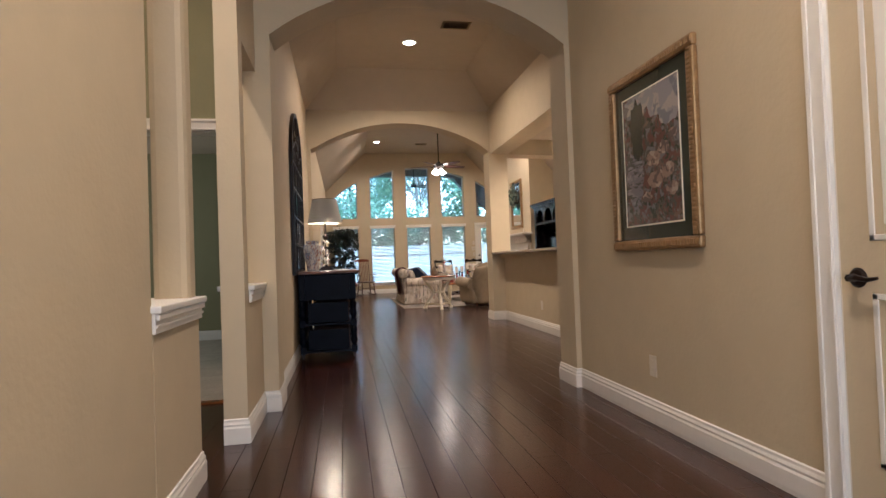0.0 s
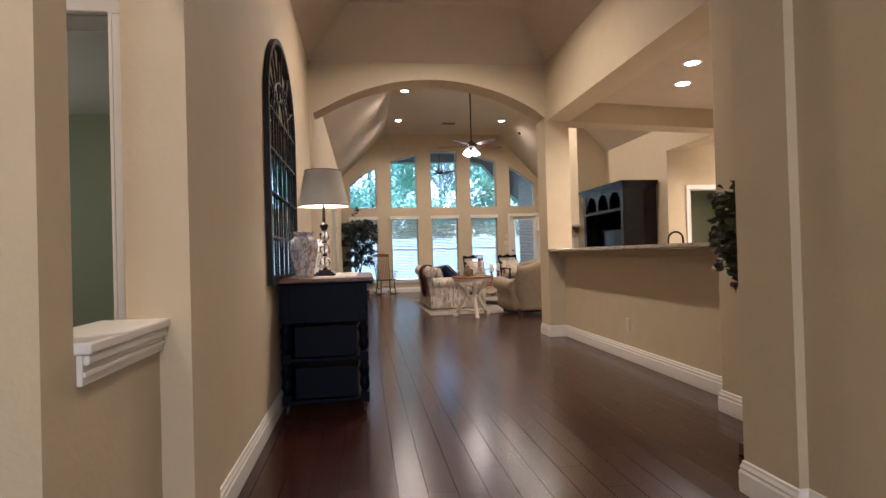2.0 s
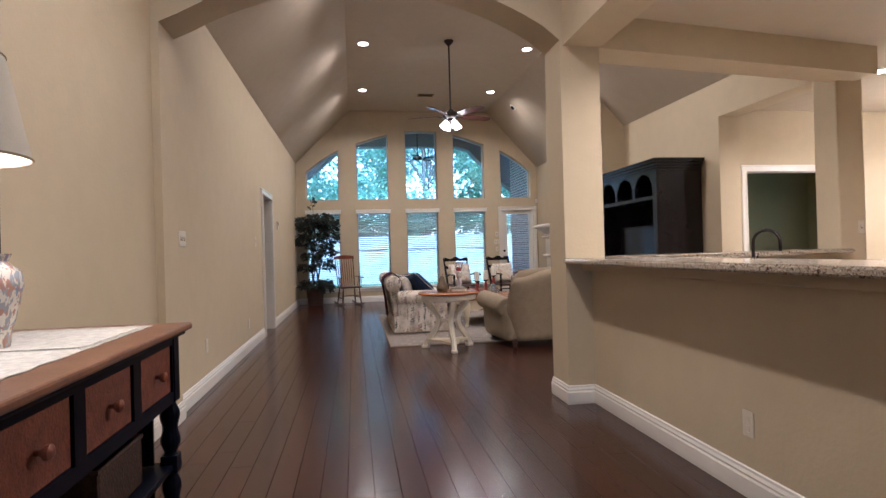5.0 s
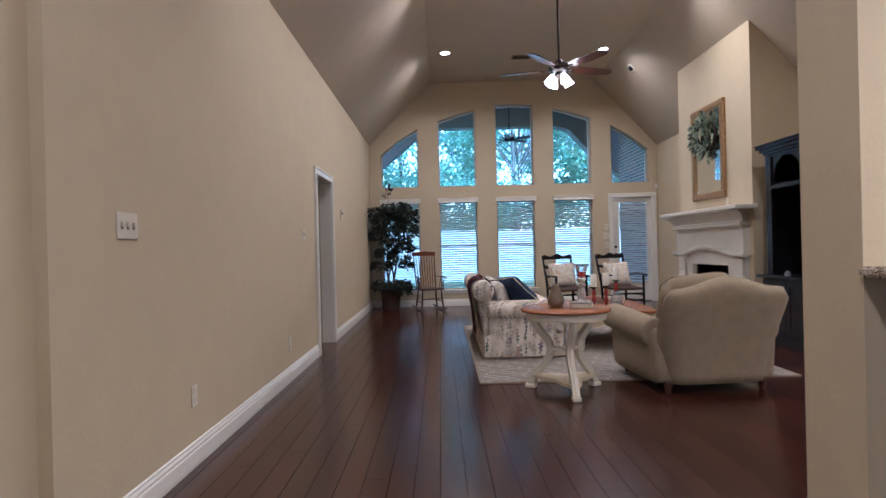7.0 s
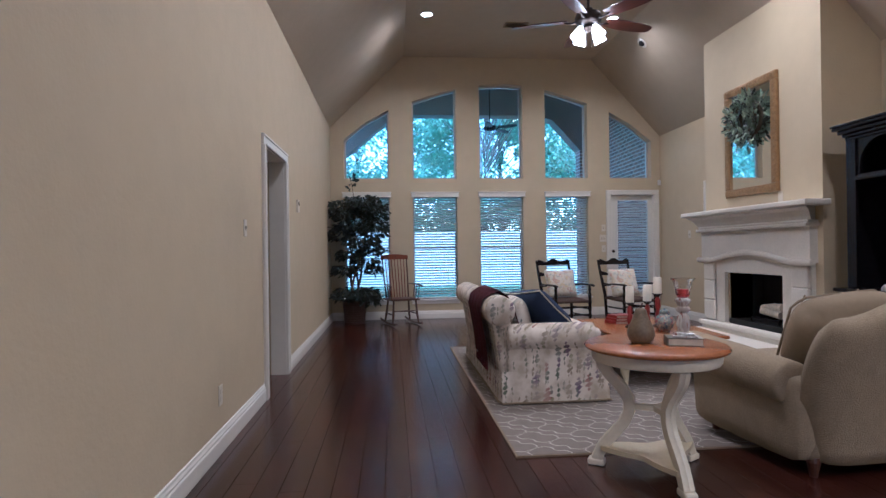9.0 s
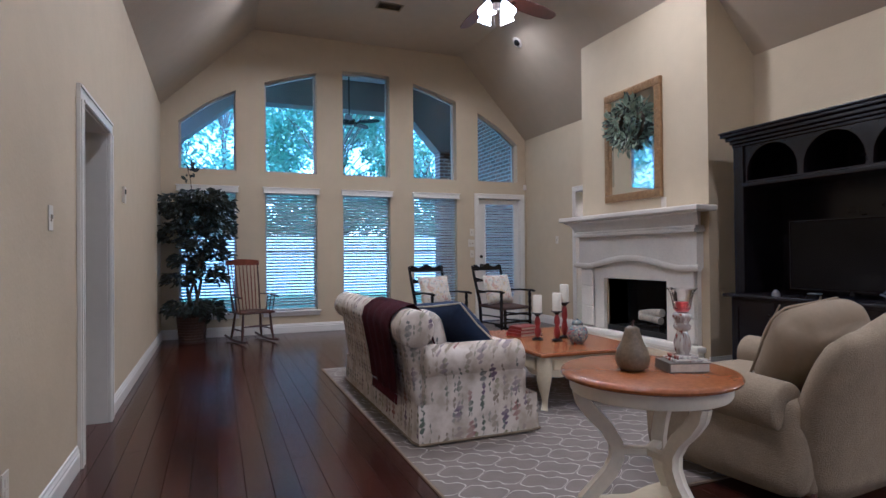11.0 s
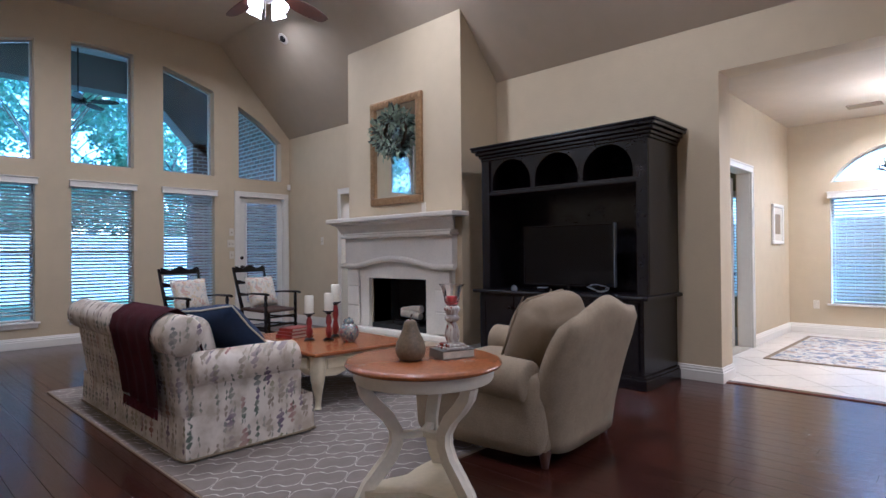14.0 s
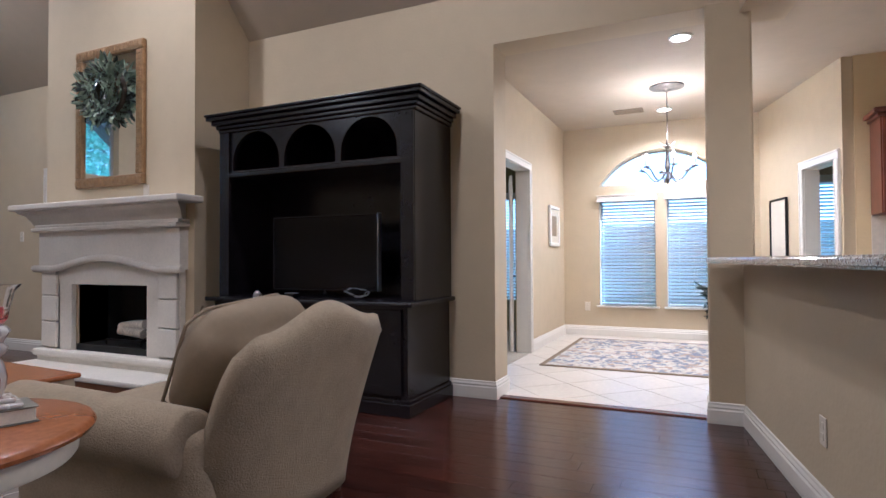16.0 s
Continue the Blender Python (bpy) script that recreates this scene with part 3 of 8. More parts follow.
I4 = Matrix.Identity(4)
for _i in range(5):
    _a, _c = 0.12 + 1.143 * _i, 0.87 + 1.143 * _i
    _tops = [(_c - (_c - _a) * k / 8, window_top(_c - (_c - _a) * k / 8)) for k in range(9)]
    window_unit("window_%d" % (_i + 1), [(_a, 2.36), (_c, 2.36)] + _tops, YB + 0.13, I4, "tall fixed window with a curved head")
    if _i < 4:
        window_unit("window_%d" % (_i + 6), rect(_a, _c, 0.32, 2.10), YB + 0.13, I4, "sash window behind a blind", (_a, _c, 1.2))
        blind((_a + _c) / 2, YB + 0.06, 0.335, 2.09, _c - _a - 0.01)
        _s = tagged(new("window_sill"), "white moulded window sill", kind="structure")
        part("sill", box(_a - 0.05, _c + 0.05, YB - 0.04, YB + 0.12, 0.30, 0.325, 0.006), M["white"], _s)
        part("apron", box(_a - 0.03, _c + 0.03, YB - 0.016, YB - 0.001, 0.25, 0.30, 0.004), M["white"], _s)
casing("door_8", pose(4.70, YB, 0), 0.78, 2.07)


def build_back_door():
    d = tagged(new("door_9"), "white glazed patio door with a blind inside", kind="structure")
    d.matrix_basis = pose(4.705, YB + 0.05, 0.012)
    w, h = 0.77, 2.05
    part("leaf", plate(rect(0, w, 0, h), [rect(0.13, w - 0.09, 0.36, h - 0.08)], 0.045, wall_y(0, 1)), M["white"], d)
    part("glazing_bead", frame_of(rect(0.115, w - 0.075, 0.345, h - 0.065), 0.012, 0.022, wall_y(-0.012, 1)), M["white"], d)
    glass_pane("pane", box(0.13, w - 0.09, 0.03, 0.035, 0.36, h - 0.08), d)
    k = part("door_handle", lathe([(0, 0), (0.03, 0), (0.03, 0.008), (0.012, 0.014), (0.012, 0.03), (0.027, 0.042), (0.027, 0.058), (0.012, 0.066), (0, 0.067)], 20, Matrix.Translation((0.055, 0, 0.93)) @ pose(0, 0, 0, 90)), M["bronze"], d, "dark round knob")
    part("deadbolt", lathe([(0, 0), (0.028, 0), (0.026, 0.012), (0, 0.014)], 20, Matrix.Translation((0.055, 0, 1.08)) @ pose(0, 0, 0, 90)), M["bronze"], d, "dark round deadbolt")


build_back_door()
blind(5.11, YB + 0.025, 0.39, 1.97, 0.54, 0, False)
# breakfast room windows face -x
for _k, (_a, _c) in enumerate(((7.82, 8.52), (8.66, 9.38))):
    _m = pose(9.5, 0, 0, 0, 0, -90)
    window_unit("window_%d" % (_k + 10), [(-_c, 0.42), (-_a, 0.42), (-_a, 1.88), (-_c, 1.88)], 0.13, _m, "window behind a blind", (-_c, -_a, 1.15))
    blind(9.56, (_a + _c) / 2, 0.43, 1.87, _c - _a - 0.01, -90)
    _s = tagged(new("window_sill"), "white moulded window sill", kind="structure")
    part("sill", box(9.46, 9.62, _a - 0.04, _c + 0.04, 0.395, 0.42, 0.006), M["white"], _s)
window_unit("window_12", [(-y, z) for y, z in arc(7.82, 9.38, 2.04, 2.50)], 0.13, pose(9.5, 0, 0, 0, 0, -90), "arched window with muntins", (-8.61, -8.57, 2.2))
blind(9.62, 10.85, 0.45, 1.98, 1.18, -90)
blind(9.56, 6.72, 0.5, 1.98, 0.78, -90)


# ---- floor pieces ----
def wood_material():
    m = bpy.data.materials.new("plank_wood")
    m.use_nodes = True
    nt = m.node_tree
    b = nt.nodes["Principled BSDF"]
    L = nt.links.new
    tc, oi, geo = nt.nodes.new("ShaderNodeTexCoord"), nt.nodes.new("ShaderNodeObjectInfo"), nt.nodes.new("ShaderNodeNewGeometry")
    add = nt.nodes.new("ShaderNodeMath")
    add.operation = "ADD"
    L(oi.outputs["Random"], add.inputs[0])
    L(geo.outputs["Random Per Island"], add.inputs[1])
    fr = nt.nodes.new("ShaderNodeMath")
    fr.operation = "FRACT"
    L(add.outputs[0], fr.inputs[0])
    off = nt.nodes.new("ShaderNodeMath")
    off.operation = "MULTIPLY"
    off.inputs[1].default_value = 37.0
    L(fr.outputs[0], off.inputs[0])
    mp = nt.nodes.new("ShaderNodeMapping")
    mp.inputs["Scale"].default_value = (14, 1.1, 1)
    L(tc.outputs["Object"], mp.inputs["Vector"])
    n = nt.nodes.new("ShaderNodeTexNoise")
    n.noise_dimensions = "4D"
    n.inputs["Scale"].default_value, n.inputs["Detail"].default_value, n.inputs["Roughness"].default_value = 3.0, 6, 0.65
    L(mp.outputs[0], n.inputs["Vector"])
    L(off.outputs[0], n.inputs["W"])
    cr = nt.nodes.new("ShaderNodeValToRGB")
    cr.color_ramp.elements[0].position, cr.color_ramp.elements[0].color = 0.3, (0.015, 0.0044, 0.0030, 1)
    cr.color_ramp.elements[1].position, cr.color_ramp.elements[1].color = 0.75, (0.054, 0.0155, 0.0085, 1)
    L(n.outputs["Fac"], cr.inputs[0])
    hv = nt.nodes.new("ShaderNodeMapRange")
    hv.inputs["To Min"].default_value, hv.inputs["To Max"].default_value = 0.75, 1.35
    L(fr.outputs[0], hv.inputs[0])
    sc = nt.nodes.new("ShaderNodeVectorMath")
    sc.operation = "SCALE"
    L(cr.outputs[0], sc.inputs[0])
    L(hv.outputs[0], sc.inputs["Scale"])
    L(sc.outputs[0], b.inputs["Base Color"])
    n2 = nt.nodes.new("ShaderNodeTexNoise")
    n2.inputs["Scale"].default_value, n2.inputs["Detail"].default_value = 1.6, 2
    L(tc.outputs["Object"], n2.inputs["Vector"])
    rr = nt.nodes.new("ShaderNodeMapRange")
    rr.inputs["To Min"].default_value, rr.inputs["To Max"].default_value = 0.17, 0.25
    L(n2.outputs["Fac"], rr.inputs[0])
    L(rr.outputs[0], b.inputs["Roughness"])
    b.inputs["Specular IOR Level"].default_value = 0.6
    return m


M["plank"] = wood_material()
M["leather_red"] = mat("red_glaze", (0.25, 0.03, 0.025), 0.3, noise_scale=20, amount=0.5)
M["candle"] = mat("candle_wax", (0.78, 0.74, 0.62), 0.5, noise_scale=5, amount=0.05)
M["gold"] = mat("antique_gold", (0.34, 0.215, 0.095), 0.42, 0.6, noise_scale=25, amount=0.35, bump=0.4, bump_scale=120)
M["mirror"] = mat("mirror_glass", (0.85, 0.88, 0.88), 0.02, 1.0)
M["dark_wood"] = mat("dark_brown_wood", (0.06, 0.022, 0.012), 0.35, noise_scale=6, amount=0.4)
M["red_brown"] = mat("red_brown_wood", (0.16, 0.045, 0.02), 0.3, noise_scale=8, amount=0.35)
M["navy_cloth"] = mat("navy_cloth", (0.020, 0.036, 0.085), 0.95, noise_scale=6, amount=0.2, bump=0.8, bump_scale=350)
M["burgundy"] = mat("burgundy_knit", (0.075, 0.006, 0.014), 0.95, noise_scale=20, amount=0.4, bump=1.0, bump_scale=200)
M["green_grey"] = mat("green_grey_glaze", (0.16, 0.12, 0.068), 0.45, noise_scale=9, amount=0.4, bump=0.3, bump_scale=30)
M["iron"] = mat("black_iron", (0.012, 0.010, 0.009), 0.5, 0.5, noise_scale=30, amount=0.4, bump=0.4, bump_scale=90)
M["screen"] = mat("tv_screen", (0.003, 0.003, 0.004), 0.12, spec=0.2)
M["silver"] = mat("brushed_metal", (0.45, 0.45, 0.46), 0.3, 0.9)
M["plastic"] = mat("ivory_plastic", (0.62, 0.57, 0.47), 0.35)
M["shade"] = mat("lamp_shade", (0.50, 0.46, 0.37), 0.9, noise_scale=20, amount=0.05, bump=0.5, bump_scale=300)
_b = M["shade"].node_tree.nodes["Principled BSDF"]
_b.inputs["Transmission Weight"].default_value = 0.12
M["bark"] = mat("bark", (0.10, 0.075, 0.05), 0.9, noise_scale=10, amount=0.4, bump=1.0, bump_scale=25)
M["leaf_dark"] = mat("dark_leaf", (0.030, 0.036, 0.026), 0.4, noise_scale=12, amount=0.5)
M["leaf_stand"] = mat("grey_green_leaf", (0.075, 0.095, 0.062), 0.45, noise_scale=12, amount=0.5)
M["leaf_grey"] = mat("silvery_leaf", (0.24, 0.29, 0.20), 0.7, noise_scale=12, amount=0.5)
M["wicker"] = mat("wicker", (0.055, 0.028, 0.017), 0.7, noise_scale=40, amount=0.6, bump=1.0, bump_scale=90)
M["brick_fire"] = mat("firebox", (0.012, 0.011, 0.010), 0.9, noise_scale=8, amount=0.5)
M["birch"] = mat("birch_bark", (0.60, 0.54, 0.44), 0.8, noise_scale=9, amount=0.5, bump=0.5, bump_scale=40)
M["doily"] = mat("lace_cloth", (0.55, 0.52, 0.46), 0.9, noise_scale=40, amount=0.35, bump=1.0, bump_scale=150)
M["book"] = mat("book_cover", (0.13, 0.12, 0.09), 0.6, noise_scale=15, amount=0.3)
M["paper"] = mat("paper", (0.60, 0.55, 0.44), 0.8, noise_scale=60, amount=0.2)
M["cane"] = mat("rust_cane", (0.17, 0.048, 0.022), 0.6, noise_scale=30, amount=0.5, bump=0.8, bump_scale=110)
M["brown_top"] = mat("worn_brown_top", (0.17, 0.075, 0.035), 0.35, noise_scale=8, amount=0.35)
M["fan_wood"] = mat("fan_blade_wood", (0.060, 0.017, 0.009), 0.3, noise_scale=7, amount=0.4)
M["cherry"] = mat("cherry_cabinet", (0.14, 0.045, 0.022), 0.35, noise_scale=7, amount=0.35)
M["cream_old"] = mat("ivory_antique_paint", (0.58, 0.50, 0.33), 0.4, noise_scale=4, amount=0.1)
M["clear"] = M["glass"]


def pattern_mat(name, base, colors, scale, rough=0.9, amount=0.42, bump=0.4, stretch=(1, 1, 1)):
    """Cloth or glaze with blotches of several colours over a base."""
    m = mat(name, base, rough, bump=bump, bump_scale=220)
    nt = m.node_tree
    b = nt.nodes["Principled BSDF"]
    tc = nt.nodes.new("ShaderNodeTexCoord")
    mp = nt.nodes.new("ShaderNodeMapping")
    mp.inputs["Scale"].default_value = stretch
    nt.links.new(tc.outputs["Object"], mp.inputs["Vector"])
    last = None
    for k, c in enumerate(colors):
        n = nt.nodes.new("ShaderNodeTexNoise")
        n.noise_dimensions = "4D"
        n.inputs["W"].default_value = 3.7 * k + 1
        n.inputs["Scale"].default_value, n.inputs["Detail"].default_value, n.inputs["Distortion"].default_value = scale * (1 + 0.25 * k), 2.5, 1.2
        nt.links.new(mp.outputs[0], n.inputs["Vector"])
        r = nt.nodes.new("ShaderNodeMapRange")
        r.inputs["From Min"].default_value, r.inputs["From Max"].default_value = 1 - amount, 1 - amount + 0.03
        nt.links.new(n.outputs["Fac"], r.inputs[0])
        mx = nt.nodes.new("ShaderNodeMix")
        mx.data_type = "RGBA"
        nt.links.new(r.outputs[0], mx.inputs[0])
        if last is None:
            mx.inputs[6].default_value = (*base, 1)
        else:
            nt.links.new(last, mx.inputs[6])
        mx.inputs[7].default_value = (*c, 1)
        last = mx.outputs[2]
    nt.links.new(last, b.inputs["Base Color"])
    return m


def botanical_cloth():
    """Cream cloth printed with rows of upright leafy sprigs in muted colours."""
    m = mat("botanical_cloth", (0.60, 0.54, 0.46), 0.92, bump=0.5, bump_scale=240)
    nt = m.node_tree
    L, b = nt.links.new, nt.nodes["Principled BSDF"]
    tc, sp = nt.nodes.new("ShaderNodeTexCoord"), nt.nodes.new("ShaderNodeSeparateXYZ")
    L(tc.outputs["Object"], sp.inputs[0])

    def mth(op, *args):
        n = nt.nodes.new("ShaderNodeMath")
        n.operation = op
        for k, v in enumerate(args):
            if isinstance(v, (int, float)):
                n.inputs[k].default_value = v
            else:
                L(v, n.inputs[k])
        return n.outputs[0]

    wob = nt.nodes.new("ShaderNodeTexNoise")
    wob.inputs["Scale"].default_value, wob.inputs["Detail"].default_value = 34, 3
    L(tc.outputs["Object"], wob.inputs["Vector"])
    shade = nt.nodes.new("ShaderNodeTexNoise")
    shade.inputs["Scale"].default_value, shade.inputs["Detail"].default_value = 9, 4
    L(tc.outputs["Object"], shade.inputs["Vector"])
    u0 = mth("ADD", sp.outputs[0], mth("MULTIPLY", sp.outputs[1], 1.07))
    v0 = mth("ADD", sp.outputs[2], mth("MULTIPLY", sp.outputs[1], 0.30))
    last = None
    for layer, (cw, ch, lobes, wide) in enumerate(((0.085, 0.150, 4.0, 0.30), (0.052, 0.088, 2.0, 0.26))):
        u = mth("ADD", mth("DIVIDE", u0, cw), 0.37 * layer)
        v = mth("ADD", mth("DIVIDE", v0, ch), 0.21 * layer)
        cu, cv = mth("FLOOR", u), mth("FLOOR", v)
        cmb = nt.nodes.new("ShaderNodeCombineXYZ")
        L(cu, cmb.inputs[0])
        L(cv, cmb.inputs[1])
        cmb.inputs[2].default_value = layer * 5.0
        wn = nt.nodes.new("ShaderNodeTexWhiteNoise")
        L(cmb.outputs[0], wn.inputs["Vector"])
        rnd = wn.outputs["Value"]
        rc = nt.nodes.new("ShaderNodeSeparateColor")
        L(wn.outputs["Color"], rc.inputs[0])
        fu = mth("SUBTRACT", mth("FRACT", u), mth("ADD", 0.40, mth("MULTIPLY", rc.outputs[1], 0.2)))
        fu = mth("ADD", fu, mth("MULTIPLY", mth("SUBTRACT", wob.outputs["Fac"], 0.5), 0.55))
        fv = mth("SUBTRACT", mth("FRACT", v), 0.5)
        leafy = mth("ABSOLUTE", mth("SINE", mth("MULTIPLY", mth("FRACT", v), math.pi * lobes)))
        a = mth("MULTIPLY", mth("ADD", 0.18, leafy), mth("MULTIPLY", mth("ADD", 0.5, rc.outputs[0]), wide))
        body = mth("SUBTRACT", 1.0, mth("POWER", mth("ABSOLUTE", mth("MULTIPLY", fv, 2.25)), 2.0))
        edge = mth("SUBTRACT", mth("MULTIPLY", a, body), mth("ABSOLUTE", fu))
        fac = mth("MULTIPLY", edge, 14.0)
        fac.node.use_clamp = True
        on = mth("GREATER_THAN", rc.outputs[2], 0.22 + 0.25 * layer)
        tone = nt.nodes.new("ShaderNodeMapRange")
        tone.inputs["From Min"].default_value, tone.inputs["From Max"].default_value = 0.35, 0.62
        tone.inputs["To Min"].default_value, tone.inputs["To Max"].default_value = 0.25, 0.95
        L(shade.outputs["Fac"], tone.inputs[0])
        fac = mth("MULTIPLY", mth("MULTIPLY", fac, on), tone.outputs[0])
        cr = nt.nodes.new("ShaderNodeValToRGB")
        cr.color_ramp.interpolation = "CONSTANT"
        cols = ((0.0, (0.085, 0.105, 0.075)), (0.3, (0.17, 0.13, 0.085)), (0.5, (0.13, 0.14, 0.13)), (0.66, (0.12, 0.08, 0.13)), (0.8, (0.21, 0.07, 0.065)), (0.9, (0.20, 0.19, 0.10)))
        cr.color_ramp.elements[0].color = (*cols[0][1], 1)
        cr.color_ramp.elements[1].position, cr.color_ramp.elements[1].color = cols[1][0], (*cols[1][1], 1)
        for p, c in cols[2:]:
            cr.color_ramp.elements.new(p).color = (*c, 1)
        L(rnd, cr.inputs[0])
        mx = nt.nodes.new("ShaderNodeMix")
        mx.data_type = "RGBA"
        L(fac, mx.inputs[0])
        if last is None:
            base = nt.nodes.new("ShaderNodeValToRGB")
            base.color_ramp.elements[0].position, base.color_ramp.elements[0].color = 0.35, (0.40, 0.34, 0.26, 1)
            base.color_ramp.elements[1].position, base.color_ramp.elements[1].color = 0.6, (0.62, 0.56, 0.48, 1)
            L(shade.outputs["Fac"], base.inputs[0])
            last = base.outputs[0]
        L(last, mx.inputs[6])
        L(cr.outputs[0], mx.inputs[7])
        last = mx.outputs[2]
    L(last, b.inputs["Base Color"])
    return m


M["floral"] = botanical_cloth()
M["pillow_print"] = pattern_mat("printed_pillow", (0.62, 0.57, 0.48), [(0.50, 0.34, 0.27), (0.56, 0.46, 0.30), (0.42, 0.43, 0.40)], 11)
M["porcelain"] = pattern_mat("painted_porcelain", (0.62, 0.58, 0.50), [(0.24, 0.26, 0.36), (0.38, 0.22, 0.17), (0.30, 0.31, 0.33)], 30, 0.15, 0.45, 0.0, (1, 1, 0.5))
M["urn_print"] = pattern_mat("painted_urn", (0.20, 0.24, 0.22), [(0.30, 0.06, 0.04), (0.5, 0.45, 0.35), (0.05, 0.09, 0.16)], 45, 0.2, 0.45, 0.0)
M["rug_print"] = pattern_mat("floral_rug_print", (0.50, 0.46, 0.40), [(0.17, 0.19, 0.26), (0.36, 0.28, 0.22), (0.20, 0.22, 0.28), (0.55, 0.52, 0.46)], 5.5, 0.95, 0.47)
M["painting"] = pattern_mat("landscape_print", (0.085, 0.075, 0.065), [(0.14, 0.10, 0.08), (0.04, 0.045, 0.03), (0.16, 0.15, 0.15), (0.12, 0.06, 0.05)], 11, 0.12, 0.47, 0.0)
M["painted_sky"] = pattern_mat("printed_sky", (0.26, 0.25, 0.27), [(0.34, 0.31, 0.29), (0.18, 0.18, 0.21)], 8, 0.12, 0.47, 0.0)
M["painted_rock"] = pattern_mat("printed_rocks", (0.26, 0.18, 0.14), [(0.36, 0.28, 0.23), (0.12, 0.09, 0.08)], 14, 0.12, 0.47, 0.0)
M["painted_water"] = pattern_mat("printed_water", (0.17, 0.16, 0.18), [(0.24, 0.22, 0.24), (0.08, 0.08, 0.07)], 10, 0.12, 0.47, 0.0, (1, 1, 3))
M["mat_green"] = mat("dark_green_mat", (0.030, 0.038, 0.030), 0.15)
M["granite"] = pattern_mat("granite_top", (0.42, 0.36, 0.27), [(0.05, 0.04, 0.035), (0.60, 0.55, 0.46), (0.20, 0.13, 0.08)], 70, 0.15, 0.44, 0.0)


def trellis_rug():
    """Grey rug with a curved lattice in cream."""
    m = mat("trellis_rug", (0.30, 0.27, 0.235), 0.95, bump=1.0, bump_scale=300)
    nt = m.node_tree
    L = nt.links.new
    b = nt.nodes["Principled BSDF"]
    tc = nt.nodes.new("ShaderNodeTexCoord")
    sp = nt.nodes.new("ShaderNodeSeparateXYZ")
    L(tc.outputs["Object"], sp.inputs[0])

    def mth(op, a, c):
        n = nt.nodes.new("ShaderNodeMath")
        n.operation = op
        for k, v in ((0, a), (1, c)):
            if v is None:
                continue
            if isinstance(v, (int, float)):
                n.inputs[k].default_value = v
            else:
                L(v, n.inputs[k])
        return n.outputs[0]
    px, py = 2 * math.pi / 0.33, 2 * math.pi / 0.27
    X, Y = mth("MULTIPLY", sp.outputs[0], px), mth("MULTIPLY", sp.outputs[1], py)
    # crossing ogee bands drawn as two thin lines each
    a = mth("COSINE", mth("ADD", X, mth("MULTIPLY", mth("SINE", mth("MULTIPLY", Y, 2.0), None), 0.62)), None)
    c = mth("COSINE", mth("ADD", Y, mth("MULTIPLY", mth("SINE", mth("MULTIPLY", X, 2.0), None), 0.62)), None)
    g = mth("ABSOLUTE", mth("ADD", a, c), None)
    lines = mth("LESS_THAN", mth("ABSOLUTE", mth("SUBTRACT", g, 0.24), None), 0.075)
    mx = nt.nodes.new("ShaderNodeMix")
    mx.data_type = "RGBA"
    L(lines, mx.inputs[0])
    nz = nt.nodes.new("ShaderNodeTexNoise")
    nz.inputs["Scale"].default_value = 12
    L(tc.outputs["Object"], nz.inputs["Vector"])
    cr = nt.nodes.new("ShaderNodeValToRGB")
    cr.color_ramp.elements[0].color, cr.color_ramp.elements[1].color = (0.16, 0.135, 0.112, 1), (0.235, 0.20, 0.168, 1)
    L(nz.outputs["Fac"], cr.inputs[0])
    L(cr.outputs[0], mx.inputs[6])
    mx.inputs[7].default_value = (0.52, 0.48, 0.42, 1)
    L(mx.outputs[2], b.inputs["Base Color"])
    return m


M["rug"] = trellis_rug()


def thing(name, label, category, m, group=""):
    e = new(name)
    e.matrix_basis = m
    return tagged(e, label, category, group)


# ---- rounded forms ----
def soft_box(sx, sy, sz, r=0.06, cuts=4, puff=0.0, m=None, seed=0, lump=0.0):
    """An upholstered block: rounded edges, swollen faces."""
    bm = bmesh.new()
    bmesh.ops.create_cube(bm, size=2.0)
    bmesh.ops.subdivide_edges(bm, edges=bm.edges[:], cuts=cuts * 2 + 1, use_grid_fill=True)
    h = Vector((sx / 2, sy / 2, sz / 2))
    for v in bm.verts:
        c = v.co.copy()
        p = Vector((c.x * h.x, c.y * h.y, c.z * h.z))
        q = Vector([max(-h[i] + r, min(h[i] - r, p[i])) if h[i] > r else 0 for i in range(3)])
        d = p - q
        if d.length > 1e-9:
            rr = Vector([min(r, h[i]) for i in range(3)])
            d = d.normalized()
            p = q + Vector((d.x * rr.x, d.y * rr.y, d.z * rr.z))
        f = Vector([(1 - c[(i + 1) % 3] ** 2) * (1 - c[(i + 2) % 3] ** 2) * (c[i] if abs(c[i]) > 0.99 else 0) for i in range(3)])
        p += f * puff
        if lump:
            p += lump * noise.noise_vector(c * 1.7 + Vector((seed, seed, seed)))
        v.co = p
    if m is not None:
        bmesh.ops.transform(bm, matrix=m, verts=bm.verts[:])
    for f in bm.faces:
        f.smooth = True
    return bm


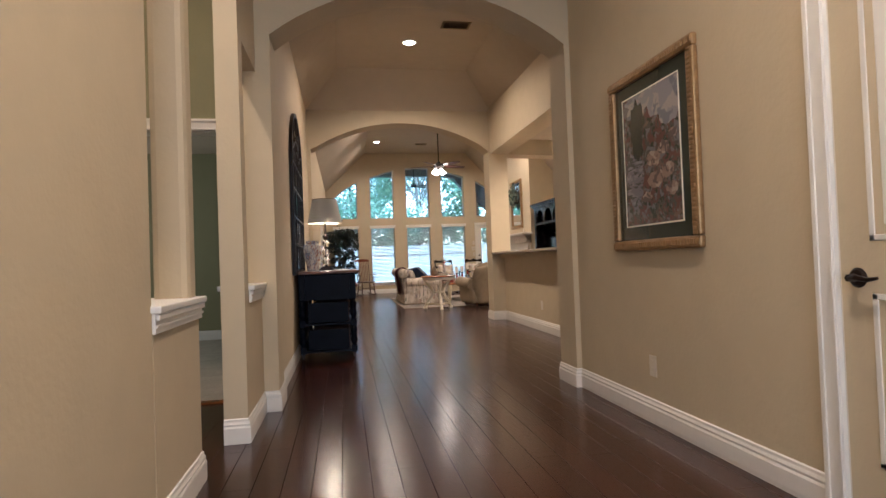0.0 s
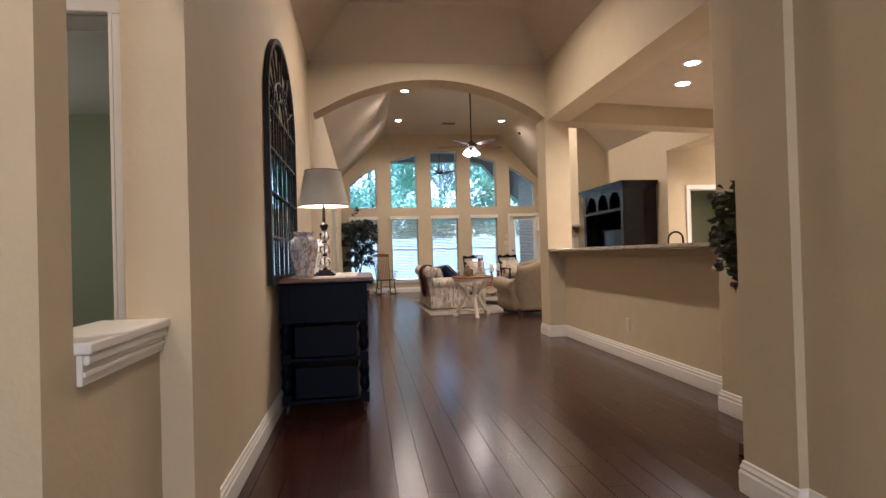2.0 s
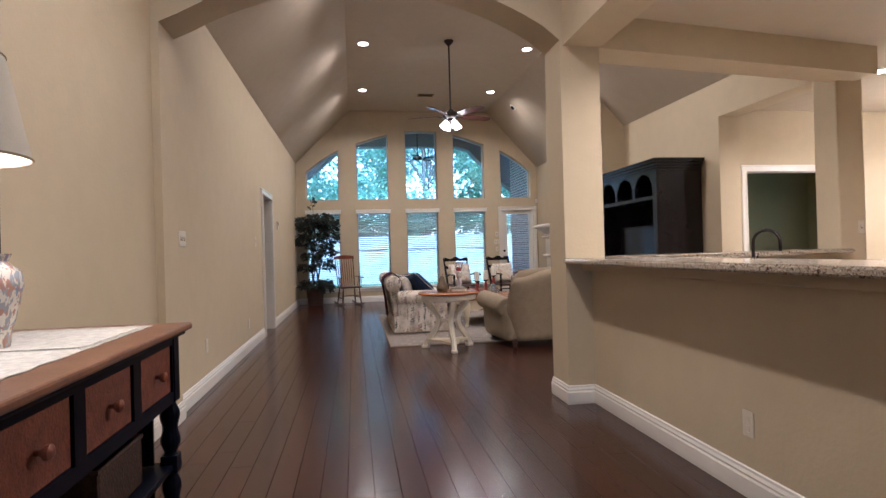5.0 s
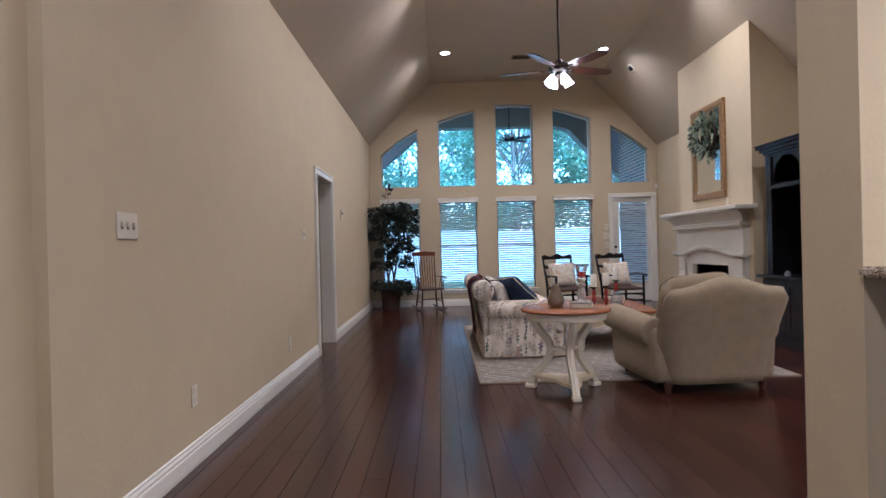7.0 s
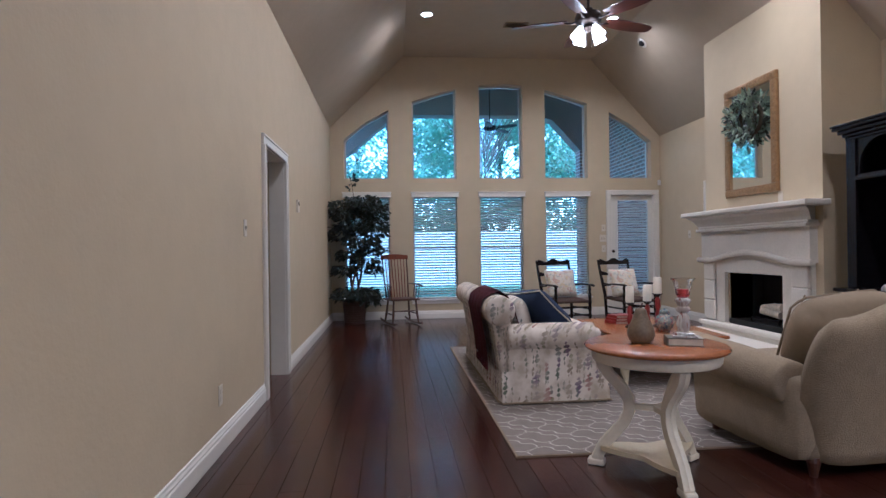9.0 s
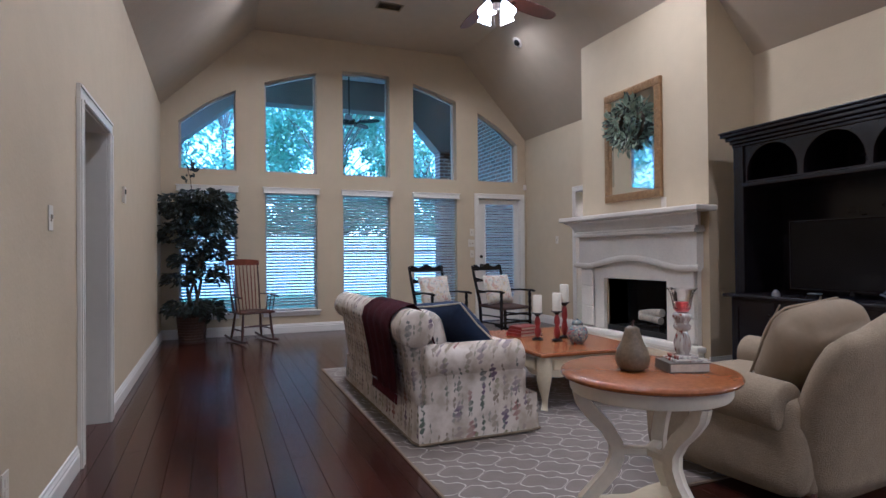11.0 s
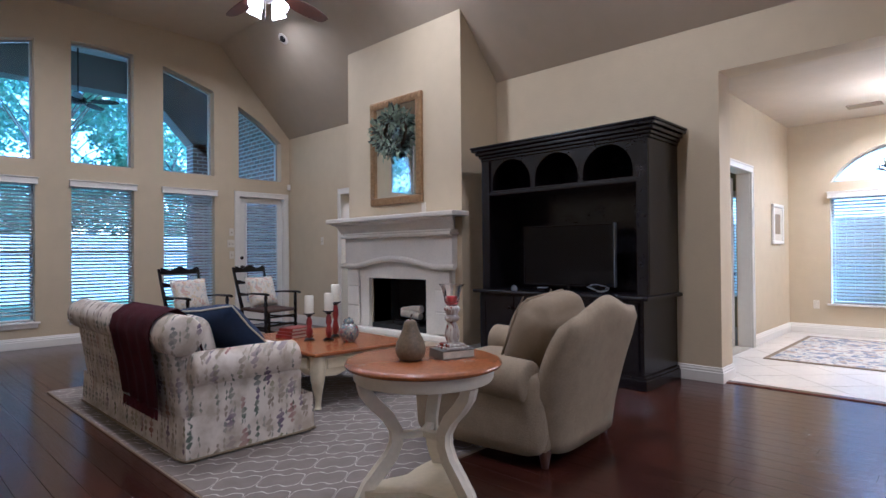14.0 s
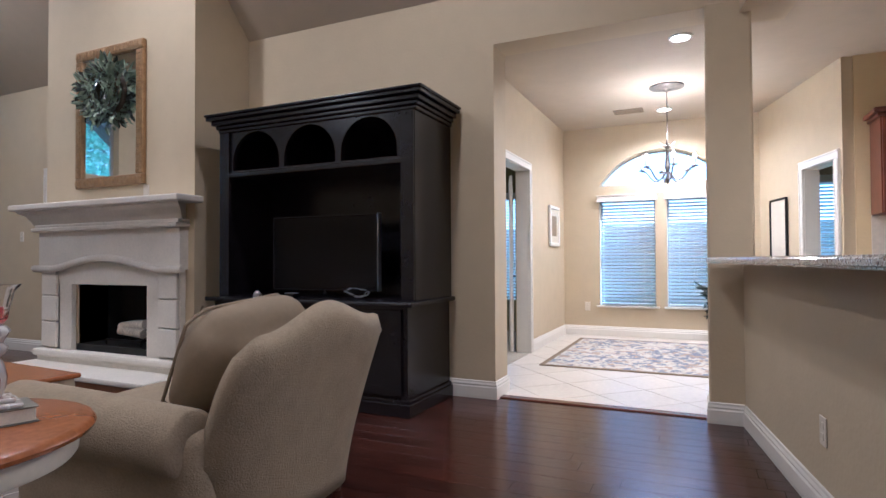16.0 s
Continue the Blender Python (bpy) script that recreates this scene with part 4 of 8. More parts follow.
def cushion(w, d, t, m=None, seed=0):
    """A square pillow with pinched corners; lies in x, z, facing y."""
    bm = bmesh.new()
    n = 14
    for s in (1, -1):
        g = [[None] * (n + 1) for _ in range(n + 1)]
        for i in range(n + 1):
            for j in range(n + 1):
                u, v = 2 * i / n - 1, 2 * j / n - 1
                e = max(0.0, (1 - u ** 4) * (1 - v ** 4)) ** 0.5
                k = 1 - 0.07 * (1 - abs(u)) * abs(v) ** 3 - 0.07 * (1 - abs(v)) * abs(u) ** 3
                g[i][j] = bm.verts.new((u * w / 2 * k, s * t / 2 * e + 0.004 * noise.noise((u * 3 + seed, v * 3, s)), v * d / 2 * k))
        for i in range(n):
            for j in range(n):
                q = (g[i][j], g[i + 1][j], g[i + 1][j + 1], g[i][j + 1])
                bm.faces.new(q if s < 0 else tuple(reversed(q)))
    bmesh.ops.remove_doubles(bm, verts=bm.verts[:], dist=0.0035)
    if m is not None:
        bmesh.ops.transform(bm, matrix=m, verts=bm.verts[:])
    for f in bm.faces:
        f.smooth = True
    return bm


def piping(w, d, m, r=0.006):
    pts = []
    n = 10
    for k in range(4 * n + 1):
        e, u = divmod(k, n)
        u = 2 * u / n - 1
        a, b = [(u, -1), (1, u), (-u, 1), (-1, -u)][e % 4]
        kk = 1 - 0.07 * (1 - abs(a)) * abs(b) ** 3 - 0.07 * (1 - abs(b)) * abs(a) ** 3
        pts.append(m @ Vector((a * w / 2 * kk, 0, b * d / 2 * kk)))
    return tube(pts, r, 6)


def pillow(name, mt, label, m, w=0.42, d=0.42, t=0.15, pipe=None, seed=0):
    p = thing(name, label, "pillow", m)
    part("cover", cushion(w, d, t, None, seed), mt, p)
    part("piping", piping(w, d, Matrix.Identity(4)), pipe or mt, p)
    return p


# ---- fireplace ----
def build_chimney():
    c = tagged(new("chimney_breast"), "beige painted chimney breast rising into the vault", kind="structure")
    y0, y1, x0 = 11.94, 13.94, 4.98
    o = [(y0, 0), (12.50, 0), (12.50, 0.86), (13.46, 0.86), (13.46, 0), (y1, 0), (y1, 4.4), (y0, 4.4)]
    part("breast", plate(o, [], 0.30, wall_x(x0)), M["paint"], c)
    part("breast_side", merged([box(x0 + 0.30, 5.62, y0, y0 + 0.1, 0, 4.4), box(x0 + 0.30, 5.62, y1 - 0.1, y1, 0, 4.4)]), M["paint"], c)
    part("firebox", merged([box(x0 + 0.45, x0 + 0.5, 12.50, 13.46, 0.2, 0.86), box(x0 + 0.02, x0 + 0.45, 12.44, 12.50, 0.2, 0.86), box(x0 + 0.02, x0 + 0.45, 13.46, 13.52, 0.2, 0.86), box(x0, x0 + 0.5, 12.44, 13.52, 0.22, 0.28), box(x0 + 0.02, x0 + 0.5, 12.44, 13.52, 0.86, 0.9)]), M["brick_fire"], c)
    f = thing("fireplace_mantel", "cream stone fireplace surround with arched frieze and mantel shelf", "fireplace", pose(x0, 12.96, 0))
    # legs with stacked blocks
    for s in (1, -1):
        leg = part("leg", box(-0.05, -0.001, s * 0.62 - 0.11, s * 0.62 + 0.11, 0.22, 0.98, 0.006), M["stone"], f)
        for k in range(3):
            part("block", box(-0.085, -0.05, s * 0.80 - 0.11, s * 0.80 + 0.11, 0.245 + 0.245 * k, 0.48 + 0.245 * k, 0.008), M["stone"], f)
        part("side_panel", box(-0.05, -0.001, s * 0.80 - 0.12, s * 0.80 + 0.12, 0.22, 0.98), M["stone"], f)
    # frieze with the arch
    lo = [(-0.95, 0.98), (-0.72, 0.98)] + [(-0.72 + 1.44 * k / 20, 0.98 + 0.0 + 0.10 * math.sin(math.pi * k / 20) ** 1.3) for k in range(1, 20)] + [(0.72, 0.98), (0.95, 0.98)]
    part("frieze", plate(lo + [(0.95, 1.34), (-0.95, 1.34)], [], 0.085, wall_x(-0.086)), M["stone"], f)
    part("inner_panel", plate(rect(-0.73, 0.73, 0.84, 1.09), [], 0.05, wall_x(-0.051)), M["stone"], f)
    bm = bmesh.new()
    pts = [(-0.10, y, z) for y, z in [(-1.0, 0.985)] + lo[1:-1] + [(1.0, 0.985)]]
    add_tube(bm, pts, 0.032, 8)
    part("arch_moulding", bm, M["stone"], f, smooth=50)
    for z0, z1, d, nm in ((1.335, 1.37, 0.15, "moulding"), (1.37, 1.40, 0.12, "moulding")):
        part(nm, box(-d, -0.001, -0.93 - d / 3, 0.93 + d / 3, z0, z1, 0.010), M["stone"], f)
    bm = bmesh.new()
    prof = [(0.0, 1.40), (0.11, 1.40), (0.13, 1.44), (0.17, 1.49), (0.22, 1.515), (0.22, 1.53), (0.0, 1.53)]
    vs = []
    rows = []
    for (e, s) in ((0, -1), (0, 1)):
        rows.append([bm.verts.new((-x, s * (0.92 + x * 0.75), z)) for x, z in prof])
    for k in range(len(prof)):
        j = (k + 1) % len(prof)
        bm.faces.new((rows[0][k], rows[0][j], rows[1][j], rows[1][k]))
    bm.faces.new(rows[0])
    bm.faces.new(list(reversed(rows[1])))
    bmesh.ops.recalc_face_normals(bm, faces=bm.faces[:])
    part("cornice", bm, M["stone"], f)
    part("mantel_shelf", box(-0.27, -0.001, -1.13, 1.13, 1.53, 1.585, 0.012), M["stone"], f)
    part("plinth", box(-0.10, -0.001, -0.95, 0.95, 0.10, 0.20, 0.012), M["stone"], f)
    part("plinth_moulding", box(-0.13, -0.001, -0.98, 0.98, 0.16, 0.225, 0.02), M["stone"], f)
    part("hearth", box(-0.46, 0.0, -1.0, 1.0, 0.07, 0.115, 0.014), M["stone"], f)
    part("hearth_base", box(-0.44, 0.0, -0.97, 0.97, 0.0, 0.07), M["brown_top"], f, "brown base below the hearth")
    logs = thing("fire_logs", "two white birch logs laid on the iron hearth grate", "logs", pose(x0 + 0.18, 12.93, 0.28))
    for yy0, yy1, zz, dz, r, x in ((-0.17, 0.15, 0.10, 0.02, 0.042, -0.02), (-0.15, 0.19, 0.185, -0.035, 0.045, 0.02)):
        bm = tube([(x, yy0, zz), (x + 0.01, (yy0 + yy1) / 2, zz + dz / 2 + 0.004), (x, yy1, zz + dz)], [r, r * 1.06, r * 0.9], 12)
        part("log", bm, M["birch"], logs, smooth=50)
    part("grate", merged([box(-0.1, -0.09, -0.24, 0.24, 0.035, 0.055), box(0.1, 0.11, -0.24, 0.24, 0.035, 0.055), box(-0.09, 0.1, -0.2, -0.19, 0.035, 0.055), box(-0.09, 0.1, 0.0, 0.01, 0.035, 0.055), box(-0.09, 0.1, 0.19, 0.2, 0.035, 0.055), box(-0.1, -0.09, -0.24, -0.23, 0, 0.036), box(-0.1, -0.09, 0.23, 0.24, 0, 0.036), box(0.1, 0.11, -0.24, -0.23, 0, 0.036), box(0.1, 0.11, 0.23, 0.24, 0, 0.036)]), M["iron"], logs)
    sw = thing("switch_plate", "ivory switch plate above the mantel", "switch", pose(x0 - 0.001, 12.52, 1.66, 0, 0, -90))
    part("plate", box(-0.035, 0.035, -0.006, 0, -0.06, 0.06, 0.003), M["plastic"], sw)


build_chimney()


def framed(name, label, category, m, w, h, fw, frame_mat, inner, inner_name, inner_label="", depth=0.035, beads=0):
    """A frame hung on a wall; drawn in x, z round its centre, facing -y."""
    t = thing(name, label, category, m)
    for nm, x0, x1, z0, z1 in (("frame_rail", -w / 2, w / 2, h / 2 - fw, h / 2), ("frame_rail", -w / 2, w / 2, -h / 2, -h / 2 + fw), ("frame_stile", -w / 2, -w / 2 + fw, -h / 2 + fw, h / 2 - fw), ("frame_stile", w / 2 - fw, w / 2, -h / 2 + fw, h / 2 - fw)):
        bm = box(x0, x1, -depth, -0.001, z0, z1, 0.010)
        horizontal = (x1 - x0) > (z1 - z0)
        if beads:
            L = (x1 - x0) if horizontal else (z1 - z0)
            n = int(L / beads)
            for k in range(n):
                c = (k + 0.5) / n
                if horizontal:
                    cx, cz = x0 + c * (x1 - x0), (z0 + z1) / 2
                else:
                    cx, cz = (x0 + x1) / 2, z0 + c * (z1 - z0)
                q = fw * 0.26
                add_box(bm, cx - (beads * 0.36 if horizontal else q), cx + (beads * 0.36 if horizontal else q), -depth - 0.006, -depth + 0.002, cz - (q if horizontal else beads * 0.36), cz + (q if horizontal else beads * 0.36), 0.003, seg=1)
        part(nm, bm, frame_mat, t)
    part(inner_name, box(-w / 2 + fw - 0.004, w / 2 - fw + 0.004, -depth * 0.45, -0.002, -h / 2 + fw - 0.004, h / 2 - fw + 0.004), inner, t, inner_label)
    return t


framed("wall_mirror", "tall mirror in an ornate gilt frame above the mantel", "mirror", pose(4.978, 12.98, 2.37, 0, 0, -90), 0.92, 1.28, 0.09, M["gold"], M["mirror"], "mirror_glass", "silvered glass", 0.045, 0.05)
_p = framed("framed_picture", "large landscape print with dark mat in gold frame", "picture", pose(2.058, 1.385, 1.475, 0, 0, -90), 0.85, 1.02, 0.06, M["gold"], M["mat_green"], "mat_board", "dark green mat", 0.035, 0.022)
part("fillet", frame_of(rect(-0.285, 0.285, -0.375, 0.375), 0.003, 0.008, wall_y(-0.0195, 1)), M["candle"], _p, "thin cream fillet")
part("print", box(-0.277, 0.277, -0.018, -0.0165, -0.367, 0.367), M["painting"], _p, "landscape print")


def blot(name, cx, cz, rx, rz, y, mt, seed, n=26):
    """A flat printed patch with an uneven edge."""
    rnd = random.Random(seed)
    pts = []
    for k in range(n):
        a = 2 * math.pi * k / n
        q = rnd.uniform(0.78, 1.08)
        pts.append((max(-0.275, min(0.275, cx + rx * q * math.cos(a))), max(-0.365, min(0.365, cz + rz * q * math.sin(a)))))
    part(name, plate(pts, [], 0.0003, wall_y(y, 1)), mt, _p)


blot("printed_sky", 0.03, 0.31, 0.30, 0.13, -0.0185, M["painted_sky"], 1)
blot("printed_sky", 0.20, 0.22, 0.10, 0.10, -0.0190, M["painted_sky"], 2)
blot("printed_tree", -0.12, 0.17, 0.08, 0.18, -0.0195, M["mat_green"], 3)
blot("printed_tree", -0.02, 0.14, 0.06, 0.13, -0.0200, M["painting"], 4)
blot("printed_water", -0.17, -0.12, 0.10, 0.17, -0.0190, M["painted_water"], 5)
for _k, (_x2, _z2, _r2) in enumerate(((0.03, -0.02, 0.075), (0.13, 0.02, 0.06), (0.05, -0.13, 0.085), (0.16, -0.10, 0.07), (0.20, -0.20, 0.06), (-0.04, -0.22, 0.05), (0.22, 0.08, 0.045))):
    blot("printed_rock", _x2, _z2, _r2, _r2 * 0.62, -0.0195 - 0.0004 * _k, M["painted_rock"], 10 + _k, 14)
_p = framed("framed_picture", "small white framed print on the breakfast room wall", "picture", pose(8.86, 9.868, 1.48), 0.50, 0.52, 0.045, M["white"], M["paper"], "mat_board")
part("print", box(-0.12, 0.12, -0.019, -0.0165, -0.13, 0.13), M["linen"], _p)
_a2 = math.degrees(math.atan2(0.5, 1.85))
_p = framed("framed_picture", "narrow black framed print beside a doorway", "picture", pose(7.65, 6.95, 0, 0, 0, _a2) @ pose(1.35, 0.001, 1.33, 0, 0, 180), 0.45, 0.78, 0.025, M["black"], M["paper"], "print", "", 0.03)


def build_leaf_mesh(name, length, width, mt):
    bm = bmesh.new()
    n = 4
    L = [bm.verts.new((-width / 2 * math.sin(math.pi * k / n), 0.12 * width * math.sin(math.pi * k / n), length * k / n)) for k in range(1, n)]
    R = [bm.verts.new((width / 2 * math.sin(math.pi * k / n), 0.12 * width * math.sin(math.pi * k / n), length * k / n)) for k in range(1, n)]
    C = [bm.verts.new((0, -0.04 * width - 0.3 * length * (k / n) ** 2 * 0.4, length * k / n)) for k in range(n + 1)]
    bm.faces.new((C[0], L[0], C[1]))
    bm.faces.new((C[0], C[1], R[0]))
    for k in range(1, n - 1):
        bm.faces.new((C[k], L[k - 1], L[k], C[k + 1]))
        bm.faces.new((C[k], C[k + 1], R[k], R[k - 1]))
    bm.faces.new((C[n - 1], L[-1], C[n]))
    bm.faces.new((C[n - 1], C[n], R[-1]))
    me = bpy.data.meshes.new(name)
    bm.to_mesh(me)
    bm.free()
    me.materials.append(mt)
    return me


def leaves_joined(name, places, length, width, mt, parent, kind=""):
    """Many leaves in one mesh; places: (point, direction, roll, size)."""
    me = build_leaf_mesh("tmp_leaf", length, width, mt)
    vs = np.array([v.co[:] for v in me.vertices])
    fs = [tuple(p.vertices) for p in me.polygons]
    V, F = [], []
    for p, d, roll, s in places:
        q = Vector(d).normalized().to_track_quat("Z", "Y").to_matrix() @ Matrix.Rotation(roll, 3, "Z")
        w = (np.array(q) @ (vs * s).T).T + np.array(p)
        b = len(V)
        V.extend(w.tolist())
        F.extend(tuple(b + i for i in f) for f in fs)
    out = bpy.data.meshes.new(name)
    out.from_pydata(V, [], F)
    out.materials.append(mt)
    bpy.data.meshes.remove(me)
    ob = new(name, out)
    ob.parent = parent
    if kind:
        ob["kind"] = kind
    return ob


def build_wreath():
    rnd = random.Random(5)
    w = thing("wreath", "green and silvery leafy wreath hanging on the gilt mirror", "wreath", pose(4.918, 13.03, 2.60, 0, 0, -90))
    pts = [(0.19 * math.cos(2 * math.pi * k / 24), 0, 0.19 * math.sin(2 * math.pi * k / 24)) for k in range(25)]
    part("twig_ring", tube(pts, 0.022, 7), M["bark"], w)
    for nm, mt, n, ln in (("silvery_leaves", M["leaf_grey"], 260, 0.10), ("dark_leaves", M["leaf_dark"], 150, 0.09)):
        pl = []
        for _ in range(n):
            a = rnd.uniform(0, 2 * math.pi)
            r = rnd.gauss(0.19, 0.045)
            out = 1 if r > 0.17 else rnd.choice((-1, 1))
            tang = rnd.uniform(-1, 1.6)
            d = (out * math.cos(a) * 0.7 - math.sin(a) * tang, -rnd.uniform(0.0, 0.8), out * math.sin(a) * 0.7 + math.cos(a) * tang)
            pl.append(((r * math.cos(a), -rnd.uniform(0.0, 0.05), r * math.sin(a)), d, rnd.uniform(0, 6.3), rnd.uniform(0.6, 1.2)))
        leaves_joined(nm, pl, ln, ln * 0.36, mt, w, "stuff")


build_wreath()


# ---- entertainment cabinet ----
def build_cabinet():
    c = thing("entertainment_cabinet", "large black painted cabinet with three arches against the wall", "cabinet", pose(5.585, 10.76, 0, 0, 0, -90))
    K = M["black"]
    W, D = 1.78, 0.70
    # lower part: 0 to 0.76
    part("base_moulding", merged([box(-W / 2 - 0.01, W / 2 + 0.01, -D - 0.01, 0, 0, 0.09, 0.006), box(-W / 2, W / 2, -D, 0, 0.09, 0.115, 0.006)]), K, c)
    body = part("base_body", box(-W / 2 + 0.02, W / 2 - 0.02, -D + 0.02, 0, 0.10, 0.735), K, c)
    for k in range(4):
        x0 = -W / 2 + 0.05 + k * (W - 0.1) / 4
        x1 = x0 + (W - 0.1) / 4 - 0.012
        d = part("cabinet_door", plate(rect(x0, x1, 0.14, 0.71), [rect(x0 + 0.055, x1 - 0.055, 0.2, 0.65)], 0.022, wall_y(-D - 0.002, 1)), K, c)
        part("panel", box(x0 + 0.05, x1 - 0.05, -D + 0.006, -D + 0.02, 0.19, 0.66, 0.006), K, d)
        kx = x1 - 0.03 if k % 2 == 0 else x0 + 0.03
        part("knob", lathe([(0, 0), (0.006, 0), (0.006, 0.012), (0.013, 0.018), (0.011, 0.027), (0, 0.029)], 12, Matrix.Translation((kx, -D - 0.001, 0.60)) @ pose(0, 0, 0, 90)), M["bronze"], d)
    part("worktop", box(-W / 2 - 0.035, W / 2 + 0.035, -D - 0.035, 0, 0.735, 0.768, 0.01), K, c)
    # upper part
    U = 0.60
    for s in (-1, 1):
        part("side_panel", box(s * (W / 2 - 0.02) - 0.018, s * (W / 2 - 0.02) + 0.018, -U, 0, 0.768, 2.12), K, c)
        part("pilaster", box(s * (W / 2 - 0.055) - 0.05, s * (W / 2 - 0.055) + 0.05, -U - 0.02, -U + 0.01, 0.768, 2.08, 0.004), K, c)
    part("back_panel", box(-W / 2 + 0.03, W / 2 - 0.03, -0.03, -0.01, 0.768, 2.12), K, c)
    w = W - 0.21
    holes = []
    for k in range(3):
        x0 = -w / 2 + 0.025 + k * (w - 0.01) / 3
        x1 = x0 + (w - 0.01) / 3 - 0.05
        holes.append([(x0, 1.77), (x1, 1.77)] + [((x0 + x1) / 2 + (x1 - x0) / 2 * math.cos(math.pi * j / 14), 1.835 + 0.235 * math.sin(math.pi * j / 14)) for j in range(15)])
    part("arched_fascia", plate(rect(-w / 2 - 0.01, w / 2 + 0.01, 1.74, 2.12), holes, 0.03, wall_y(-U, 1)), K, c)
    for k in range(2):
        x = -w / 2 + (k + 1) * w / 3 - 0.005
        part("divider", box(x - 0.012, x + 0.012, -U + 0.03, -0.03, 1.77, 2.10), K, c)
    part("upper_shelf", box(-w / 2 - 0.02, w / 2 + 0.02, -U + 0.03, -0.03, 1.735, 1.77), K, c)
    part("shelf_moulding", box(-w / 2 - 0.01, w / 2 + 0.01, -U - 0.022, -U, 1.715, 1.755, 0.008), K, c)
    part("top", box(-W / 2, W / 2, -U, 0, 2.10, 2.13), K, c)
    bm = bmesh.new()
    for z0, z1, o in ((2.08, 2.11, 0.015), (2.11, 2.14, 0.03), (2.14, 2.175, 0.055), (2.175, 2.205, 0.085), (2.205, 2.225, 0.095)):
        add_box(bm, -W / 2 - o, W / 2 + o, -U - o, -0.005, z0, z1, 0.008)
    part("crown_moulding", bm, K, c)
    tv = thing("television", "black flat television with silver edge in the black cabinet", "television", c.matrix_basis @ pose(0.0, -0.40, 0.768))
    part("screen", box(-0.49, 0.47, -0.02, 0.02, 0.06, 0.62, 0.006), M["screen"], tv)
    part("bezel", frame_of(rect(-0.50, 0.48, 0.05, 0.63), 0.044, 0.010, wall_y(-0.024, 1)), M["black"], tv)
    part("edge_strip", box(0.481, 0.489, -0.024, 0.022, 0.05, 0.63, 0.002), M["silver"], tv, "silver side edge")
    part("stand", lathe([(0, 0), (0.16, 0), (0.16, 0.01), (0.03, 0.02), (0.025, 0.06), (0, 0.06)], 24), M["screen"], tv)
    rnd = random.Random(3)
    cb = thing("cable_coil", "loose coil of black and white cables", "cable", c.matrix_basis @ pose(0.42, -0.62, 0.785))
    for k in range(3):
        pts = [(0.09 * math.cos(a * 0.7 + k) + 0.03 * rnd.uniform(-1, 1), 0.05 * math.sin(a * 0.7 + k), 0.06 * abs(math.sin(a * 0.35 + k)) + 0.002) for a in range(28)]
        part("cable", tube(pts, 0.0035, 6), M["silver"] if k == 1 else M["screen"], cb)
    for x, nm in ((-0.45, "small_bell"), (-0.30, "remote"), (-0.12, "small_box")):
        b = thing(nm, "small dark object with a bright top on the black cabinet", "ornament", c.matrix_basis @ pose(x, -0.66, 0.768))
        if nm == "remote":
            part("body", box(-0.07, 0.07, -0.02, 0.02, 0, 0.016, 0.005), M["screen"], b)
        elif nm == "small_box":
            part("body", box(-0.04, 0.04, -0.03, 0.03, 0, 0.035, 0.006), M["screen"], b)
            part("lid", box(-0.041, 0.041, -0.031, 0.031, 0.035, 0.042, 0.002), M["silver"], b)
        else:
            part("body", lathe([(0, 0), (0.03, 0), (0.028, 0.03), (0.012, 0.05), (0, 0.052)], 16), M["silver"], b)


build_cabinet()


# ---- upholstery ----
def rolled(x0, x1, r, m, seg=20):
    """A stuffed roll from x0 to x1 with rounded ends."""
    bm = bmesh.new()
    n = 6
    prof = [(r * math.sin(math.pi / 2 * k / n), x0 + 0.03 - 0.03 * math.cos(math.pi / 2 * k / n)) for k in range(n + 1)]
    prof += [(r * (1 + 0.03 * math.sin(math.pi * k / 8)), x0 + 0.03 + (x1 - x0 - 0.06) * k / 8) for k in range(1, 8)]
    prof += [(r * math.cos(math.pi / 2 * k / n), x1 - 0.03 + 0.03 * math.sin(math.pi / 2 * k / n)) for k in range(n + 1)]
    add_lathe(bm, prof, seg, Matrix.Rotation(math.pi / 2, 4, "Y"))
    bmesh.ops.transform(bm, matrix=m, verts=bm.verts[:])
    for f in bm.faces:
        f.smooth = True
    return bm


